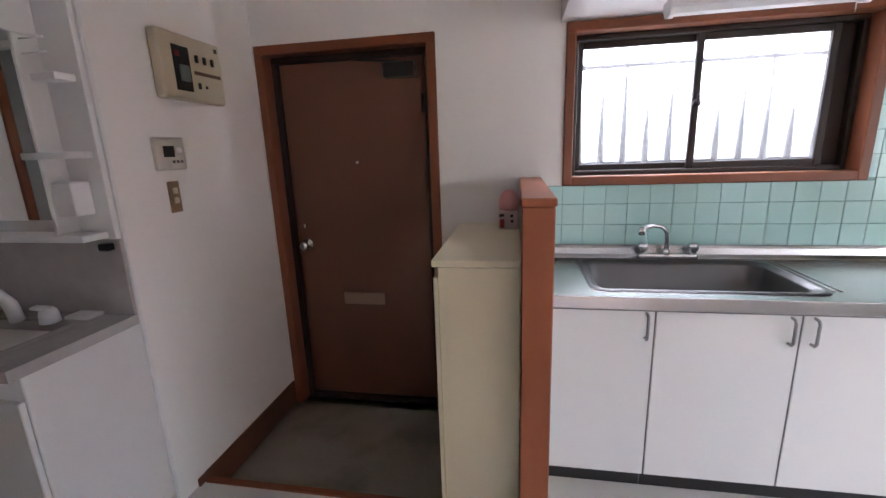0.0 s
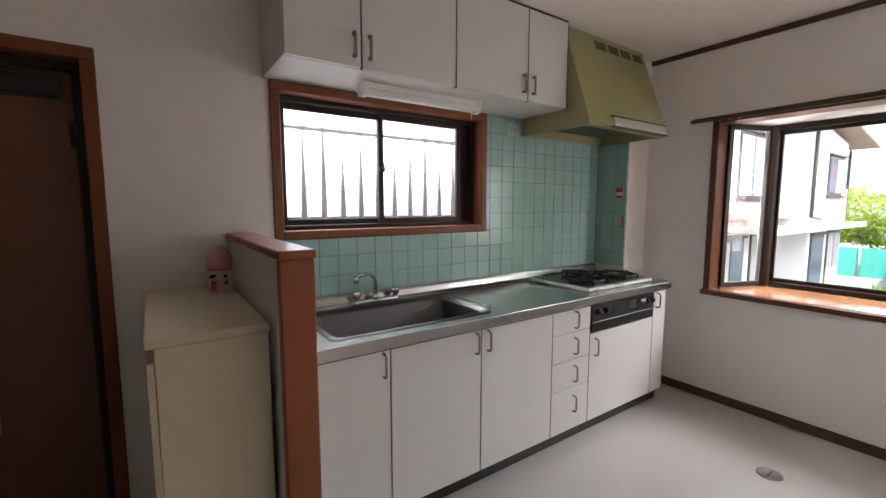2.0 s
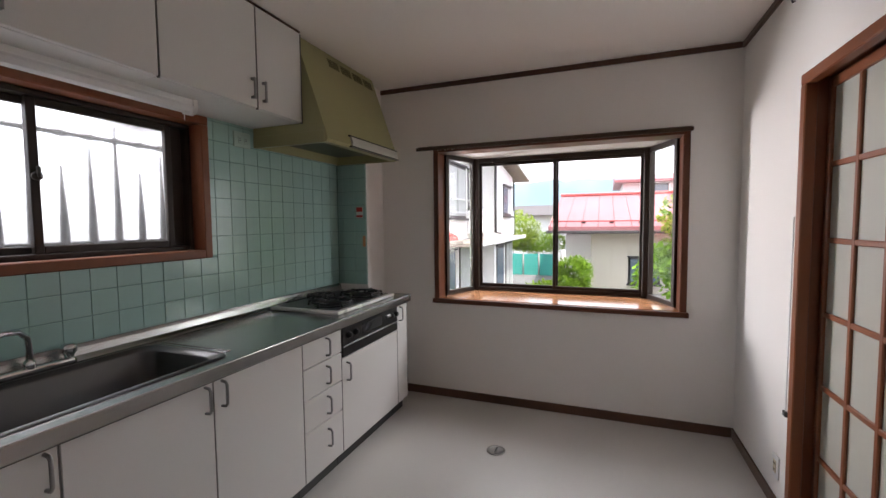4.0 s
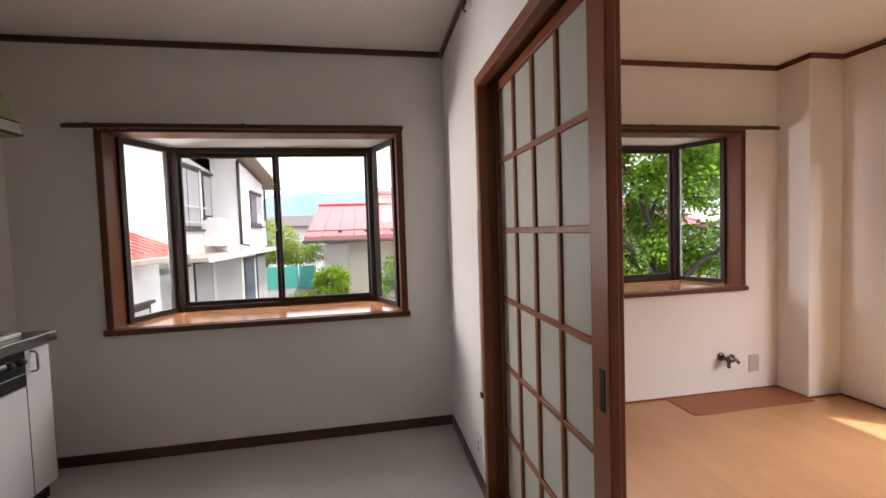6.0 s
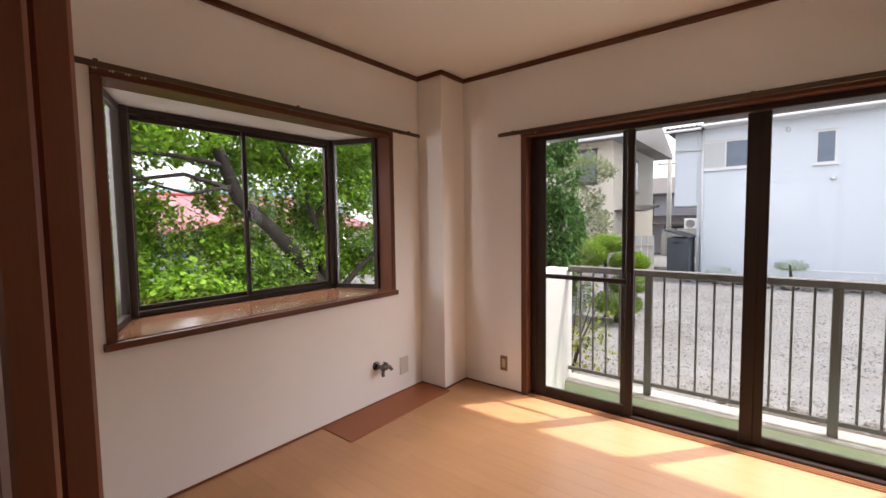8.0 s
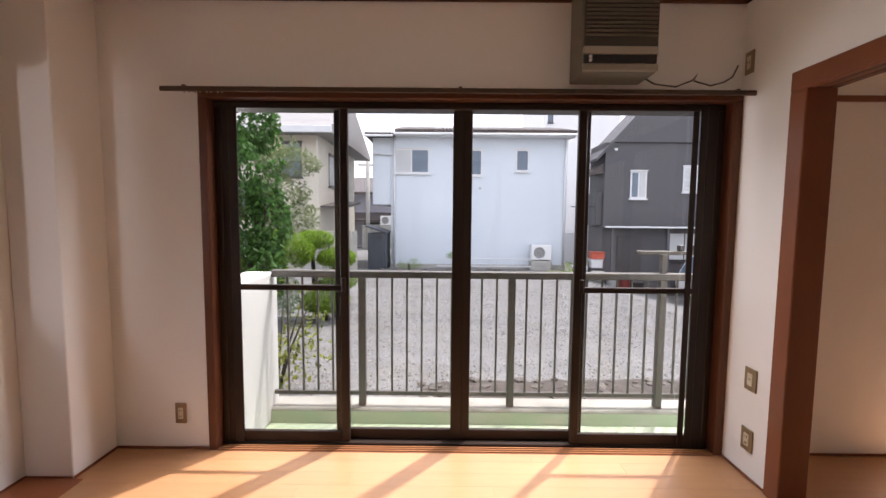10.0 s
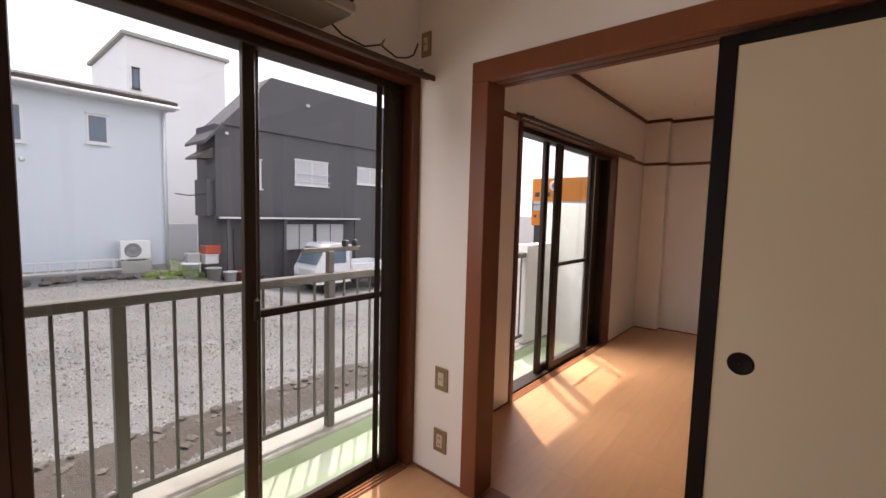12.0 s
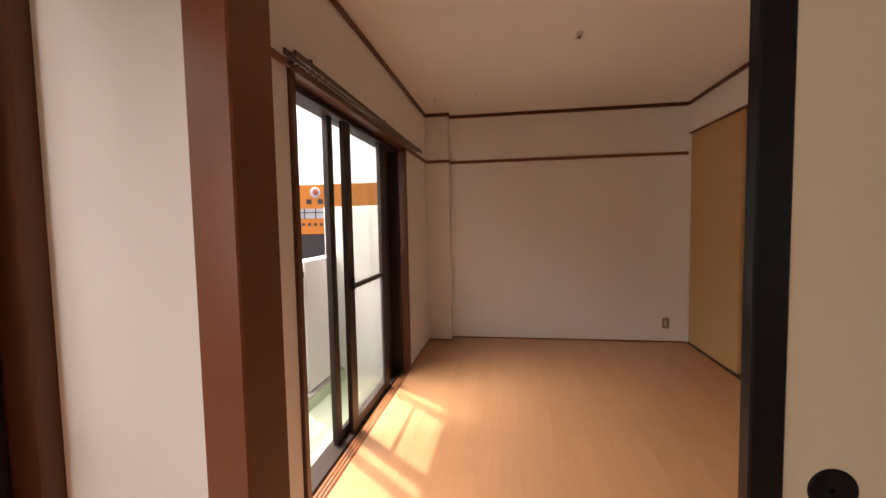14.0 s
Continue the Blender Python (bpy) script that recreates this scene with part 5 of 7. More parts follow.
h = thing("bell_cord_box", (2.495, KSOUTH, 0.49), "small cable clip beside the door frame", "cable clip")
part("clip", box(2.515, 2.545, KSOUTH, KSOUTH + 0.014, 0.478, 0.502, 0.003), BLACK, h)
part("cable", tube([(2.530, KSOUTH + 0.006, 0.50), (2.527, KSOUTH + 0.006, 0.9), (2.523, KSOUTH + 0.006, 1.35)], 0.003, 6), WHITEPLASTIC, h)
h = thing("ceiling_socket", (-2.275, -2.05, ZC), "small grey ceiling lamp socket", "ceiling socket")
part("base", box(-2.315, -2.235, -2.068, -2.032, ZC - 0.018, ZC - 0.001, 0.004), material("socket_grey", (0.42, 0.37, 0.31), 0.5), h)
part("contact", box(-2.29, -2.26, -2.058, -2.042, ZC - 0.024, ZC - 0.018, 0.002), BLACK, h)
for xx, yy in ((-3.40, -3.14), (-3.30, -2.75)):
    h = thing("ceiling_hook", (xx, yy, ZC), "small white hook screwed into the ceiling", "hook")
    part("stem", tube([(xx, yy, ZC), (xx, yy, ZC - 0.035), (xx + 0.012, yy, ZC - 0.05)], 0.004, 6), WHITEPLASTIC, h)

# ---- balcony ----
RAILY, CURB, BALZ = -4.12, -0.10, -0.20
setting("balcony_slab", box(-3.30, 2.75, -4.16, SOUTH - 0.16, -0.45, BALZ, 0.004), BALCONYGREEN, "green-coated balcony floor", "balcony floor")
bm = add_profile(bmesh.new(), [(-4.26, -0.85), (-4.26, CURB - 0.01), (-4.25, CURB), (-4.06, CURB), (-4.05, CURB - 0.012), (-4.035, BALZ), (-4.035, -0.45)], "x", -3.30, 2.75)
setting("balcony_curb", bm, KERB, "weathered concrete balcony kerb with a green inner face", "kerb")
setting("balcony_curb_face", add_profile(bmesh.new(), [(-4.046, CURB - 0.02), (-4.030, BALZ), (-4.034, BALZ), (-4.050, CURB - 0.02)], "x", -3.30, 2.53), BALCONYGREEN, "green-coated inner face of the kerb", "kerb")
setting("balcony_end_pillar", box(2.53, 2.75, -4.20, SOUTH - 0.16, BALZ, 0.86, 0.01), STUCCO, "white plastered balcony end wall", "wall")
setting("balcony_parapet", box(-3.30, -2.66, -4.20, -4.08, CURB, 0.97, 0.01), STUCCO, "white plastered balcony parapet", "wall")
setting("balcony_partition", box(-3.34, -3.29, -4.20, SOUTH - 0.16, -0.45, 1.42, 0.006), STUCCO, "white balcony partition wall", "wall")
setting("building_base", box(RWEST - 0.15, EAST + 0.15, SOUTH - 0.16, 2.25, -0.85, -0.30, 0), STUCCO, "plain plastered building base", "wall")

r = thing("balcony_railing", (0, RAILY, CURB), "dark bronze metal balcony railing with upright bars", "railing")
for a, b in ((-2.66, 2.53),):
    part("top_rail", box(a, b, RAILY - 0.03, RAILY + 0.03, 0.835, 0.885, 0.006), RAILPAINT, r)
    part("lower_rail", box(a, b, RAILY - 0.012, RAILY + 0.012, -0.025, 0.005, 0.003), RAILPAINT, r)
posts = [1.89, 0.82, -0.25, -1.32, -2.39]
for px in posts:
    part("post", box(px - 0.025, px + 0.025, RAILY - 0.025, RAILY + 0.025, CURB, 0.835, 0.004), RAILPAINT, r)
n = 48
bars = bmesh.new()
add_box(bars, -0.007, 0.007, -0.007, 0.007, 0.0, 0.84, 0.002)
bar_mesh = bpy.data.meshes.new("bar")
bars.to_mesh(bar_mesh)
bars.free()
bar_mesh.materials.append(RAILPAINT)
for k in range(n):
    x = 2.425 - k * 0.107
    if x < -2.62 or min(abs(x - p) for p in posts) < 0.03:
        continue
    ob = new("bar", bar_mesh)
    ob.parent = r
    ob.location = Vector((x, RAILY, 0.0)) - ORIGIN[r]
# laundry arm on the rail
a = thing("laundry_arm", (-0.29, RAILY, 0.885), "grey metal laundry-pole arm on the railing post", "laundry arm")
part("upright", box(-0.31, -0.27, RAILY - 0.02, RAILY + 0.02, 0.885, 1.02, 0.004), RAILPAINT, a)
part("arm", box(-0.52, -0.10, RAILY - 0.012, RAILY + 0.012, 1.015, 1.045, 0.004), RAILPAINT, a)
part("hook", box(-0.50, -0.47, RAILY - 0.02, RAILY + 0.02, 1.045, 1.085, 0.004), BLACK, a)
part("hook", box(-0.42, -0.39, RAILY - 0.02, RAILY + 0.02, 1.045, 1.085, 0.004), BLACK, a)
a.location.x += 0.04
a = thing("laundry_arm", (-2.48, RAILY, 0.885), "grey metal laundry-pole arm folded on the post", "laundry arm")
part("upright", box(-2.50, -2.46, RAILY - 0.02, RAILY + 0.02, 0.885, 0.95, 0.004), RAILPAINT, a)
part("arm", box(-2.60, -2.20, RAILY - 0.012, RAILY + 0.012, 0.95, 0.975, 0.004), RAILPAINT, a)

a.location.x += 0.09

# fence behind the sink window
f = thing("window_guard", (1.3, 2.33, 0.9), "weathered metal bars outside the sink window", "window guard")
part("rail", box(0.4, 2.3, 2.325, 2.345, 1.255, 1.275, 0.003), RAILPAINT, f)
part("upper_wire", add_tube(bmesh.new(), [(0.4 + 0.027 * k, 2.335, 1.735) for k in range(71)], [0.018 if k % 4 == 2 else 0.011 for k in range(71)], 6), RAILPAINT, f)
for k in range(17):
    part("picket", add_tube(bmesh.new(), [(0.45 + 0.108 * k, 2.335, 0.95), (0.45 + 0.108 * k, 2.335, 1.36), (0.45 + 0.108 * k, 2.335, 1.60 + 0.1 * (k % 3))], [0.021, 0.017, 0.004], 6), RAILPAINT, f)
part("guard_bracket", box(0.4, 0.43, 2.25, 2.345, 1.255, 1.275, 0.002), RAILPAINT, f)
part("guard_bracket", box(2.27, 2.3, 2.25, 2.345, 1.255, 1.275, 0.002), RAILPAINT, f)

# ---- ground ----
GRAVEL = material("gravel", (0.165, 0.165, 0.164), 0.95, spread=0.75, scale=2.2, fine=34, bump=0.9, depth=0.03, second=(0.16, 0.148, 0.13), amount=0.45)


def ground_height(x, y):
    s = max(0.0, min(1.0, (-x - 2.5) / 5.0))
    t = max(0.0, min(1.0, (-y - 8.0) / 5.0))
    return -0.78 - 0.85 * (s * s * (3 - 2 * s)) * t + 0.03 * noise.noise((x * 0.5, y * 0.5, 0))


bm = bmesh.new()
xs = [-1500, -400, -120, -60] + [-40 + 1.0 * k for k in range(71)] + [45, 80, 160, 500, 1500]
ys = [-1500, -400, -120, -60] + [-40 + 1.0 * k for k in range(61)] + [40, 90, 250, 1500]
grid = [[bm.verts.new((x, y, ground_height(x, y))) for y in ys] for x in xs]
for i in range(len(xs) - 1):
    for j in range(len(ys) - 1):
        bm.faces.new((grid[i][j], grid[i + 1][j], grid[i + 1][j + 1], grid[i][j + 1])).smooth = True
setting("ground", bm, GRAVEL, "grey gravel yard sloping towards the street", "ground")

rng = random.Random(4)


def stone_mesh(r, seed):
    bm = bmesh.new()
    bmesh.ops.create_icosphere(bm, subdivisions=1 if r < 0.08 else 2, radius=r)
    for v in bm.verts:
        v.co *= 1 + 0.55 * noise.noise(v.co * (2.0 / r) * 0.5 + Vector((seed, 0, 0)))
        v.co.z *= 0.62
    for fc in bm.faces:
        fc.smooth = False
    return bm


def pebble_material():
    m = bpy.data.materials.new("gravel_stones")
    m.use_nodes = True
    n, l = m.node_tree.nodes, m.node_tree.links
    geo, ramp = n.new("ShaderNodeNewGeometry"), n.new("ShaderNodeMix")
    ramp.data_type = "RGBA"
    ramp.inputs[6].default_value, ramp.inputs[7].default_value = (0.09, 0.086, 0.08, 1), (0.33, 0.318, 0.30, 1)
    l.new(geo.outputs["Random Per Island"], ramp.inputs[0])
    l.new(ramp.outputs[2], n["Principled BSDF"].inputs["Base Color"])
    n["Principled BSDF"].inputs["Roughness"].default_value = 0.9
    return m


# loose gravel near the balcony
bm = bmesh.new()
for k in range(22000):
    x, y = rng.uniform(-4.0, 4.2), -4.5 - 11.6 * rng.random() ** 1.35
    r = rng.uniform(0.008, 0.024)
    z = ground_height(x, y)
    a = rng.uniform(0, 6.28)
    c, s = math.cos(a) * r, math.sin(a) * r
    vs = [bm.verts.new((x + c, y + s, z)), bm.verts.new((x - s, y + c, z)), bm.verts.new((x - c, y - s, z)), bm.verts.new((x + s, y - c, z)), bm.verts.new((x + c * 0.2, y, z + r * 0.9))]
    for i in range(4):
        bm.faces.new((vs[i], vs[(i + 1) % 4], vs[4]))
tagged(part("loose_gravel", bm, pebble_material()), "loose grey gravel stones on the yard", "gravel", kind="stuff")

ROCK = material("garden_rock", (0.11, 0.097, 0.085), 0.9, spread=0.35, scale=4, fine=20, bump=0.5, depth=0.02, vary=0.25)
SOIL = material("dark_soil", (0.06, 0.05, 0.042), 0.95, spread=0.4, scale=4, fine=25, bump=0.8, depth=0.03)
bm = bmesh.new()
bmesh.ops.create_grid(bm, x_segments=40, y_segments=8, size=1)
for v in bm.verts:
    x, y = -0.9 + v.co.x * 2.6, -6.0 + v.co.y * 0.45 + 0.1 * v.co.x
    e = max(0, 1 - abs(v.co.y)) * max(0, 1 - v.co.x ** 4)
    v.co = Vector((x, y, ground_height(x, y) - 0.01 + 0.10 * e * (0.6 + 0.8 * noise.noise((x * 4, y * 4, 3)))))
setting("soil_strip", bm, SOIL, "strip of dark soil with stones along the yard", "soil")
for k in range(80):
    x = -3.3 + 4.8 * k / 79 + rng.uniform(-0.08, 0.08)
    y = -6.0 + rng.uniform(-0.30, 0.30)
    ob = tagged(part("garden_stone", stone_mesh(rng.uniform(0.025, 0.075), k), ROCK), "rough grey-brown garden stone on the soil strip", "stone", "stones of the soil strip")
    ob.location = (x, y, ground_height(x, y) + 0.03)
    ob.rotation_euler = (0, 0, rng.uniform(0, 6))
for k in range(34):
    x = 3.6 - 8.2 * k / 33 + rng.uniform(-0.1, 0.1)
    y = -16.4 + rng.uniform(-0.35, 0.35)
    ob = tagged(part("border_stone", stone_mesh(rng.uniform(0.09, 0.20), k + 40), ROCK), "rounded border stone before the pale house", "stone", "border stones of the pale house")
    ob.location = (x, y, ground_height(x, y) + 0.06)
    ob.rotation_euler = (0, 0, rng.uniform(0, 6))

# ---- houses ----
PALEBLUE = material("pale_blue_siding", (0.63, 0.685, 0.735), 0.6, spread=0.04, scale=1.0, fine=14, bump=0.15, depth=0.01, stretch=(3, 3, 0.2))
CHARCOAL = material("charcoal_siding", (0.085, 0.082, 0.088), 0.6, spread=0.08, scale=1, fine=14, bump=0.2, depth=0.01, stretch=(4, 4, 0.2))
BEIGE = material("beige_siding", (0.60, 0.555, 0.465), 0.7, spread=0.07, scale=1, fine=14, bump=0.15, stretch=(4, 4, 0.2))
OFFWHITE = material("off_white_render", (0.88, 0.87, 0.86), 0.8, spread=0.06, scale=0.7, fine=20, bump=0.2, second=(0.74, 0.72, 0.70), amount=0.35)
DARKTILE = material("dark_roof_tile", (0.075, 0.06, 0.055), 0.5, spread=0.3, scale=3, fine=20, bump=0.2)
REDROOF = material("red_metal_roof", (0.50, 0.085, 0.075), 0.45, spread=0.12, scale=1.2, fine=20, bump=0.05, second=(0.60, 0.25, 0.22), amount=0.5)
PINKROOF = material("faded_red_roof", (0.31, 0.115, 0.12), 0.5, spread=0.12, scale=1.2, fine=20, bump=0.05, second=(0.36, 0.17, 0.17), amount=0.5)
ORANGE = material("orange_facade", (0.72, 0.23, 0.025), 0.6, spread=0.06, scale=0.6, fine=12)
# Blue-grey base puts some reflected sky into the glass colour.
DARKGLASS = material("sky_toned_glass", (0.13, 0.17, 0.22), 0.06, spread=0.2, scale=1)
CURTAIN = material("net_curtain", (0.52, 0.53, 0.53), 0.7, spread=0.12, scale=3, fine=30, stretch=(6, 6, 0.3))
FRAMEWHITE = material("white_window_frame", (0.70, 0.70, 0.70), 0.4, spread=0.03)
FRAMEDARK = material("dark_window_frame", (0.05, 0.045, 0.045), 0.4, spread=0.1)
GUTTER = material("gutter_white", (0.66, 0.67, 0.68), 0.4, spread=0.05)


def house_window(parent, axis, a0, a1, z0, z1, face, out, frame_mat, glass_mats, rail=False):
    """A sliding window on a facade: frame, panes, sill. axis: the way the facade runs; out: its outward side."""
    def put(nm, s, e, d0, d1, lo, hi, m, par):
        q0, q1 = sorted((face + out * d0, face + out * d1))
        return part(nm, box(s, e, q0, q1, lo, hi, 0) if axis == "x" else box(q0, q1, s, e, lo, hi, 0), m, par)
    w = put("window", a0, a1, -0.02, 0.02, z0, z1, frame_mat, parent)
    n = len(glass_mats)
    step = (a1 - a0 - 0.06) / n
    for k, g in enumerate(glass_mats):
        put("pane", a0 + 0.03 + k * step + 0.025, a0 + 0.03 + (k + 1) * step - 0.025, 0.02, 0.028, z0 + 0.06, z1 - 0.06, g, w)
    put("sill", a0 - 0.05, a1 + 0.05, 0.0, 0.08, z0 - 0.05, z0, frame_mat, w)
    put("hood", a0 - 0.03, a1 + 0.03, 0.0, 0.07, z1, z1 + 0.04, frame_mat, w)
    if rail:
        for zz in (z0 + 0.12, z0 + 0.42):
            put("guard_rail", a0 - 0.05, a1 + 0.05, 0.10, 0.13, zz, zz + 0.03, GUTTER, w)


# pale blue house
h = thing("pale_blue_house", (-0.3, -20.5, -0.8), "two-storey pale blue-grey sided house with dark tiled roof", "house")
HY = -18.0
part("wall", box(-3.52, 3.45, -24.0, HY, -0.9, 4.50, 0.02), PALEBLUE, h)
part("bay_box", box(3.45, 4.18, -22.0, HY - 0.02, 1.72, 4.36, 0.02), PALEBLUE, h)
part("plinth", box(-3.54, 3.47, -24.0, HY + 0.03, -0.9, -0.62, 0.01), WEATHERED, h)
roof = part("roof", add_profile(bmesh.new(), [(HY + 0.45, 4.44), (HY + 0.45, 4.54), (-21.0, 5.36), (-24.4, 4.54), (-24.4, 4.44)], "x", -3.72, 3.24), DARKTILE, h)
for k in range(50):
    x = -3.68 + 6.88 * k / 49
    part("roof_tile", add_tube(bmesh.new(), [(x, HY + 0.47, 4.55), (x, -20.9, 5.35)], 0.06, 6), DARKTILE, roof)
low_roof = part("low_roof", add_profile(bmesh.new(), [(HY + 0.45, 4.36), (HY + 0.45, 4.42), (-21.0, 4.86), (-22.4, 4.42), (-22.4, 4.36)], "x", 3.24, 4.40), DARKTILE, h)
for k in range(8):
    x = 3.30 + 1.05 * k / 7
    part("roof_tile", add_tube(bmesh.new(), [(x, HY + 0.47, 4.43), (x, -20.9, 4.85)], 0.06, 6), DARKTILE, low_roof)
part("gutter", box(-3.78, 3.30, HY + 0.44, HY + 0.54, 4.38, 4.47, 0.02), GUTTER, h)
part("gutter", box(3.30, 4.44, HY + 0.44, HY + 0.54, 4.30, 4.38, 0.02), GUTTER, h)
part("soffit", box(-3.70, 4.38, HY, HY + 0.44, 4.36, 4.40, 0.0), GUTTER, h)
part("downpipe", tube([(3.30, HY + 0.06, 4.37), (3.30, HY + 0.06, -0.7)], 0.045, 8), GUTTER, h)
part("downpipe", tube([(-3.43, HY + 0.06, 4.37), (-3.43, HY + 0.06, -0.7)], 0.045, 8), GUTTER, h)
part("overflow_pipe", tube([(4.15, HY + 0.05, 3.72), (3.3, HY + 0.05, 3.68)], 0.03, 8), GUTTER, h)
for k in range(16):
    part("siding_joint", box(-3.35 + 0.44 * k, -3.335 + 0.44 * k, HY, HY + 0.006, -0.6, 4.34, 0), PALEBLUE, h)
house_window(h, "x", 1.93, 3.34, 2.97, 3.93, HY, 1, FRAMEWHITE, [DARKGLASS, CURTAIN])
house_window(h, "x", -0.16, 0.34, 2.90, 3.92, HY, 1, FRAMEWHITE, [DARKGLASS])
house_window(h, "x", -2.0, -1.48, 3.08, 3.93, HY, 1, FRAMEWHITE, [DARKGLASS])
for x in (1.0, -0.1):
    part("vent_cap", lathe([(0.07, 0), (0.07, 0.05), (0.03, 0.08)], (x, HY, 4.05 if x > 0.5 else 2.45), "y", 12), GUTTER, h)


def outdoor_unit(x, y, z, label, face=1):
    a = thing("aircon_outdoor_unit", (x, y, z), label, "outdoor unit")
    part("case", box(x - 0.39, x + 0.39, y - 0.15, y + 0.15, z + 0.05, z + 0.62, 0.02, 2), WHITEPLASTIC, a)
    part("fan_grille", lathe([(0.21, 0.0), (0.22, 0.012), (0.19, 0.014), (0.18, 0.004), (0.06, 0.004), (0.05, 0.012), (0.004, 0.012)], (x + 0.08, y + 0.15, z + 0.33), "y", 24), material("grille_grey", (0.25, 0.25, 0.25), 0.5), a)
    for dx in (-0.28, 0.28):
        part("foot", box(x + dx - 0.04, x + dx + 0.04, y - 0.16, y + 0.16, z, z + 0.05, 0.005), WEATHERED, a)


outdoor_unit(4.9, -27.4, 0.68, "white outdoor air-conditioner unit on a stand before the grey house")
outdoor_unit(-2.47, HY + 0.35, -0.42, "white outdoor air-conditioner unit beside the pale house")
part("unit_stand", box(-2.87, -2.07, HY + 0.15, HY + 0.55, -0.85, -0.42, 0.02), WEATHERED, h)
l = thing("ladder", (-0.5, -17.1, -0.6), "white aluminium ladder lying along the house", "ladder")
for zz in (-0.62, -0.34):
    part("side_rail", box(-2.0, 1.6, -17.13, -17.08, zz, zz + 0.05, 0.005), GUTTER, l)
for k in range(13):
    part("rung", box(-1.85 + 0.28 * k, -1.81 + 0.28 * k, -17.12, -17.09, -0.58, -0.34, 0.004), GUTTER, l)

# charcoal house
h = thing("charcoal_house", (-9.5, -19.5, -1.6), "two-storey charcoal sided house with flat parapet", "house")
DY = -16.8
part("wall", box(-21.8, -4.55, -18.4, DY, -1.8, 4.05, 0.02), CHARCOAL, h)
part("rear_wall", box(-15.5, -7.0, -24.0, -18.4, -1.8, 4.05, 0.02), CHARCOAL, h)
part("parapet", box(-21.8, -6.48, -18.5, DY + 0.06, 4.05, 5.97, 0.0), CHARCOAL, h)
part("roof_slope", add_profile(bmesh.new(), [(-6.48, 4.05), (-6.48, 5.97), (-4.75, 4.05)], "y", -18.5, DY + 0.06), CHARCOAL, h)
part("eave", add_profile(bmesh.new(), [(-4.75, 4.05), (-4.22, 3.46), (-4.22, 3.36), (-4.84, 4.0)], "y", -18.5, DY + 0.10), CHARCOAL, h)
part("band", box(-21.82, -4.75, DY - 0.02, DY + 0.09, 4.03, 4.10, 0.01), CHARCOAL, h)
part("side_awning", add_profile(bmesh.new(), [(-4.55, 3.30), (-4.02, 2.92), (-4.02, 2.86), (-4.55, 2.92)], "y", -17.9, DY - 0.1), DARKTILE, h)
part("side_box", box(-4.55, -4.33, -18.0, DY - 0.15, 1.0, 2.22, 0.01), CHARCOAL, h)
part("porch_roof", box(-10.1, -4.45, DY, DY + 0.55, 0.92, 1.00, 0.02), FRAMEDARK, h)
part("porch_edge", box(-10.12, -4.43, DY + 0.55, DY + 0.58, 0.93, 0.99, 0.004), GUTTER, h)
for x in (-9.95, -6.75, -4.75):
    part("porch_post", box(x - 0.05, x + 0.05, DY + 0.40, DY + 0.50, -1.7, 0.92, 0.01), CHARCOAL, h)
part("side_door", box(-6.0, -5.1, DY - 0.02, DY + 0.03, -1.5, 0.6, 0.01), FRAMEDARK, h)
house_window(h, "x", -8.88, -7.42, 2.25, 3.18, DY, 1, FRAMEWHITE, [CURTAIN, CURTAIN], True)
house_window(h, "x", -11.75, -10.38, 2.48, 3.17, DY, 1, FRAMEWHITE, [CURTAIN, CURTAIN])
house_window(h, "x", -8.25, -6.92, -0.30, 0.78, DY, 1, FRAMEDARK, [CURTAIN, CURTAIN])
house_window(h, "x", -9.70, -8.30, -0.30, 0.78, DY, 1, FRAMEDARK, [CURTAIN, CURTAIN])
house_window(h, "x", -19.6, -18.6, 2.3, 3.1, DY, 1, FRAMEWHITE, [CURTAIN])
house_window(h, "x", -6.1, -5.5, 2.0, 3.0, DY, 1, FRAMEWHITE, [CURTAIN, DARKGLASS])
part("spot_lamp", box(-8.0, -7.85, DY + 0.06, DY + 0.14, 5.22, 5.32, 0.01), GUTTER, h)
part("spot_lamp", box(-4.95, -4.85, DY + 0.06, DY + 0.12, 3.72, 3.80, 0.01), GUTTER, h)
part("power_line", add_tube(bmesh.new(), [(-3.7, HY + 0.1, 1.72), (-4.0, HY + 0.5, 1.66), (-4.33, DY - 0.2, 1.74)], 0.018, 5), FRAMEDARK, h)

# tall white block behind
h = thing("white_block", (-8.0, -33.0, -1.0), "tall plain white rendered block", "building")
part("wall", box(-10.4, -5.3, -38.0, -30.0, -2.0, 10.3, 0.03), OFFWHITE, h)
part("parapet_cap", box(-10.6, -5.1, -38.2, -29.8, 10.3, 10.5, 0.02), WEATHERED, h)
part("fence_strip", box(-7.5, -3.6, -27.0, -26.8, -1.6, 0.4, 0.02), GUTTER, h)
house_window(h, "x", -5.9, -5.55, 7.6, 8.7, -30.0, 1, FRAMEDARK, [DARKGLASS])

# beige house to the south-east
h = thing("beige_house", (7.0, -18.0, -0.8), "two-storey beige sided house behind the garden trees", "house")
part("wall", box(5.75, 12.0, -22.0, -16.0, -0.9, 4.15, 0.02), BEIGE, h)
part("roof", add_profile(bmesh.new(), [(-22.8, 4.05), (-15.2, 4.05), (-15.2, 4.2), (-19.0, 5.7), (-22.8, 4.2)], "x", 5.1, 12.6), material("grey_roof", (0.24, 0.23, 0.22), 0.6, spread=0.15), h)
part("fascia", box(5.05, 12.65, -15.28, -15.18, 4.0, 4.22, 0.01), GUTTER, h)
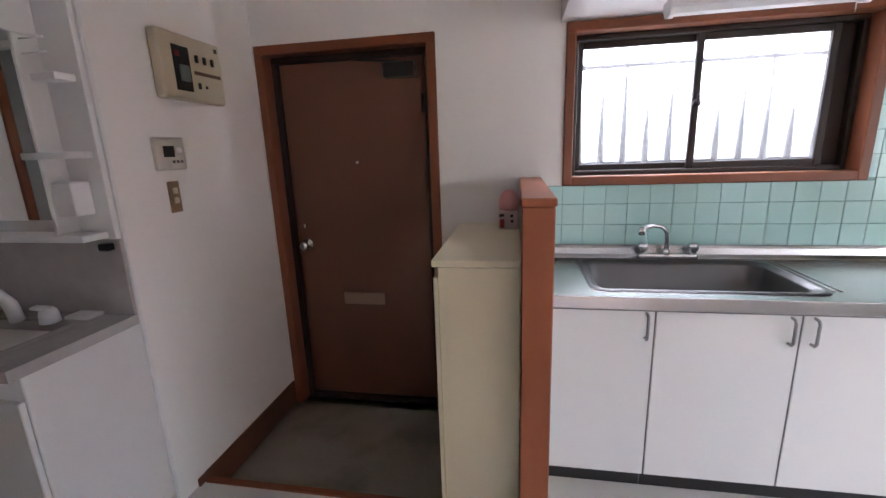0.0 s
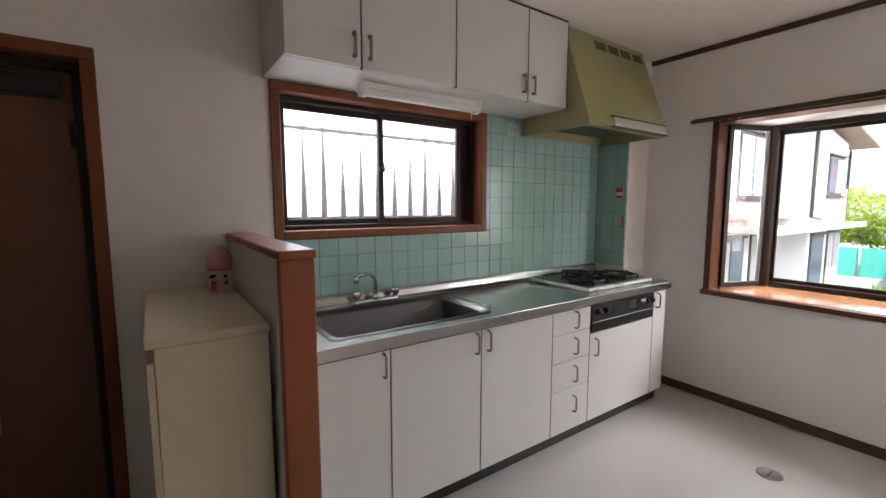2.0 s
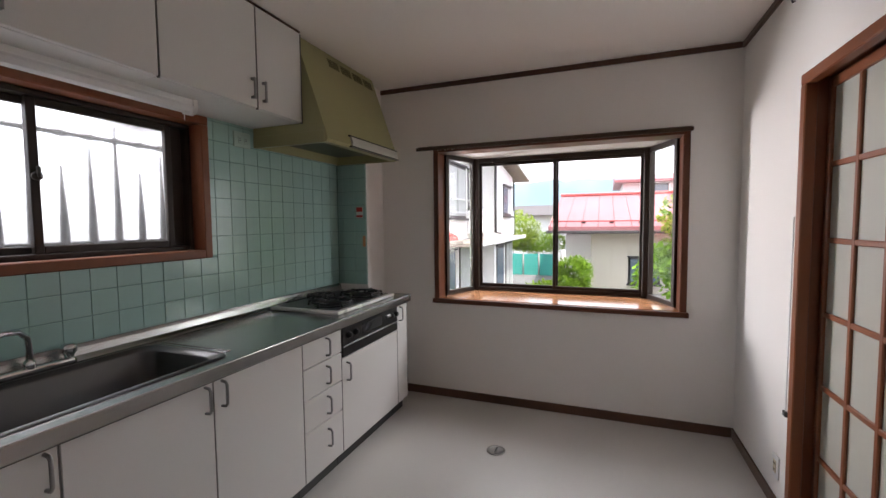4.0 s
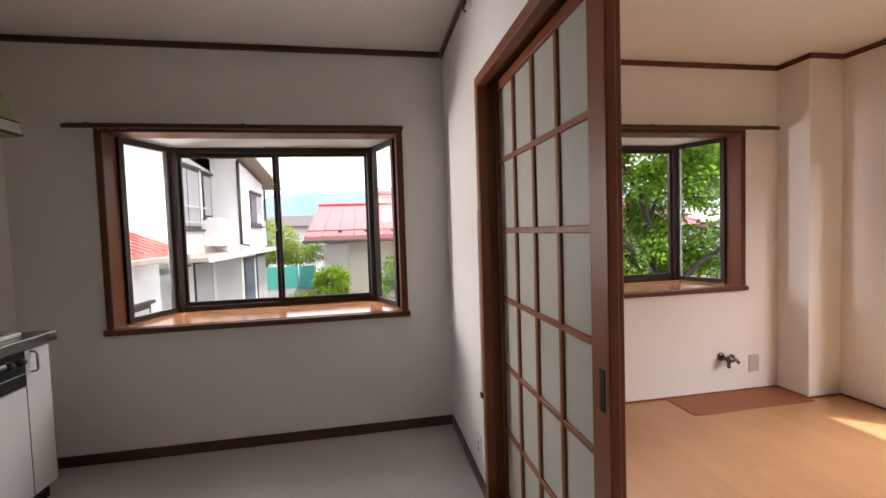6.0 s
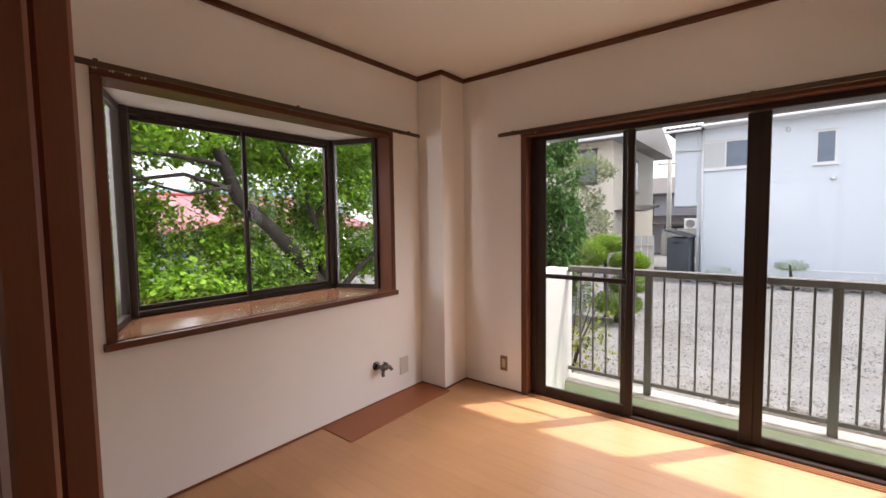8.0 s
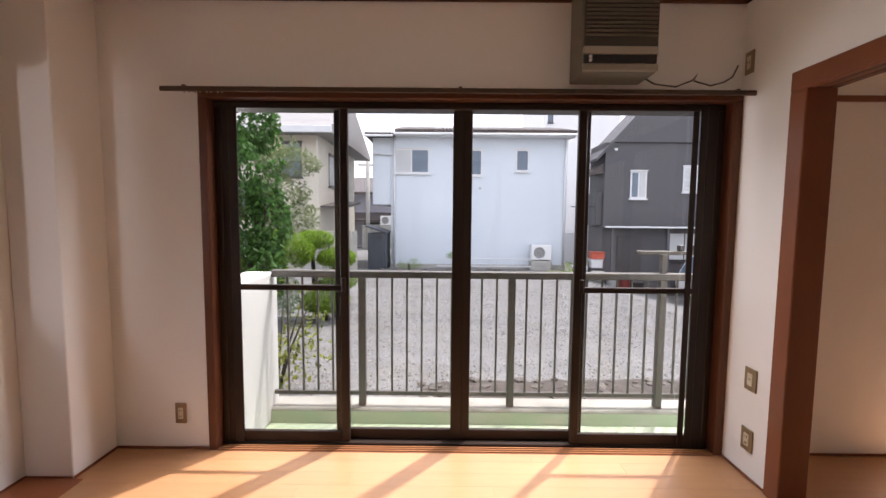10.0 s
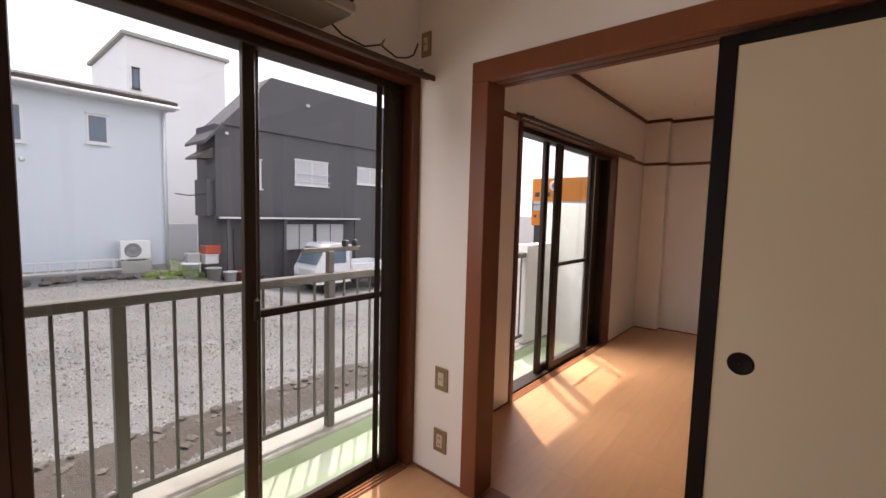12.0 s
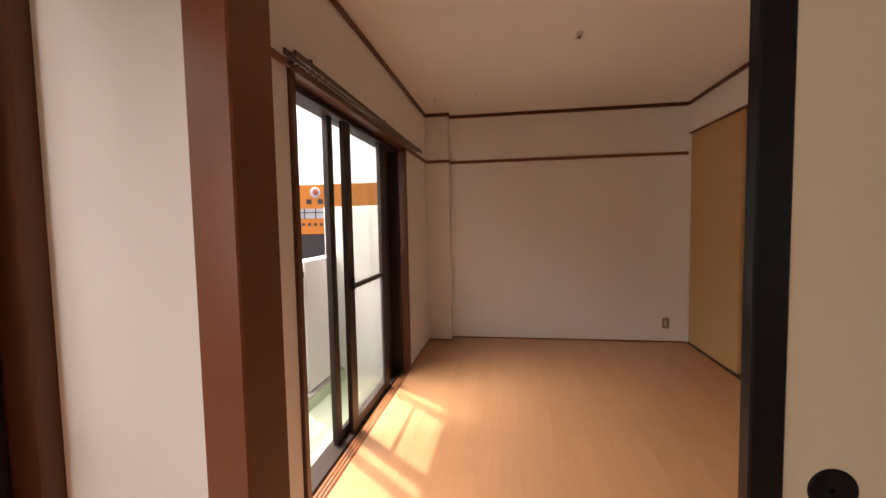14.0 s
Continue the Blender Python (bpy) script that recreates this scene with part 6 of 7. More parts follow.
house_window(h, "x", 6.3, 7.0, 2.6, 3.8, -16.0, 1, FRAMEDARK, [DARKGLASS])
house_window(h, "y", -19.2, -17.4, 2.4, 3.6, 5.75, -1, FRAMEDARK, [DARKGLASS, CURTAIN])
part("lean_roof", add_profile(bmesh.new(), [(-18.5, 1.75), (-16.2, 1.55), (-16.2, 1.62), (-18.5, 1.85)], "x", 4.75, 5.75), DARKTILE, h)
f = thing("board_fence", (4.6, -15.5, -0.8), "weathered grey board fence beside the garden", "fence")
for k in range(10):
    part("board", box(4.3 + 0.2 * k, 4.48 + 0.2 * k, -15.6, -15.57, -0.8, 0.75, 0.004), WEATHERED, f)
part("rail", box(4.3, 6.3, -15.57, -15.53, 0.4, 0.46, 0.003), WEATHERED, f)
p = thing("utility_pole", (6.0, -27.0, -0.9), "grey concrete utility pole behind the houses", "utility pole")
part("pole", tube([(6.0, -27.0, -0.9), (6.0, -27.0, 4.8)], 0.12, 10), WEATHERED, p)
part("crossarm", box(5.4, 6.6, -27.05, -26.95, 4.3, 4.4, 0.01), WEATHERED, p)
for dx in (-0.5, 0.5):
    part("insulator", lathe([(0.03, 0.0), (0.06, 0.05), (0.03, 0.12)], (6.0 + dx, -27.0, 4.4), "z", 8), GUTTER, p)
GREYLILAC = material("grey_lilac_wall", (0.30, 0.29, 0.32), 0.7, spread=0.08, scale=1, fine=14, stretch=(4, 4, 0.3))
h = thing("grey_back_house", (6.6, -31.0, -0.9), "low grey house with a dark tiled roof behind", "house")
part("wall", box(4.6, 9.5, -34.0, -29.0, -1.0, 2.75, 0.02), GREYLILAC, h)
part("roof", add_profile(bmesh.new(), [(-34.6, 2.7), (-28.4, 2.7), (-28.4, 2.82), (-31.5, 4.0), (-34.6, 2.82)], "x", 4.2, 10.0), DARKTILE, h)
part("lower_roof", add_profile(bmesh.new(), [(-29.0, 1.35), (-27.8, 0.95), (-27.8, 1.03), (-29.0, 1.5)], "x", 4.4, 9.6), DARKTILE, h)
house_window(h, "x", 5.3, 6.6, -0.2, 0.8, -29.0, 1, FRAMEDARK, [CURTAIN, DARKGLASS])
house_window(h, "x", 7.2, 8.4, 1.5, 2.4, -29.0, 1, FRAMEDARK, [DARKGLASS, CURTAIN])
part("block_wall", box(4.4, 6.4, -27.62, -27.18, -1.0, 0.68, 0.01), WEATHERED, h)
h = thing("garden_shed", (3.85, -17.6, -0.8), "dark slate-grey storage shed beside the pale house", "shed")
SLATE = material("slate_sheet", (0.06, 0.07, 0.085), 0.5, spread=0.2, scale=3, fine=30)
part("shed_wall", box(3.56, 4.25, -18.6, -17.3, -0.85, 0.62, 0.01), SLATE, h)
part("shed_roof", add_profile(bmesh.new(), [(3.50, 0.60), (4.32, 0.86), (4.32, 0.92), (3.50, 0.66)], "y", -18.7, -17.2), SLATE, h)
for k in range(4):
    part("sheet_rib", box(3.62 + 0.17 * k, 3.65 + 0.17 * k, -17.3, -17.285, -0.8, 0.58, 0), SLATE, h)
part("vent_slot", box(3.75, 4.05, -17.29, -17.28, 0.42, 0.48, 0.0), BLACK, h)
# orange shop across the street
h = thing("orange_shop", (-33.0, -16.0, -1.6), "bright orange two-storey shop with white window band", "shop")
OX = -30.0
part("wall", box(-38.0, OX, -19.0, -10.0, 0.55, 4.33, 0.03), ORANGE, h)
part("window_band", box(OX, OX + 0.06, -18.9, -10.6, 1.75, 2.50, 0.01), CURTAIN, h)
for k in range(10):
    part("mullion", box(OX + 0.06, OX + 0.09, -18.9 + 0.9 * k, -18.83 + 0.9 * k, 1.75, 2.50, 0), FRAMEDARK, h)
part("band_rail", box(OX + 0.06, OX + 0.10, -18.9, -10.6, 2.18, 2.24, 0), FRAMEDARK, h)
part("shopfront", box(-37.5, OX - 0.15, -18.8, -10.2, -1.9, 0.55, 0.01), FRAMEDARK, h)
for k in range(3):
    part("sign_bar", box(OX, OX + 0.05, -18.72 + 0.92 * k, -18.32 + 0.92 * k, 2.86, 3.22, 0.01), FRAMEDARK, h)
for k in range(9):
    part("sign_bar", box(OX, OX + 0.05, -18.75 + 0.5 * k, -18.53 + 0.5 * k, 1.20, 1.40, 0.01), FRAMEDARK, h)
part("sign_disc", lathe([(0.42, 0.0), (0.42, 0.08), (0.004, 0.08)], (OX, -17.06, 3.72), "x", 24), FRAMEWHITE, h)
part("sign_mark", lathe([(0.24, 0.08), (0.24, 0.10), (0.004, 0.10)], (OX, -17.0, 3.74), "x", 20), REDROOF, h)
p = thing("street_sign_pole", (-16.5, -14.5, -1.6), "slim street pole with white sign boards", "street sign")
part("pole", tube([(-17.8, -14.0, -1.7), (-17.8, -14.0, 3.4)], 0.06, 8), GUTTER, p)
for zz in (2.15, 1.5):
    part("board", box(-18.15, -17.5, -13.94, -13.90, zz, zz + 0.45, 0.01), FRAMEWHITE, p)

# white house with a low red lean-to, seen from the kitchen
h = thing("white_house", (12.0, 6.0, -0.8), "white rendered two-storey house with a low red lean-to roof", "house")
WY = 3.4
part("wall", box(7.2, 13.4, WY, 11.0, -0.9, 3.05, 0.02), OFFWHITE, h)
part("front_wing", add_profile(bmesh.new(), [(11.05, -0.9), (11.05, 3.05), (13.4, 2.72), (13.4, -0.9)], "y", WY - 0.55, WY), OFFWHITE, h)
eave = material("brown_eave", (0.30, 0.25, 0.21), 0.6, spread=0.1)
part("upper_wall", add_profile(bmesh.new(), [(7.2, 3.05), (7.2, 3.60), (13.4, 2.72), (13.4, 2.6)], "y", WY, 11.0), OFFWHITE, h)
part("roof", add_profile(bmesh.new(), [(6.8, 3.80), (6.8, 3.92), (14.35, 2.80), (14.35, 2.66)], "y", WY - 0.9, 11.4), eave, h)
part("verge_board", add_profile(bmesh.new(), [(6.8, 3.78), (6.8, 3.97), (14.38, 2.85), (14.38, 2.66)], "y", WY - 0.94, WY - 0.9), GUTTER, h)
house_window(h, "x", 9.05, 10.30, 1.45, 2.68, WY, -1, FRAMEDARK, [CURTAIN, CURTAIN], True)
house_window(h, "x", 10.50, 11.0, 1.70, 2.66, WY, -1, FRAMEDARK, [CURTAIN])
house_window(h, "x", 12.05, 13.12, 1.54, 2.38, WY - 0.55, -1, FRAMEDARK, [DARKGLASS, CURTAIN])
house_window(h, "x", 8.3, 9.5, -0.5, 0.72, WY, -1, FRAMEDARK, [CURTAIN, DARKGLASS])
house_window(h, "x", 9.8, 10.8, -0.85, 0.80, WY, -1, FRAMEDARK, [CURTAIN])
house_window(h, "x", 11.25, 12.1, -0.5, 0.72, WY - 0.55, -1, FRAMEDARK, [DARKGLASS])
house_window(h, "x", 12.35, 13.25, -0.8, 0.78, WY - 0.55, -1, FRAMEDARK, [CURTAIN, CURTAIN])
house_window(h, "y", 4.3, 5.6, 1.5, 2.8, 7.2, -1, FRAMEDARK, [CURTAIN, CURTAIN], True)
part("awning_strip", box(8.2, 13.9, WY - 0.85, WY, 0.86, 0.94, 0.01), eave, h)
part("awning_edge", box(8.2, 13.92, WY - 0.88, WY - 0.85, 0.85, 0.96, 0.004), GUTTER, h)
part("window_box", box(10.45, 11.02, WY - 0.32, WY, 1.08, 1.70, 0.01), OFFWHITE, h)
part("downpipe", tube([(11.0, WY - 0.60, 3.0), (11.0, WY - 0.60, 1.1), (11.6, WY - 0.60, 1.05)], 0.035, 8), FRAMEDARK, h)
for x in (13.55, 13.95):
    part("balcony_post", box(x, x + 0.05, WY - 0.5, WY - 0.45, 0.94, 2.62, 0.004), FRAMEDARK, h)
part("balcony_rail", box(13.42, 14.0, WY - 0.5, WY - 0.46, 1.74, 1.80, 0.004), FRAMEDARK, h)
part("balcony_panel", box(13.42, 14.0, WY - 0.49, WY - 0.47, 0.96, 1.72, 0.004), GUTTER, h)
lean = part("lean_to_roof", add_profile(bmesh.new(), [(WY - 0.85, 1.04), (WY - 0.85, 1.10), (WY, 1.44), (WY, 1.36)], "x", 5.3, 7.25), REDROOF, h, "bright red metal lean-to roof")
for k in range(10):
    part("roof_seam", add_tube(bmesh.new(), [(5.35 + 0.2 * k, WY - 0.86, 1.115), (5.35 + 0.2 * k, WY, 1.455)], 0.02, 6), REDROOF, lean)
part("lean_to_wall", box(5.5, 7.19, WY - 0.55, WY + 3.0, -0.9, 1.12, 0.01), OFFWHITE, h)
part("lean_to_gutter", box(5.25, 7.28, WY - 0.93, WY - 0.85, 0.97, 1.04, 0.01), eave, h)
house_window(h, "x", 6.0, 6.85, -0.4, 0.42, WY - 0.55, -1, FRAMEDARK, [CURTAIN])

# red-roofed house to the east
h = thing("red_roof_house", (17.0, -4.0, -0.8), "low house with faded red metal roof and beige wall", "house")
part("wall", box(13.9, 22.0, -11.0, 0.55, -0.9, 1.10, 0.02), BEIGE, h)
roof = part("roof", add_profile(bmesh.new(), [(13.3, 1.06), (13.3, 1.20), (17.6, 2.36), (22.6, 1.20), (22.6, 1.06)], "y", -11.6, 1.75), PINKROOF, h)
for k in range(30):
    y = -11.4 + 13.1 * k / 29
    part("roof_seam", add_tube(bmesh.new(), [(13.3, y, 1.205), (17.6, y, 2.365)], 0.016, 6), PINKROOF, roof)
for k in range(16):
    y = -11.0 + 0.78 * k
    part("snow_guard", box(13.62, 13.72, y, y + 0.12, 1.28, 1.37, 0.01), FRAMEDARK, roof)
part("gutter", box(13.2, 13.32, -11.7, 1.8, 1.00, 1.09, 0.01), FRAMEDARK, h)
part("ridge_cap", box(17.45, 17.75, -11.6, 1.78, 2.34, 2.43, 0.02), REDROOF, h)
part("guard_rail", add_tube(bmesh.new(), [(13.62, -11.5, 1.36), (13.62, 1.7, 1.36)], 0.022, 6), REDROOF, h)
part("annex", box(14.6, 16.0, 0.55, 1.35, -0.9, 0.95, 0.01), OFFWHITE, h)
for k in range(36):
    part("siding_batten", box(13.88, 13.9, -10.8 + 0.32 * k, -10.75 + 0.32 * k, -0.8, 1.0, 0), BEIGE, h)
house_window(h, "y", -1.35, -0.5, -0.5, 0.28, 13.9, -1, FRAMEDARK, [DARKGLASS])
house_window(h, "y", -5.6, -4.2, -0.3, 0.6, 13.9, -1, FRAMEDARK, [DARKGLASS, CURTAIN])
h = thing("distant_house", (24.0, 2.0, -0.8), "small far white house with a dark roof", "house")
part("wall", box(22.5, 27.0, 2.2, 4.6, -0.9, 1.7, 0.02), OFFWHITE, h)
part("roof", add_profile(bmesh.new(), [(22.0, 1.7), (24.7, 2.3), (27.5, 1.7)], "y", 1.8, 5.0), DARKTILE, h)
h = thing("distant_house", (24.0, -1.5, -0.8), "far house with pink upper storey and grey roof", "house")
part("wall", box(24.0, 29.0, -5.0, -0.7, -0.9, 3.35, 0.02), OFFWHITE, h)
part("roof", add_profile(bmesh.new(), [(23.4, 3.3), (23.4, 3.42), (26.5, 3.95), (29.6, 3.42), (29.6, 3.3)], "y", -5.4, -0.3), PINKROOF, h)
house_window(h, "y", -2.8, -1.8, 2.5, 3.2, 24.0, -1, FRAMEDARK, [DARKGLASS])
g = thing("green_net_fence", (11.5, 2.0, -0.8), "turquoise net fence on thin posts", "fence")
NET = material("turquoise_net", (0.05, 0.36, 0.30), 0.7, spread=0.2, scale=6, fine=60)
part("net", box(17.4, 17.43, 1.95, 3.9, -0.8, 0.08, 0), NET, g)
for k in range(4):
    part("post", tube([(17.38, 1.98 + 0.62 * k, -0.8), (17.38, 1.98 + 0.62 * k, 0.16)], 0.03, 6), WEATHERED, g)

# far hills
# Distance haze is put into the hills' blue-green colour.
HILL = material("haze_tinted_hill", (0.13, 0.21, 0.25), 1.0, spread=0.18, scale=0.02, fine=0.15, second=(0.19, 0.26, 0.29), amount=0.6)
bm = bmesh.new()
prev = None
for k in range(80):
    y = -700 + 1400 * k / 79
    top = 82 + 20 * noise.noise((y * 0.004, 1.3, 0)) + 10 * noise.noise((y * 0.02, 4.1, 0)) + 3 * noise.noise((y * 0.07, 7.0, 0))
    col = [bm.verts.new((850, y, -5)), bm.verts.new((900 + 40 * noise.noise((y * 0.01, 9, 0)), y, top * 0.55)), bm.verts.new((960, y, top))]
    if prev:
        for i in range(2):
            bm.faces.new((prev[i], prev[i + 1], col[i + 1], col[i])).smooth = True
    prev = col
setting("backdrop_hills", bm, HILL, "hazy blue-green wooded hills far off", "hills")

# ---- plants ----
def leaf_material(name, colour, spread=0.35):
    m = bpy.data.materials.new(name)
    m.use_nodes = True
    n, l = m.node_tree.nodes, m.node_tree.links
    b = n["Principled BSDF"]
    b.inputs["Roughness"].default_value, b.inputs["Specular IOR Level"].default_value = 0.55, 0.2
    geo, ramp = n.new("ShaderNodeNewGeometry"), n.new("ShaderNodeMix")
    ramp.data_type = "RGBA"
    ramp.inputs[6].default_value = (*[c * (1 - spread) for c in colour], 1)
    ramp.inputs[7].default_value = (colour[0] * (1 + spread * 1.3), colour[1] * (1 + spread), colour[2] * (1 + spread * 0.6), 1)
    l.new(geo.outputs["Random Per Island"], ramp.inputs[0])
    l.new(ramp.outputs[2], b.inputs["Base Color"])
    tr, mix = n.new("ShaderNodeBsdfTranslucent"), n.new("ShaderNodeMixShader")
    l.new(ramp.outputs[2], tr.inputs[0])
    mix.inputs[0].default_value = 0.45
    l.new(b.outputs[0], mix.inputs[1])
    l.new(tr.outputs[0], mix.inputs[2])
    l.new(mix.outputs[0], n["Material Output"].inputs[0])
    return m


BARK = material("bark", (0.034, 0.026, 0.020), 0.9, spread=0.35, scale=8, fine=40, stretch=(3, 3, 0.6), bump=0.6, depth=0.02)


def leaf_cloud(clumps, count, size, rg, aspect=0.55, droop=0.3):
    """Many small folded leaves scattered through uneven clumps: (centre, radii)."""
    verts, faces = [], []
    weights = [r[0] * r[1] * r[2] for _, r in clumps]
    for k in range(count):
        c, r = rg.choices(clumps, weights)[0]
        while True:
            d = Vector((rg.uniform(-1, 1), rg.uniform(-1, 1), rg.uniform(-1, 1)))
            if 0.15 < d.length < 1:
                break
        d *= d.length ** -0.45
        p = Vector((c[0] + d.x * r[0], c[1] + d.y * r[1], c[2] + d.z * r[2]))
        if noise.noise(p * 1.7) < -0.22:
            continue
        u = Vector((rg.uniform(-1, 1), rg.uniform(-1, 1), rg.uniform(-0.8, 0.4) - droop)).normalized()
        v = u.cross(Vector((rg.uniform(-0.5, 0.5), rg.uniform(-0.5, 0.5), 1))).normalized()
        w = u.cross(v)
        L = size * rg.uniform(0.6, 1.3)
        i = len(verts)
        verts += [p, p + u * L * 0.5 + v * L * aspect * 0.5 + w * L * 0.08, p + u * L, p + u * L * 0.5 - v * L * aspect * 0.5 + w * L * 0.08]
        faces.append((i, i + 1, i + 2, i + 3))
    me = bpy.data.meshes.new("crown")
    me.from_pydata([tuple(q) for q in verts], [], faces)
    return me


def crown(parent, me, mat, name="crown"):
    me.materials.append(mat)
    ob = new(name, me)
    ob.parent = parent
    ob.location = -ORIGIN[parent]
    return ob


rg = random.Random(11)
MAPLE = leaf_material("maple_leaf", (0.17, 0.34, 0.03), 0.5)
DARKLEAF = leaf_material("camellia_leaf", (0.055, 0.14, 0.035), 0.45)
SHRUB = leaf_material("bright_shrub_leaf", (0.16, 0.29, 0.02), 0.35)
PINE = leaf_material("pine_leaf", (0.17, 0.22, 0.11), 0.35)

t = thing("garden_tree", (6.7, -4.6, -0.8), "leafy green maple with dark leaning trunk by the bay window", "tree")
part("trunk", add_tube(bmesh.new(), [(6.35, -5.1, -0.8), (6.3, -4.65, 0.0), (6.3, -4.25, 0.38), (6.3, -3.88, 0.82), (6.3, -3.52, 1.22), (6.3, -3.10, 1.60), (6.3, -2.93, 2.05), (6.3, -2.74, 2.50), (6.35, -2.5, 3.3), (6.4, -2.4, 4.2)], [0.14, 0.115, 0.10, 0.095, 0.088, 0.08, 0.072, 0.062, 0.04, 0.02], 10), BARK, t)
for pts, r0 in (([(6.3, -3.05, 1.68), (6.2, -2.75, 1.76), (6.15, -2.45, 1.83), (6.1, -1.9, 1.72), (6.0, -1.3, 1.55)], 0.035), ([(6.3, -2.95, 1.98), (6.2, -2.65, 2.0), (6.15, -2.34, 2.02), (6.1, -1.87, 2.0), (6.0, -1.3, 1.9)], 0.035),
                ([(6.25, -3.02, 1.75), (6.15, -2.5, 1.62), (6.05, -2.1, 1.70), (6.0, -1.6, 1.98)], 0.022), ([(6.4, -4.35, 0.4), (6.4, -4.3, 1.1), (6.4, -4.1, 1.75), (6.4, -3.72, 2.3), (6.4, -3.4, 3.1)], 0.055),
                ([(6.3, -4.5, 0.2), (6.2, -4.95, 0.65), (6.2, -5.5, 0.95)], 0.06), ([(6.4, -4.2, 1.2), (6.5, -4.5, 1.7), (6.6, -4.8, 2.4)], 0.03), ([(6.3, -2.8, 2.4), (6.6, -3.3, 3.1), (6.9, -4.0, 3.6)], 0.045)):
    part("limb", add_tube(bmesh.new(), pts, [r0 * (1 - 0.7 * i / (len(pts) - 1)) for i in range(len(pts))], 8), BARK, t)
clumps = [((6.8, -2.0, 2.9), (1.3, 1.2, 0.7)), ((6.9, -4.2, 2.9), (1.3, 1.4, 0.9)), ((6.9, -1.6, 0.75), (1.0, 1.1, 0.62)), ((7.0, -2.9, 0.6), (1.0, 1.1, 0.7)), ((7.2, -4.1, 0.8), (1.1, 1.1, 0.8)), ((6.9, -5.5, 1.6), (1.1, 1.1, 1.2)), ((6.3, -1.2, 1.45), (0.6, 0.8, 0.4)), ((6.9, -3.6, 1.75), (0.8, 0.8, 0.5)), ((6.8, -5.4, 0.1), (1.0, 1.0, 0.7)), ((6.2, -2.2, 0.25), (0.8, 1.1, 0.55)), ((6.9, -6.4, 2.6), (1.1, 1.0, 0.9)), ((6.1, -2.1, 2.25), (0.6, 0.8, 0.22)), ((6.6, -0.9, 0.6), (0.8, 0.7, 0.6)), ((6.9, -1.7, 1.55), (0.6, 0.9, 0.45)), ((7.0, -2.8, 1.35), (0.6, 0.7, 0.35)), ((6.7, -4.7, 1.7), (0.7, 0.8, 0.6)), ((6.7, -1.9, 2.2), (0.7, 1.0, 0.3)), ((6.9, -3.4, 2.4), (0.8, 0.8, 0.4))]
crown(t, leaf_cloud(clumps, 125000, 0.075, rg, 0.75), MAPLE)

t = thing("garden_shrub", (4.05, -7.4, -0.8), "tall dark glossy-leaved evergreen beside the balcony", "shrub")
part("trunk", add_tube(bmesh.new(), [(4.05, -7.4, -0.8), (4.0, -7.35, 0.4), (4.1, -7.3, 1.6)], [0.08, 0.06, 0.03], 8), BARK, t)
for dx, dy in ((0.5, 0.1), (-0.3, 0.2), (0.2, -0.4)):
    part("limb", add_tube(bmesh.new(), [(4.02, -7.35, 0.2), (4.08 + dx * 0.6, -7.35 + dy, 1.0), (4.1 + dx, -7.35 + dy, 1.8)], [0.04, 0.03, 0.012], 6), BARK, t)
crown(t, leaf_cloud([((4.2, -7.2, 1.9), (0.6, 0.6, 0.7)), ((4.05, -7.3, 1.2), (0.5, 0.5, 0.6)), ((4.4, -7.4, 2.6), (0.65, 0.6, 0.7)), ((4.0, -7.1, 0.65), (0.45, 0.45, 0.4)), ((4.6, -7.3, 1.5), (0.5, 0.5, 0.6))], 12000, 0.105, rg, 0.5, 0.6), DARKLEAF)
t = thing("garden_shrub", (3.3, -5.9, -0.8), "sparse low shrub with a few yellowed leaves by the pillar", "shrub")
for k in range(9):
    a = rg.uniform(0, 6.28)
    part("stem", add_tube(bmesh.new(), [(3.2, -5.8, -0.8), (3.2 + 0.2 * math.cos(a), -5.8 + 0.2 * math.sin(a), -0.2), (3.2 + 0.45 * math.cos(a), -5.8 + 0.4 * math.sin(a), 0.35)], [0.018, 0.012, 0.004], 5), BARK, t)
crown(t, leaf_cloud([((3.2, -5.8, 0.1), (0.55, 0.5, 0.5)), ((3.1, -6.0, -0.35), (0.5, 0.4, 0.35))], 900, 0.08, rg, 0.5), leaf_material("mixed_leaf", (0.16, 0.20, 0.04), 0.6))


def mound(place, radii, count, mat, label, size=0.05):
    t = thing("clipped_shrub", (place[0], place[1], ground_height(place[0], place[1])), label, "shrub", "clipped garden shrubs")
    z0 = ground_height(place[0], place[1])
    part("stem", add_tube(bmesh.new(), [(place[0], place[1], z0), (place[0] + 0.05, place[1], place[2])], [0.06, 0.03], 6), BARK, t)
    crown(t, leaf_cloud([(place, radii), ((place[0] + radii[0] * 0.4, place[1], place[2] - radii[2] * 0.3), (radii[0] * 0.7, radii[1] * 0.8, radii[2] * 0.6))], count, size, rg, 0.4, -0.3), mat)


mound((4.65, -9.2, 0.58), (0.85, 0.80, 0.42), 30000, SHRUB, "bright green clipped dome shrub in the garden", 0.06)
mound((3.95, -9.7, 0.78), (0.40, 0.38, 0.2), 6000, SHRUB, "small round clipped shrub tier in the garden")
mound((3.62, -9.3, -0.38), (0.48, 0.45, 0.26), 7000, SHRUB, "low green clipped shrub at the gravel edge")
mound((3.48, -9.6, 0.42), (0.38, 0.40, 0.22), 9000, SHRUB, "bright green clipped shrub by the gravel")
mound((3.42, -9.5, 0.02), (0.42, 0.40, 0.22), 8000, SHRUB, "green clipped shrub at the gravel edge")
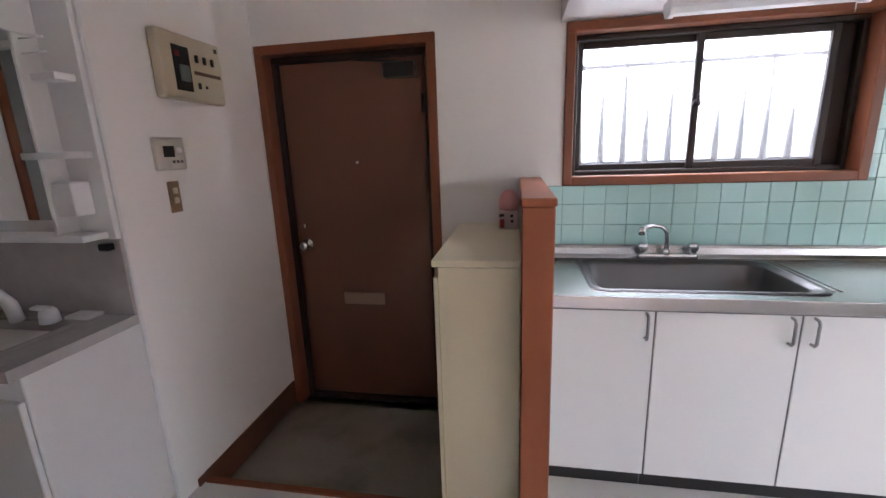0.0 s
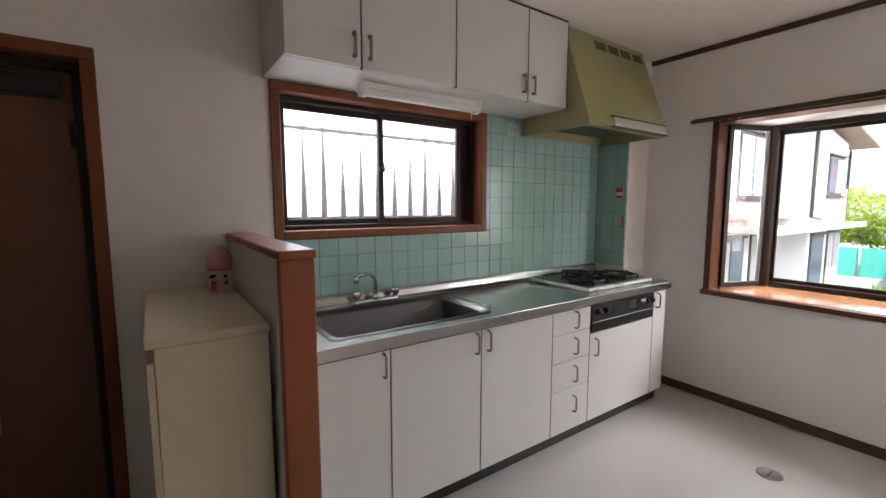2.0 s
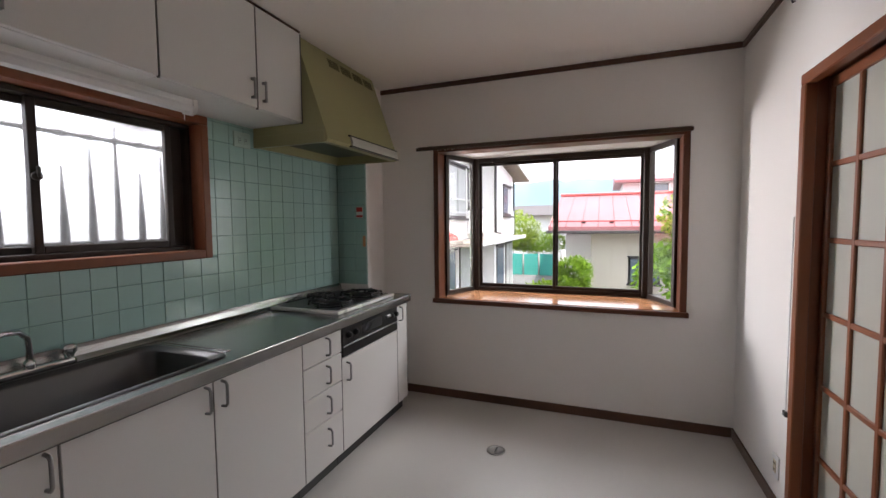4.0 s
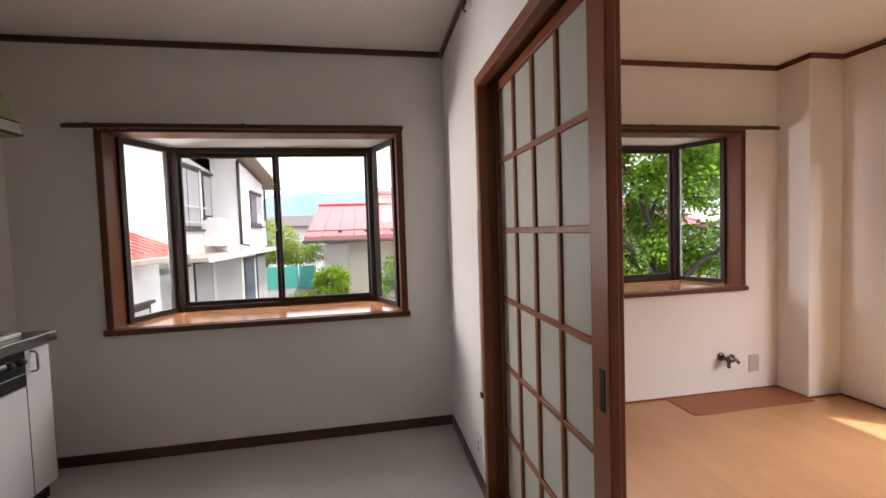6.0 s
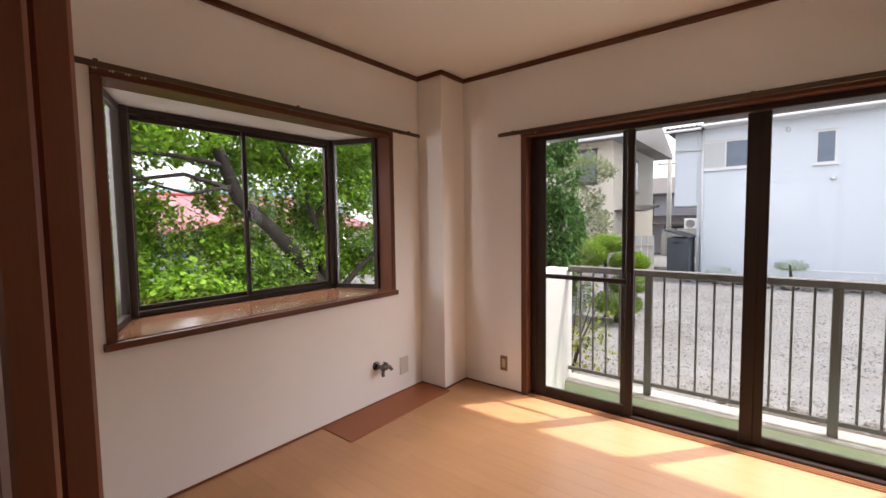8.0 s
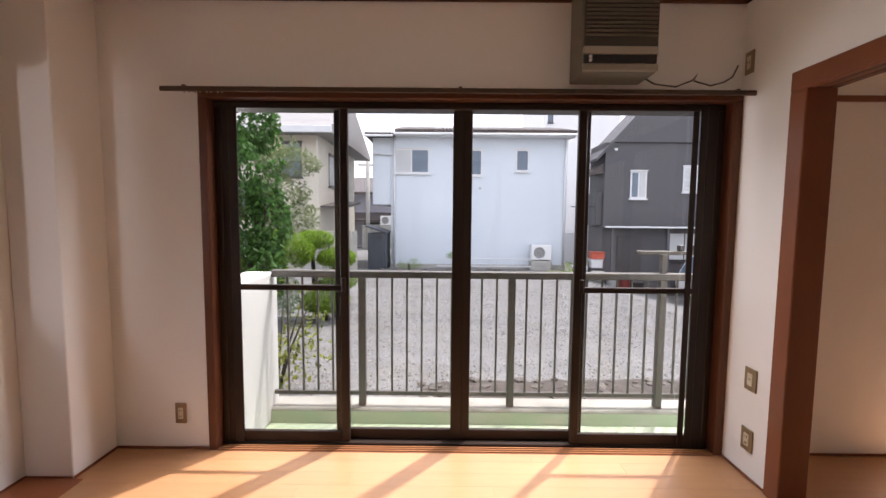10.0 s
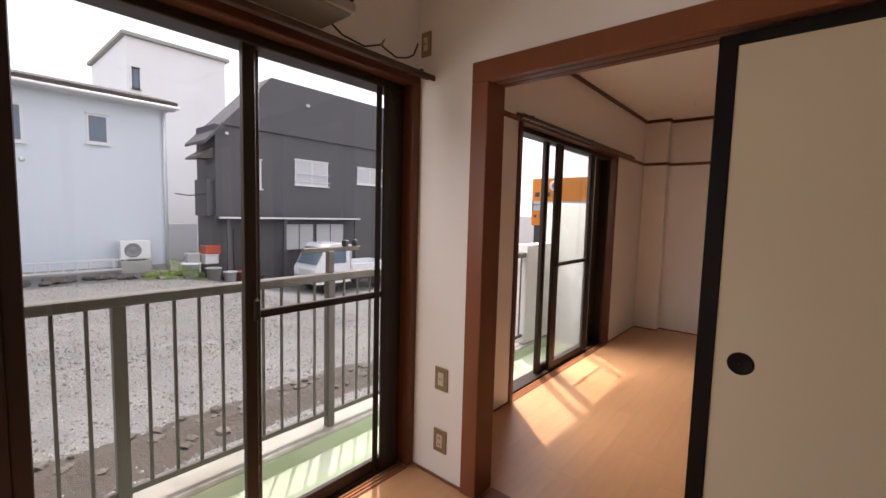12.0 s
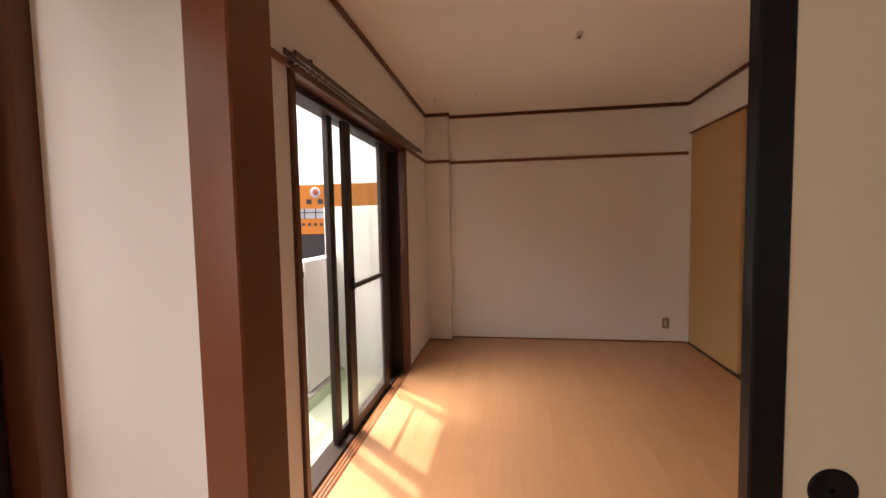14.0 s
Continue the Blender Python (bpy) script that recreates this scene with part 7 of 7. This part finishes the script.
mound((4.6, -8.7, -0.2), (0.7, 0.7, 0.5), 9000, DARKLEAF, "dark leafy shrub under the dome shrub")
mound((0.8, -16.9, -0.15), (0.40, 0.35, 0.18), 1600, SHRUB, "small flat-topped shrub before the pale house")
mound((2.6, -16.9, -0.5), (0.5, 0.3, 0.25), 1200, SHRUB, "low green plants before the pale house")
mound((-3.9, -17.2, -0.5), (0.6, 0.35, 0.35), 1800, SHRUB, "weedy green plants at the house corner")
mound((12.4, 0.95, -0.15), (0.6, 0.50, 0.55), 5000, SHRUB, "green garden shrub near the red-roofed house", 0.12)
mound((12.2, 1.75, -0.60), (0.8, 0.6, 0.32), 4500, SHRUB, "spreading green shrub near the red-roofed house", 0.12)
mound((18.6, 4.0, 1.0), (1.4, 1.3, 0.9), 5000, leaf_material("yellow_leaf", (0.24, 0.34, 0.05), 0.4), "yellow-green garden tree behind the net", 0.16)
mound((19.5, 3.0, 0.45), (1.2, 1.5, 0.5), 5000, SHRUB, "yellow-green clipped garden hedge", 0.14)
mound((11.6, 2.2, -0.72), (0.7, 0.6, 0.3), 2500, SHRUB, "leafy green shrub below the kitchen bay")
mound((-19.5, -15.5, 0.4), (1.2, 1.2, 1.3), 3000, SHRUB, "roadside shrub before the orange shop", 0.12)
t = thing("pine_tree", (5.4, -11.6, -0.8), "cloud-pruned grey-green garden pine", "tree")
part("trunk", add_tube(bmesh.new(), [(5.5, -11.7, -0.8), (5.3, -11.6, 0.6), (5.5, -11.6, 1.8), (5.3, -11.5, 2.6)], [0.12, 0.10, 0.07, 0.02], 8), BARK, t)
crown(t, leaf_cloud([((5.1, -11.5, 1.2), (0.9, 0.7, 0.42)), ((5.5, -11.6, 1.85), (0.9, 0.7, 0.40)), ((5.1, -11.4, 2.5), (0.8, 0.6, 0.35)), ((5.6, -11.5, 3.0), (0.7, 0.6, 0.3))], 9500, 0.11, rg, 0.32, -0.3), PINE)

mound((-3.15, -15.5, -0.80), (0.55, 0.35, 0.32), 2200, SHRUB, "weeds growing by the corner of the pale house")
mound((-2.55, -15.7, -0.72), (0.35, 0.25, 0.2), 900, SHRUB, "weeds growing by the corner of the pale house")

# white pickup truck
t = thing("pickup_truck", (-8.1, -14.2, -1.6), "small white pickup truck parked by the charcoal house", "truck")
WHITECAR = material("white_car_paint", (0.74, 0.75, 0.76), 0.2, spread=0.02)
gz = -1.62
part("cab", add_profile(bmesh.new(), [(-6.45, gz + 0.35), (-6.40, gz + 0.85), (-6.50, gz + 1.0), (-6.85, gz + 1.62), (-7.0, gz + 1.72), (-7.75, gz + 1.74), (-7.82, gz + 1.6), (-7.85, gz + 0.35)], "y", -14.85, -13.45), WHITECAR, t)
part("windscreen", add_profile(bmesh.new(), [(-6.49, gz + 1.03), (-6.83, gz + 1.58), (-6.82, gz + 1.60), (-6.47, gz + 1.04)], "y", -14.75, -13.55), DARKGLASS, t)
part("side_window", box(-7.65, -6.95, -13.452, -13.440, gz + 1.05, gz + 1.58, 0.0), DARKGLASS, t)
part("headlight", box(-6.42, -6.38, -13.75, -13.50, gz + 0.62, gz + 0.80, 0.02), LAMPTUBE, t)
part("headlight", box(-6.42, -6.38, -14.80, -14.55, gz + 0.62, gz + 0.80, 0.02), LAMPTUBE, t)
part("number_plate", box(-6.40, -6.37, -14.3, -14.0, gz + 0.42, gz + 0.55, 0.0), material("plate_yellow", (0.65, 0.55, 0.08), 0.5), t)
part("bed", box(-9.85, -7.9, -14.88, -13.42, gz + 0.62, gz + 0.70, 0.01), WHITECAR, t)
for a, b, c, d in ((-9.85, -7.9, -13.46, -13.42), (-9.85, -7.9, -14.88, -14.84), (-9.88, -9.84, -14.88, -13.42)):
    part("bed_side", box(a, b, c, d, gz + 0.66, gz + 0.98, 0.01), WHITECAR, t)
part("rear_guard", box(-7.93, -7.90, -14.8, -13.5, gz + 0.7, gz + 1.7, 0.005), GUTTER, t)
part("chassis", box(-9.7, -6.6, -14.5, -13.8, gz + 0.32, gz + 0.55, 0.01), BLACK, t)
for wx in (-7.05, -9.1):
    for wy in (-13.56, -14.74):
        wheel = part("wheel", lathe([(0.27, -0.07), (0.27, 0.07), (0.16, 0.075), (0.15, 0.05), (0.02, 0.05)], (wx, wy, gz + 0.27), "y", 20), BLACK, t)
t.location.x -= 0.35
t.location.y -= 0.9
car = t = thing("parked_car", (-13.0, -9.5, -1.6), "grey car parked along the street", "car")
part("body", add_profile(bmesh.new(), [(-15.2, gz + 0.3), (-15.2, gz + 0.8), (-14.4, gz + 0.92), (-13.8, gz + 1.38), (-12.3, gz + 1.42), (-11.6, gz + 0.98), (-11.0, gz + 0.85), (-11.0, gz + 0.3)], "y", -10.6, -9.1), material("grey_car_paint", (0.30, 0.31, 0.33), 0.25, metal=0.3), t)
part("window", box(-13.7, -12.2, -9.11, -9.08, gz + 0.95, gz + 1.32, 0.0), DARKGLASS, t)
for wx in (-14.2, -11.9):
    part("wheel", lathe([(0.30, -0.08), (0.30, 0.08), (0.18, 0.085), (0.02, 0.06)], (wx, -9.18, gz + 0.30), "y", 20), BLACK, t)
car.location.x += 1.1
for k, (x, y, s, m) in enumerate([(-3.55, -16.2, 0.24, FRAMEWHITE), (-4.1, -15.9, 0.22, WEATHERED), (-5.2, -16.3, 0.24, REDROOF), (-4.6, -15.9, 0.2, GUTTER), (-5.6, -16.1, 0.22, FRAMEDARK)]):
    z = ground_height(x, y)
    tagged(part("yard_bin", lathe([(s * 0.8, 0.0), (s, s * 1.6), (s * 1.08, s * 1.6), (s * 1.08, s * 1.75), (s * 0.9, s * 1.78), (0.01, s * 1.85)], (x, y, z)), m), "plastic yard bin in the clutter by the houses", "bin", "bins by the houses")
CRATERED = material("crate_red", (0.50, 0.09, 0.05), 0.5, spread=0.15, scale=6)
CRATEGREY = material("crate_grey", (0.42, 0.42, 0.40), 0.6, spread=0.2, scale=6)
for x, y, half, low, high, m, label in (
        (-3.75, -16.75, 0.24, 0.0, 0.50, FRAMEWHITE, "white plastic crate on the ground between the houses"),
        (-3.78, -16.76, 0.20, 0.505, 0.80, CRATEGREY, "small grey plastic crate stacked on a white one"),
        (-4.28, -16.70, 0.23, 0.0, 0.42, FRAMEDARK, "dark plastic crate in the clutter between the houses"),
        (-4.30, -16.71, 0.22, 0.425, 0.75, FRAMEWHITE, "white plastic crate stacked on a dark one"),
        (-4.33, -16.70, 0.25, 0.755, 1.02, CRATERED, "red plastic box on top of the stacked crates")):
    z = ground_height(-4.0, -16.7) - 0.02
    c = thing("storage_crate", (x, y, z + low), label, "crate", "crates between the houses")
    part("body", box(x - half * 0.94, x + half * 0.94, y - half * 0.80, y + half * 0.80, z + low, z + high - 0.05, 0.02), m, c)
    part("rim", box(x - half, x + half, y - half * 0.86, y + half * 0.86, z + high - 0.05, z + high, 0.01), m, c)
    for dx in (-0.4, 0.4):
        part("rib", box(x + dx * half - 0.015, x + dx * half + 0.015, y + half * 0.79, y + half * 0.85, z + low + 0.03, z + high - 0.05, 0.003), m, c)


# ---- tiles of the sink wall and boards of the floors ----
def piece_mesh(name, sx, sy, sz, bevel, mat):
    bm = box(-sx / 2, sx / 2, -sy / 2, sy / 2, -sz / 2, sz / 2, bevel)
    me = bpy.data.meshes.new(name)
    bm.to_mesh(me)
    bm.free()
    me.materials.append(mat)
    return me


PITCH, T = 0.0992, 0.007
tw = thing("tiled_wall", (1.8, NORTH, 0.88), "mint-green square tiles on the sink wall", "wall tiles", kind="structure")
bm = bmesh.new()
TX0, TX1, TZ0 = 0.575, KCOL[0], 0.886
hole = (0.672, 1.932, 1.173, 1.905)
for x0, x1, z0, z1 in ((TX0, hole[0], TZ0, hole[2]), (hole[0], hole[1], TZ0, hole[2]), (hole[1], TX1, TZ0, 1.90)):
    add_box(bm, x0, x1, NORTH - 0.005, NORTH, z0, z1)
part("grout", bm, GROUT, tw)
shared = {}


def lay(parent, along, a0, a1, z0, z1, plane, into, cut=None):
    n, rows = math.ceil((a1 - a0) / PITCH), math.ceil((z1 - z0) / PITCH)
    for i in range(n):
        for j in range(rows):
            s, e = a0 + i * PITCH, min(a0 + (i + 1) * PITCH, a1)
            lo, hi = z0 + j * PITCH, min(z0 + (j + 1) * PITCH, z1)
            cells = [(s, e, lo, hi)]
            if cut and hi > cut[2] and s < cut[1]:
                cells = [(s, e, lo, cut[2])] + ([(cut[1], e, max(lo, cut[2]), hi)] if e > cut[1] else [])
            for s, e, lo, hi in cells:
                if e - s < 0.012 or hi - lo < 0.012:
                    continue
                key = (along, round(e - s, 3), round(hi - lo, 3))
                if key not in shared:
                    w, h = e - s - 0.0022, hi - lo - 0.0028
                    shared[key] = piece_mesh("tile", w, T, h, 0.0012, TILE) if along == "x" else piece_mesh("tile", T, w, h, 0.0012, TILE)
                ob = new("tile", shared[key])
                ob.parent = parent
                p = plane + into * (0.005 + T / 2 - 0.001)
                jit = random.uniform(-0.0006, 0.0006)
                place = Vector(((s + e) / 2, p + jit, (lo + hi) / 2)) if along == "x" else Vector((p + jit, (s + e) / 2, (lo + hi) / 2))
                ob.location = place - ORIGIN[parent]
                ob.rotation_euler = (random.uniform(-0.006, 0.006), 0, random.uniform(-0.006, 0.006))


lay(tw, "x", TX0, TX1 - 0.014, TZ0, 1.90, NORTH, -1, hole)
tc = thing("tiled_column_side", (KCOL[0], 1.97, 0.88), "mint-green tiles on the column side by the stove", "wall tiles", kind="structure")
part("grout", box(KCOL[0] - 0.005, KCOL[0], KCOL[1] + 0.004, NORTH - 0.006, TZ0, 1.79, 0), GROUT, tc)
lay(tc, "y", KCOL[1] + 0.004, NORTH - 0.014, TZ0, 1.79, KCOL[0], -1)

fl = thing("floor_living", (1.5, -2.0, 0.0), "orange oak laminate boards of the living room", "floor", kind="structure")
fr = thing("floor_room", (-2.2, -2.0, 0.0), "orange oak laminate boards of the far room", "floor", kind="structure")
boards = {}


def plank_floor(parent, x0, x1, y0, y1, width, length):
    """Narrow strips laid along x with staggered ends."""
    for i in range(math.ceil((y1 - y0) / width)):
        s, e = y0 + i * width, min(y0 + (i + 1) * width, y1)
        at = x0 - random.choice((0.0, 0.25, 0.5, 0.75)) * length
        while at < x1:
            lo, hi = max(at, x0), min(at + length, x1)
            at += length
            if hi - lo < 0.02 or e - s < 0.02:
                continue
            key = (round(hi - lo, 3), round(e - s, 3))
            if key not in boards:
                boards[key] = piece_mesh("board", key[0] - 0.0003, key[1] - 0.0003, 0.012, 0.0002, OAK)
            ob = new("board", boards[key])
            ob.parent = parent
            ob.location = Vector(((lo + hi) / 2, (s + e) / 2, -0.006)) - ORIGIN[parent]


plank_floor(fl, LWEST - 0.10, EAST, SOUTH - 0.005, LNORTH + 0.02, 0.101, 0.91)
plank_floor(fr, RWEST, LWEST - 0.10, SOUTH - 0.005, -0.56, 0.101, 0.91)
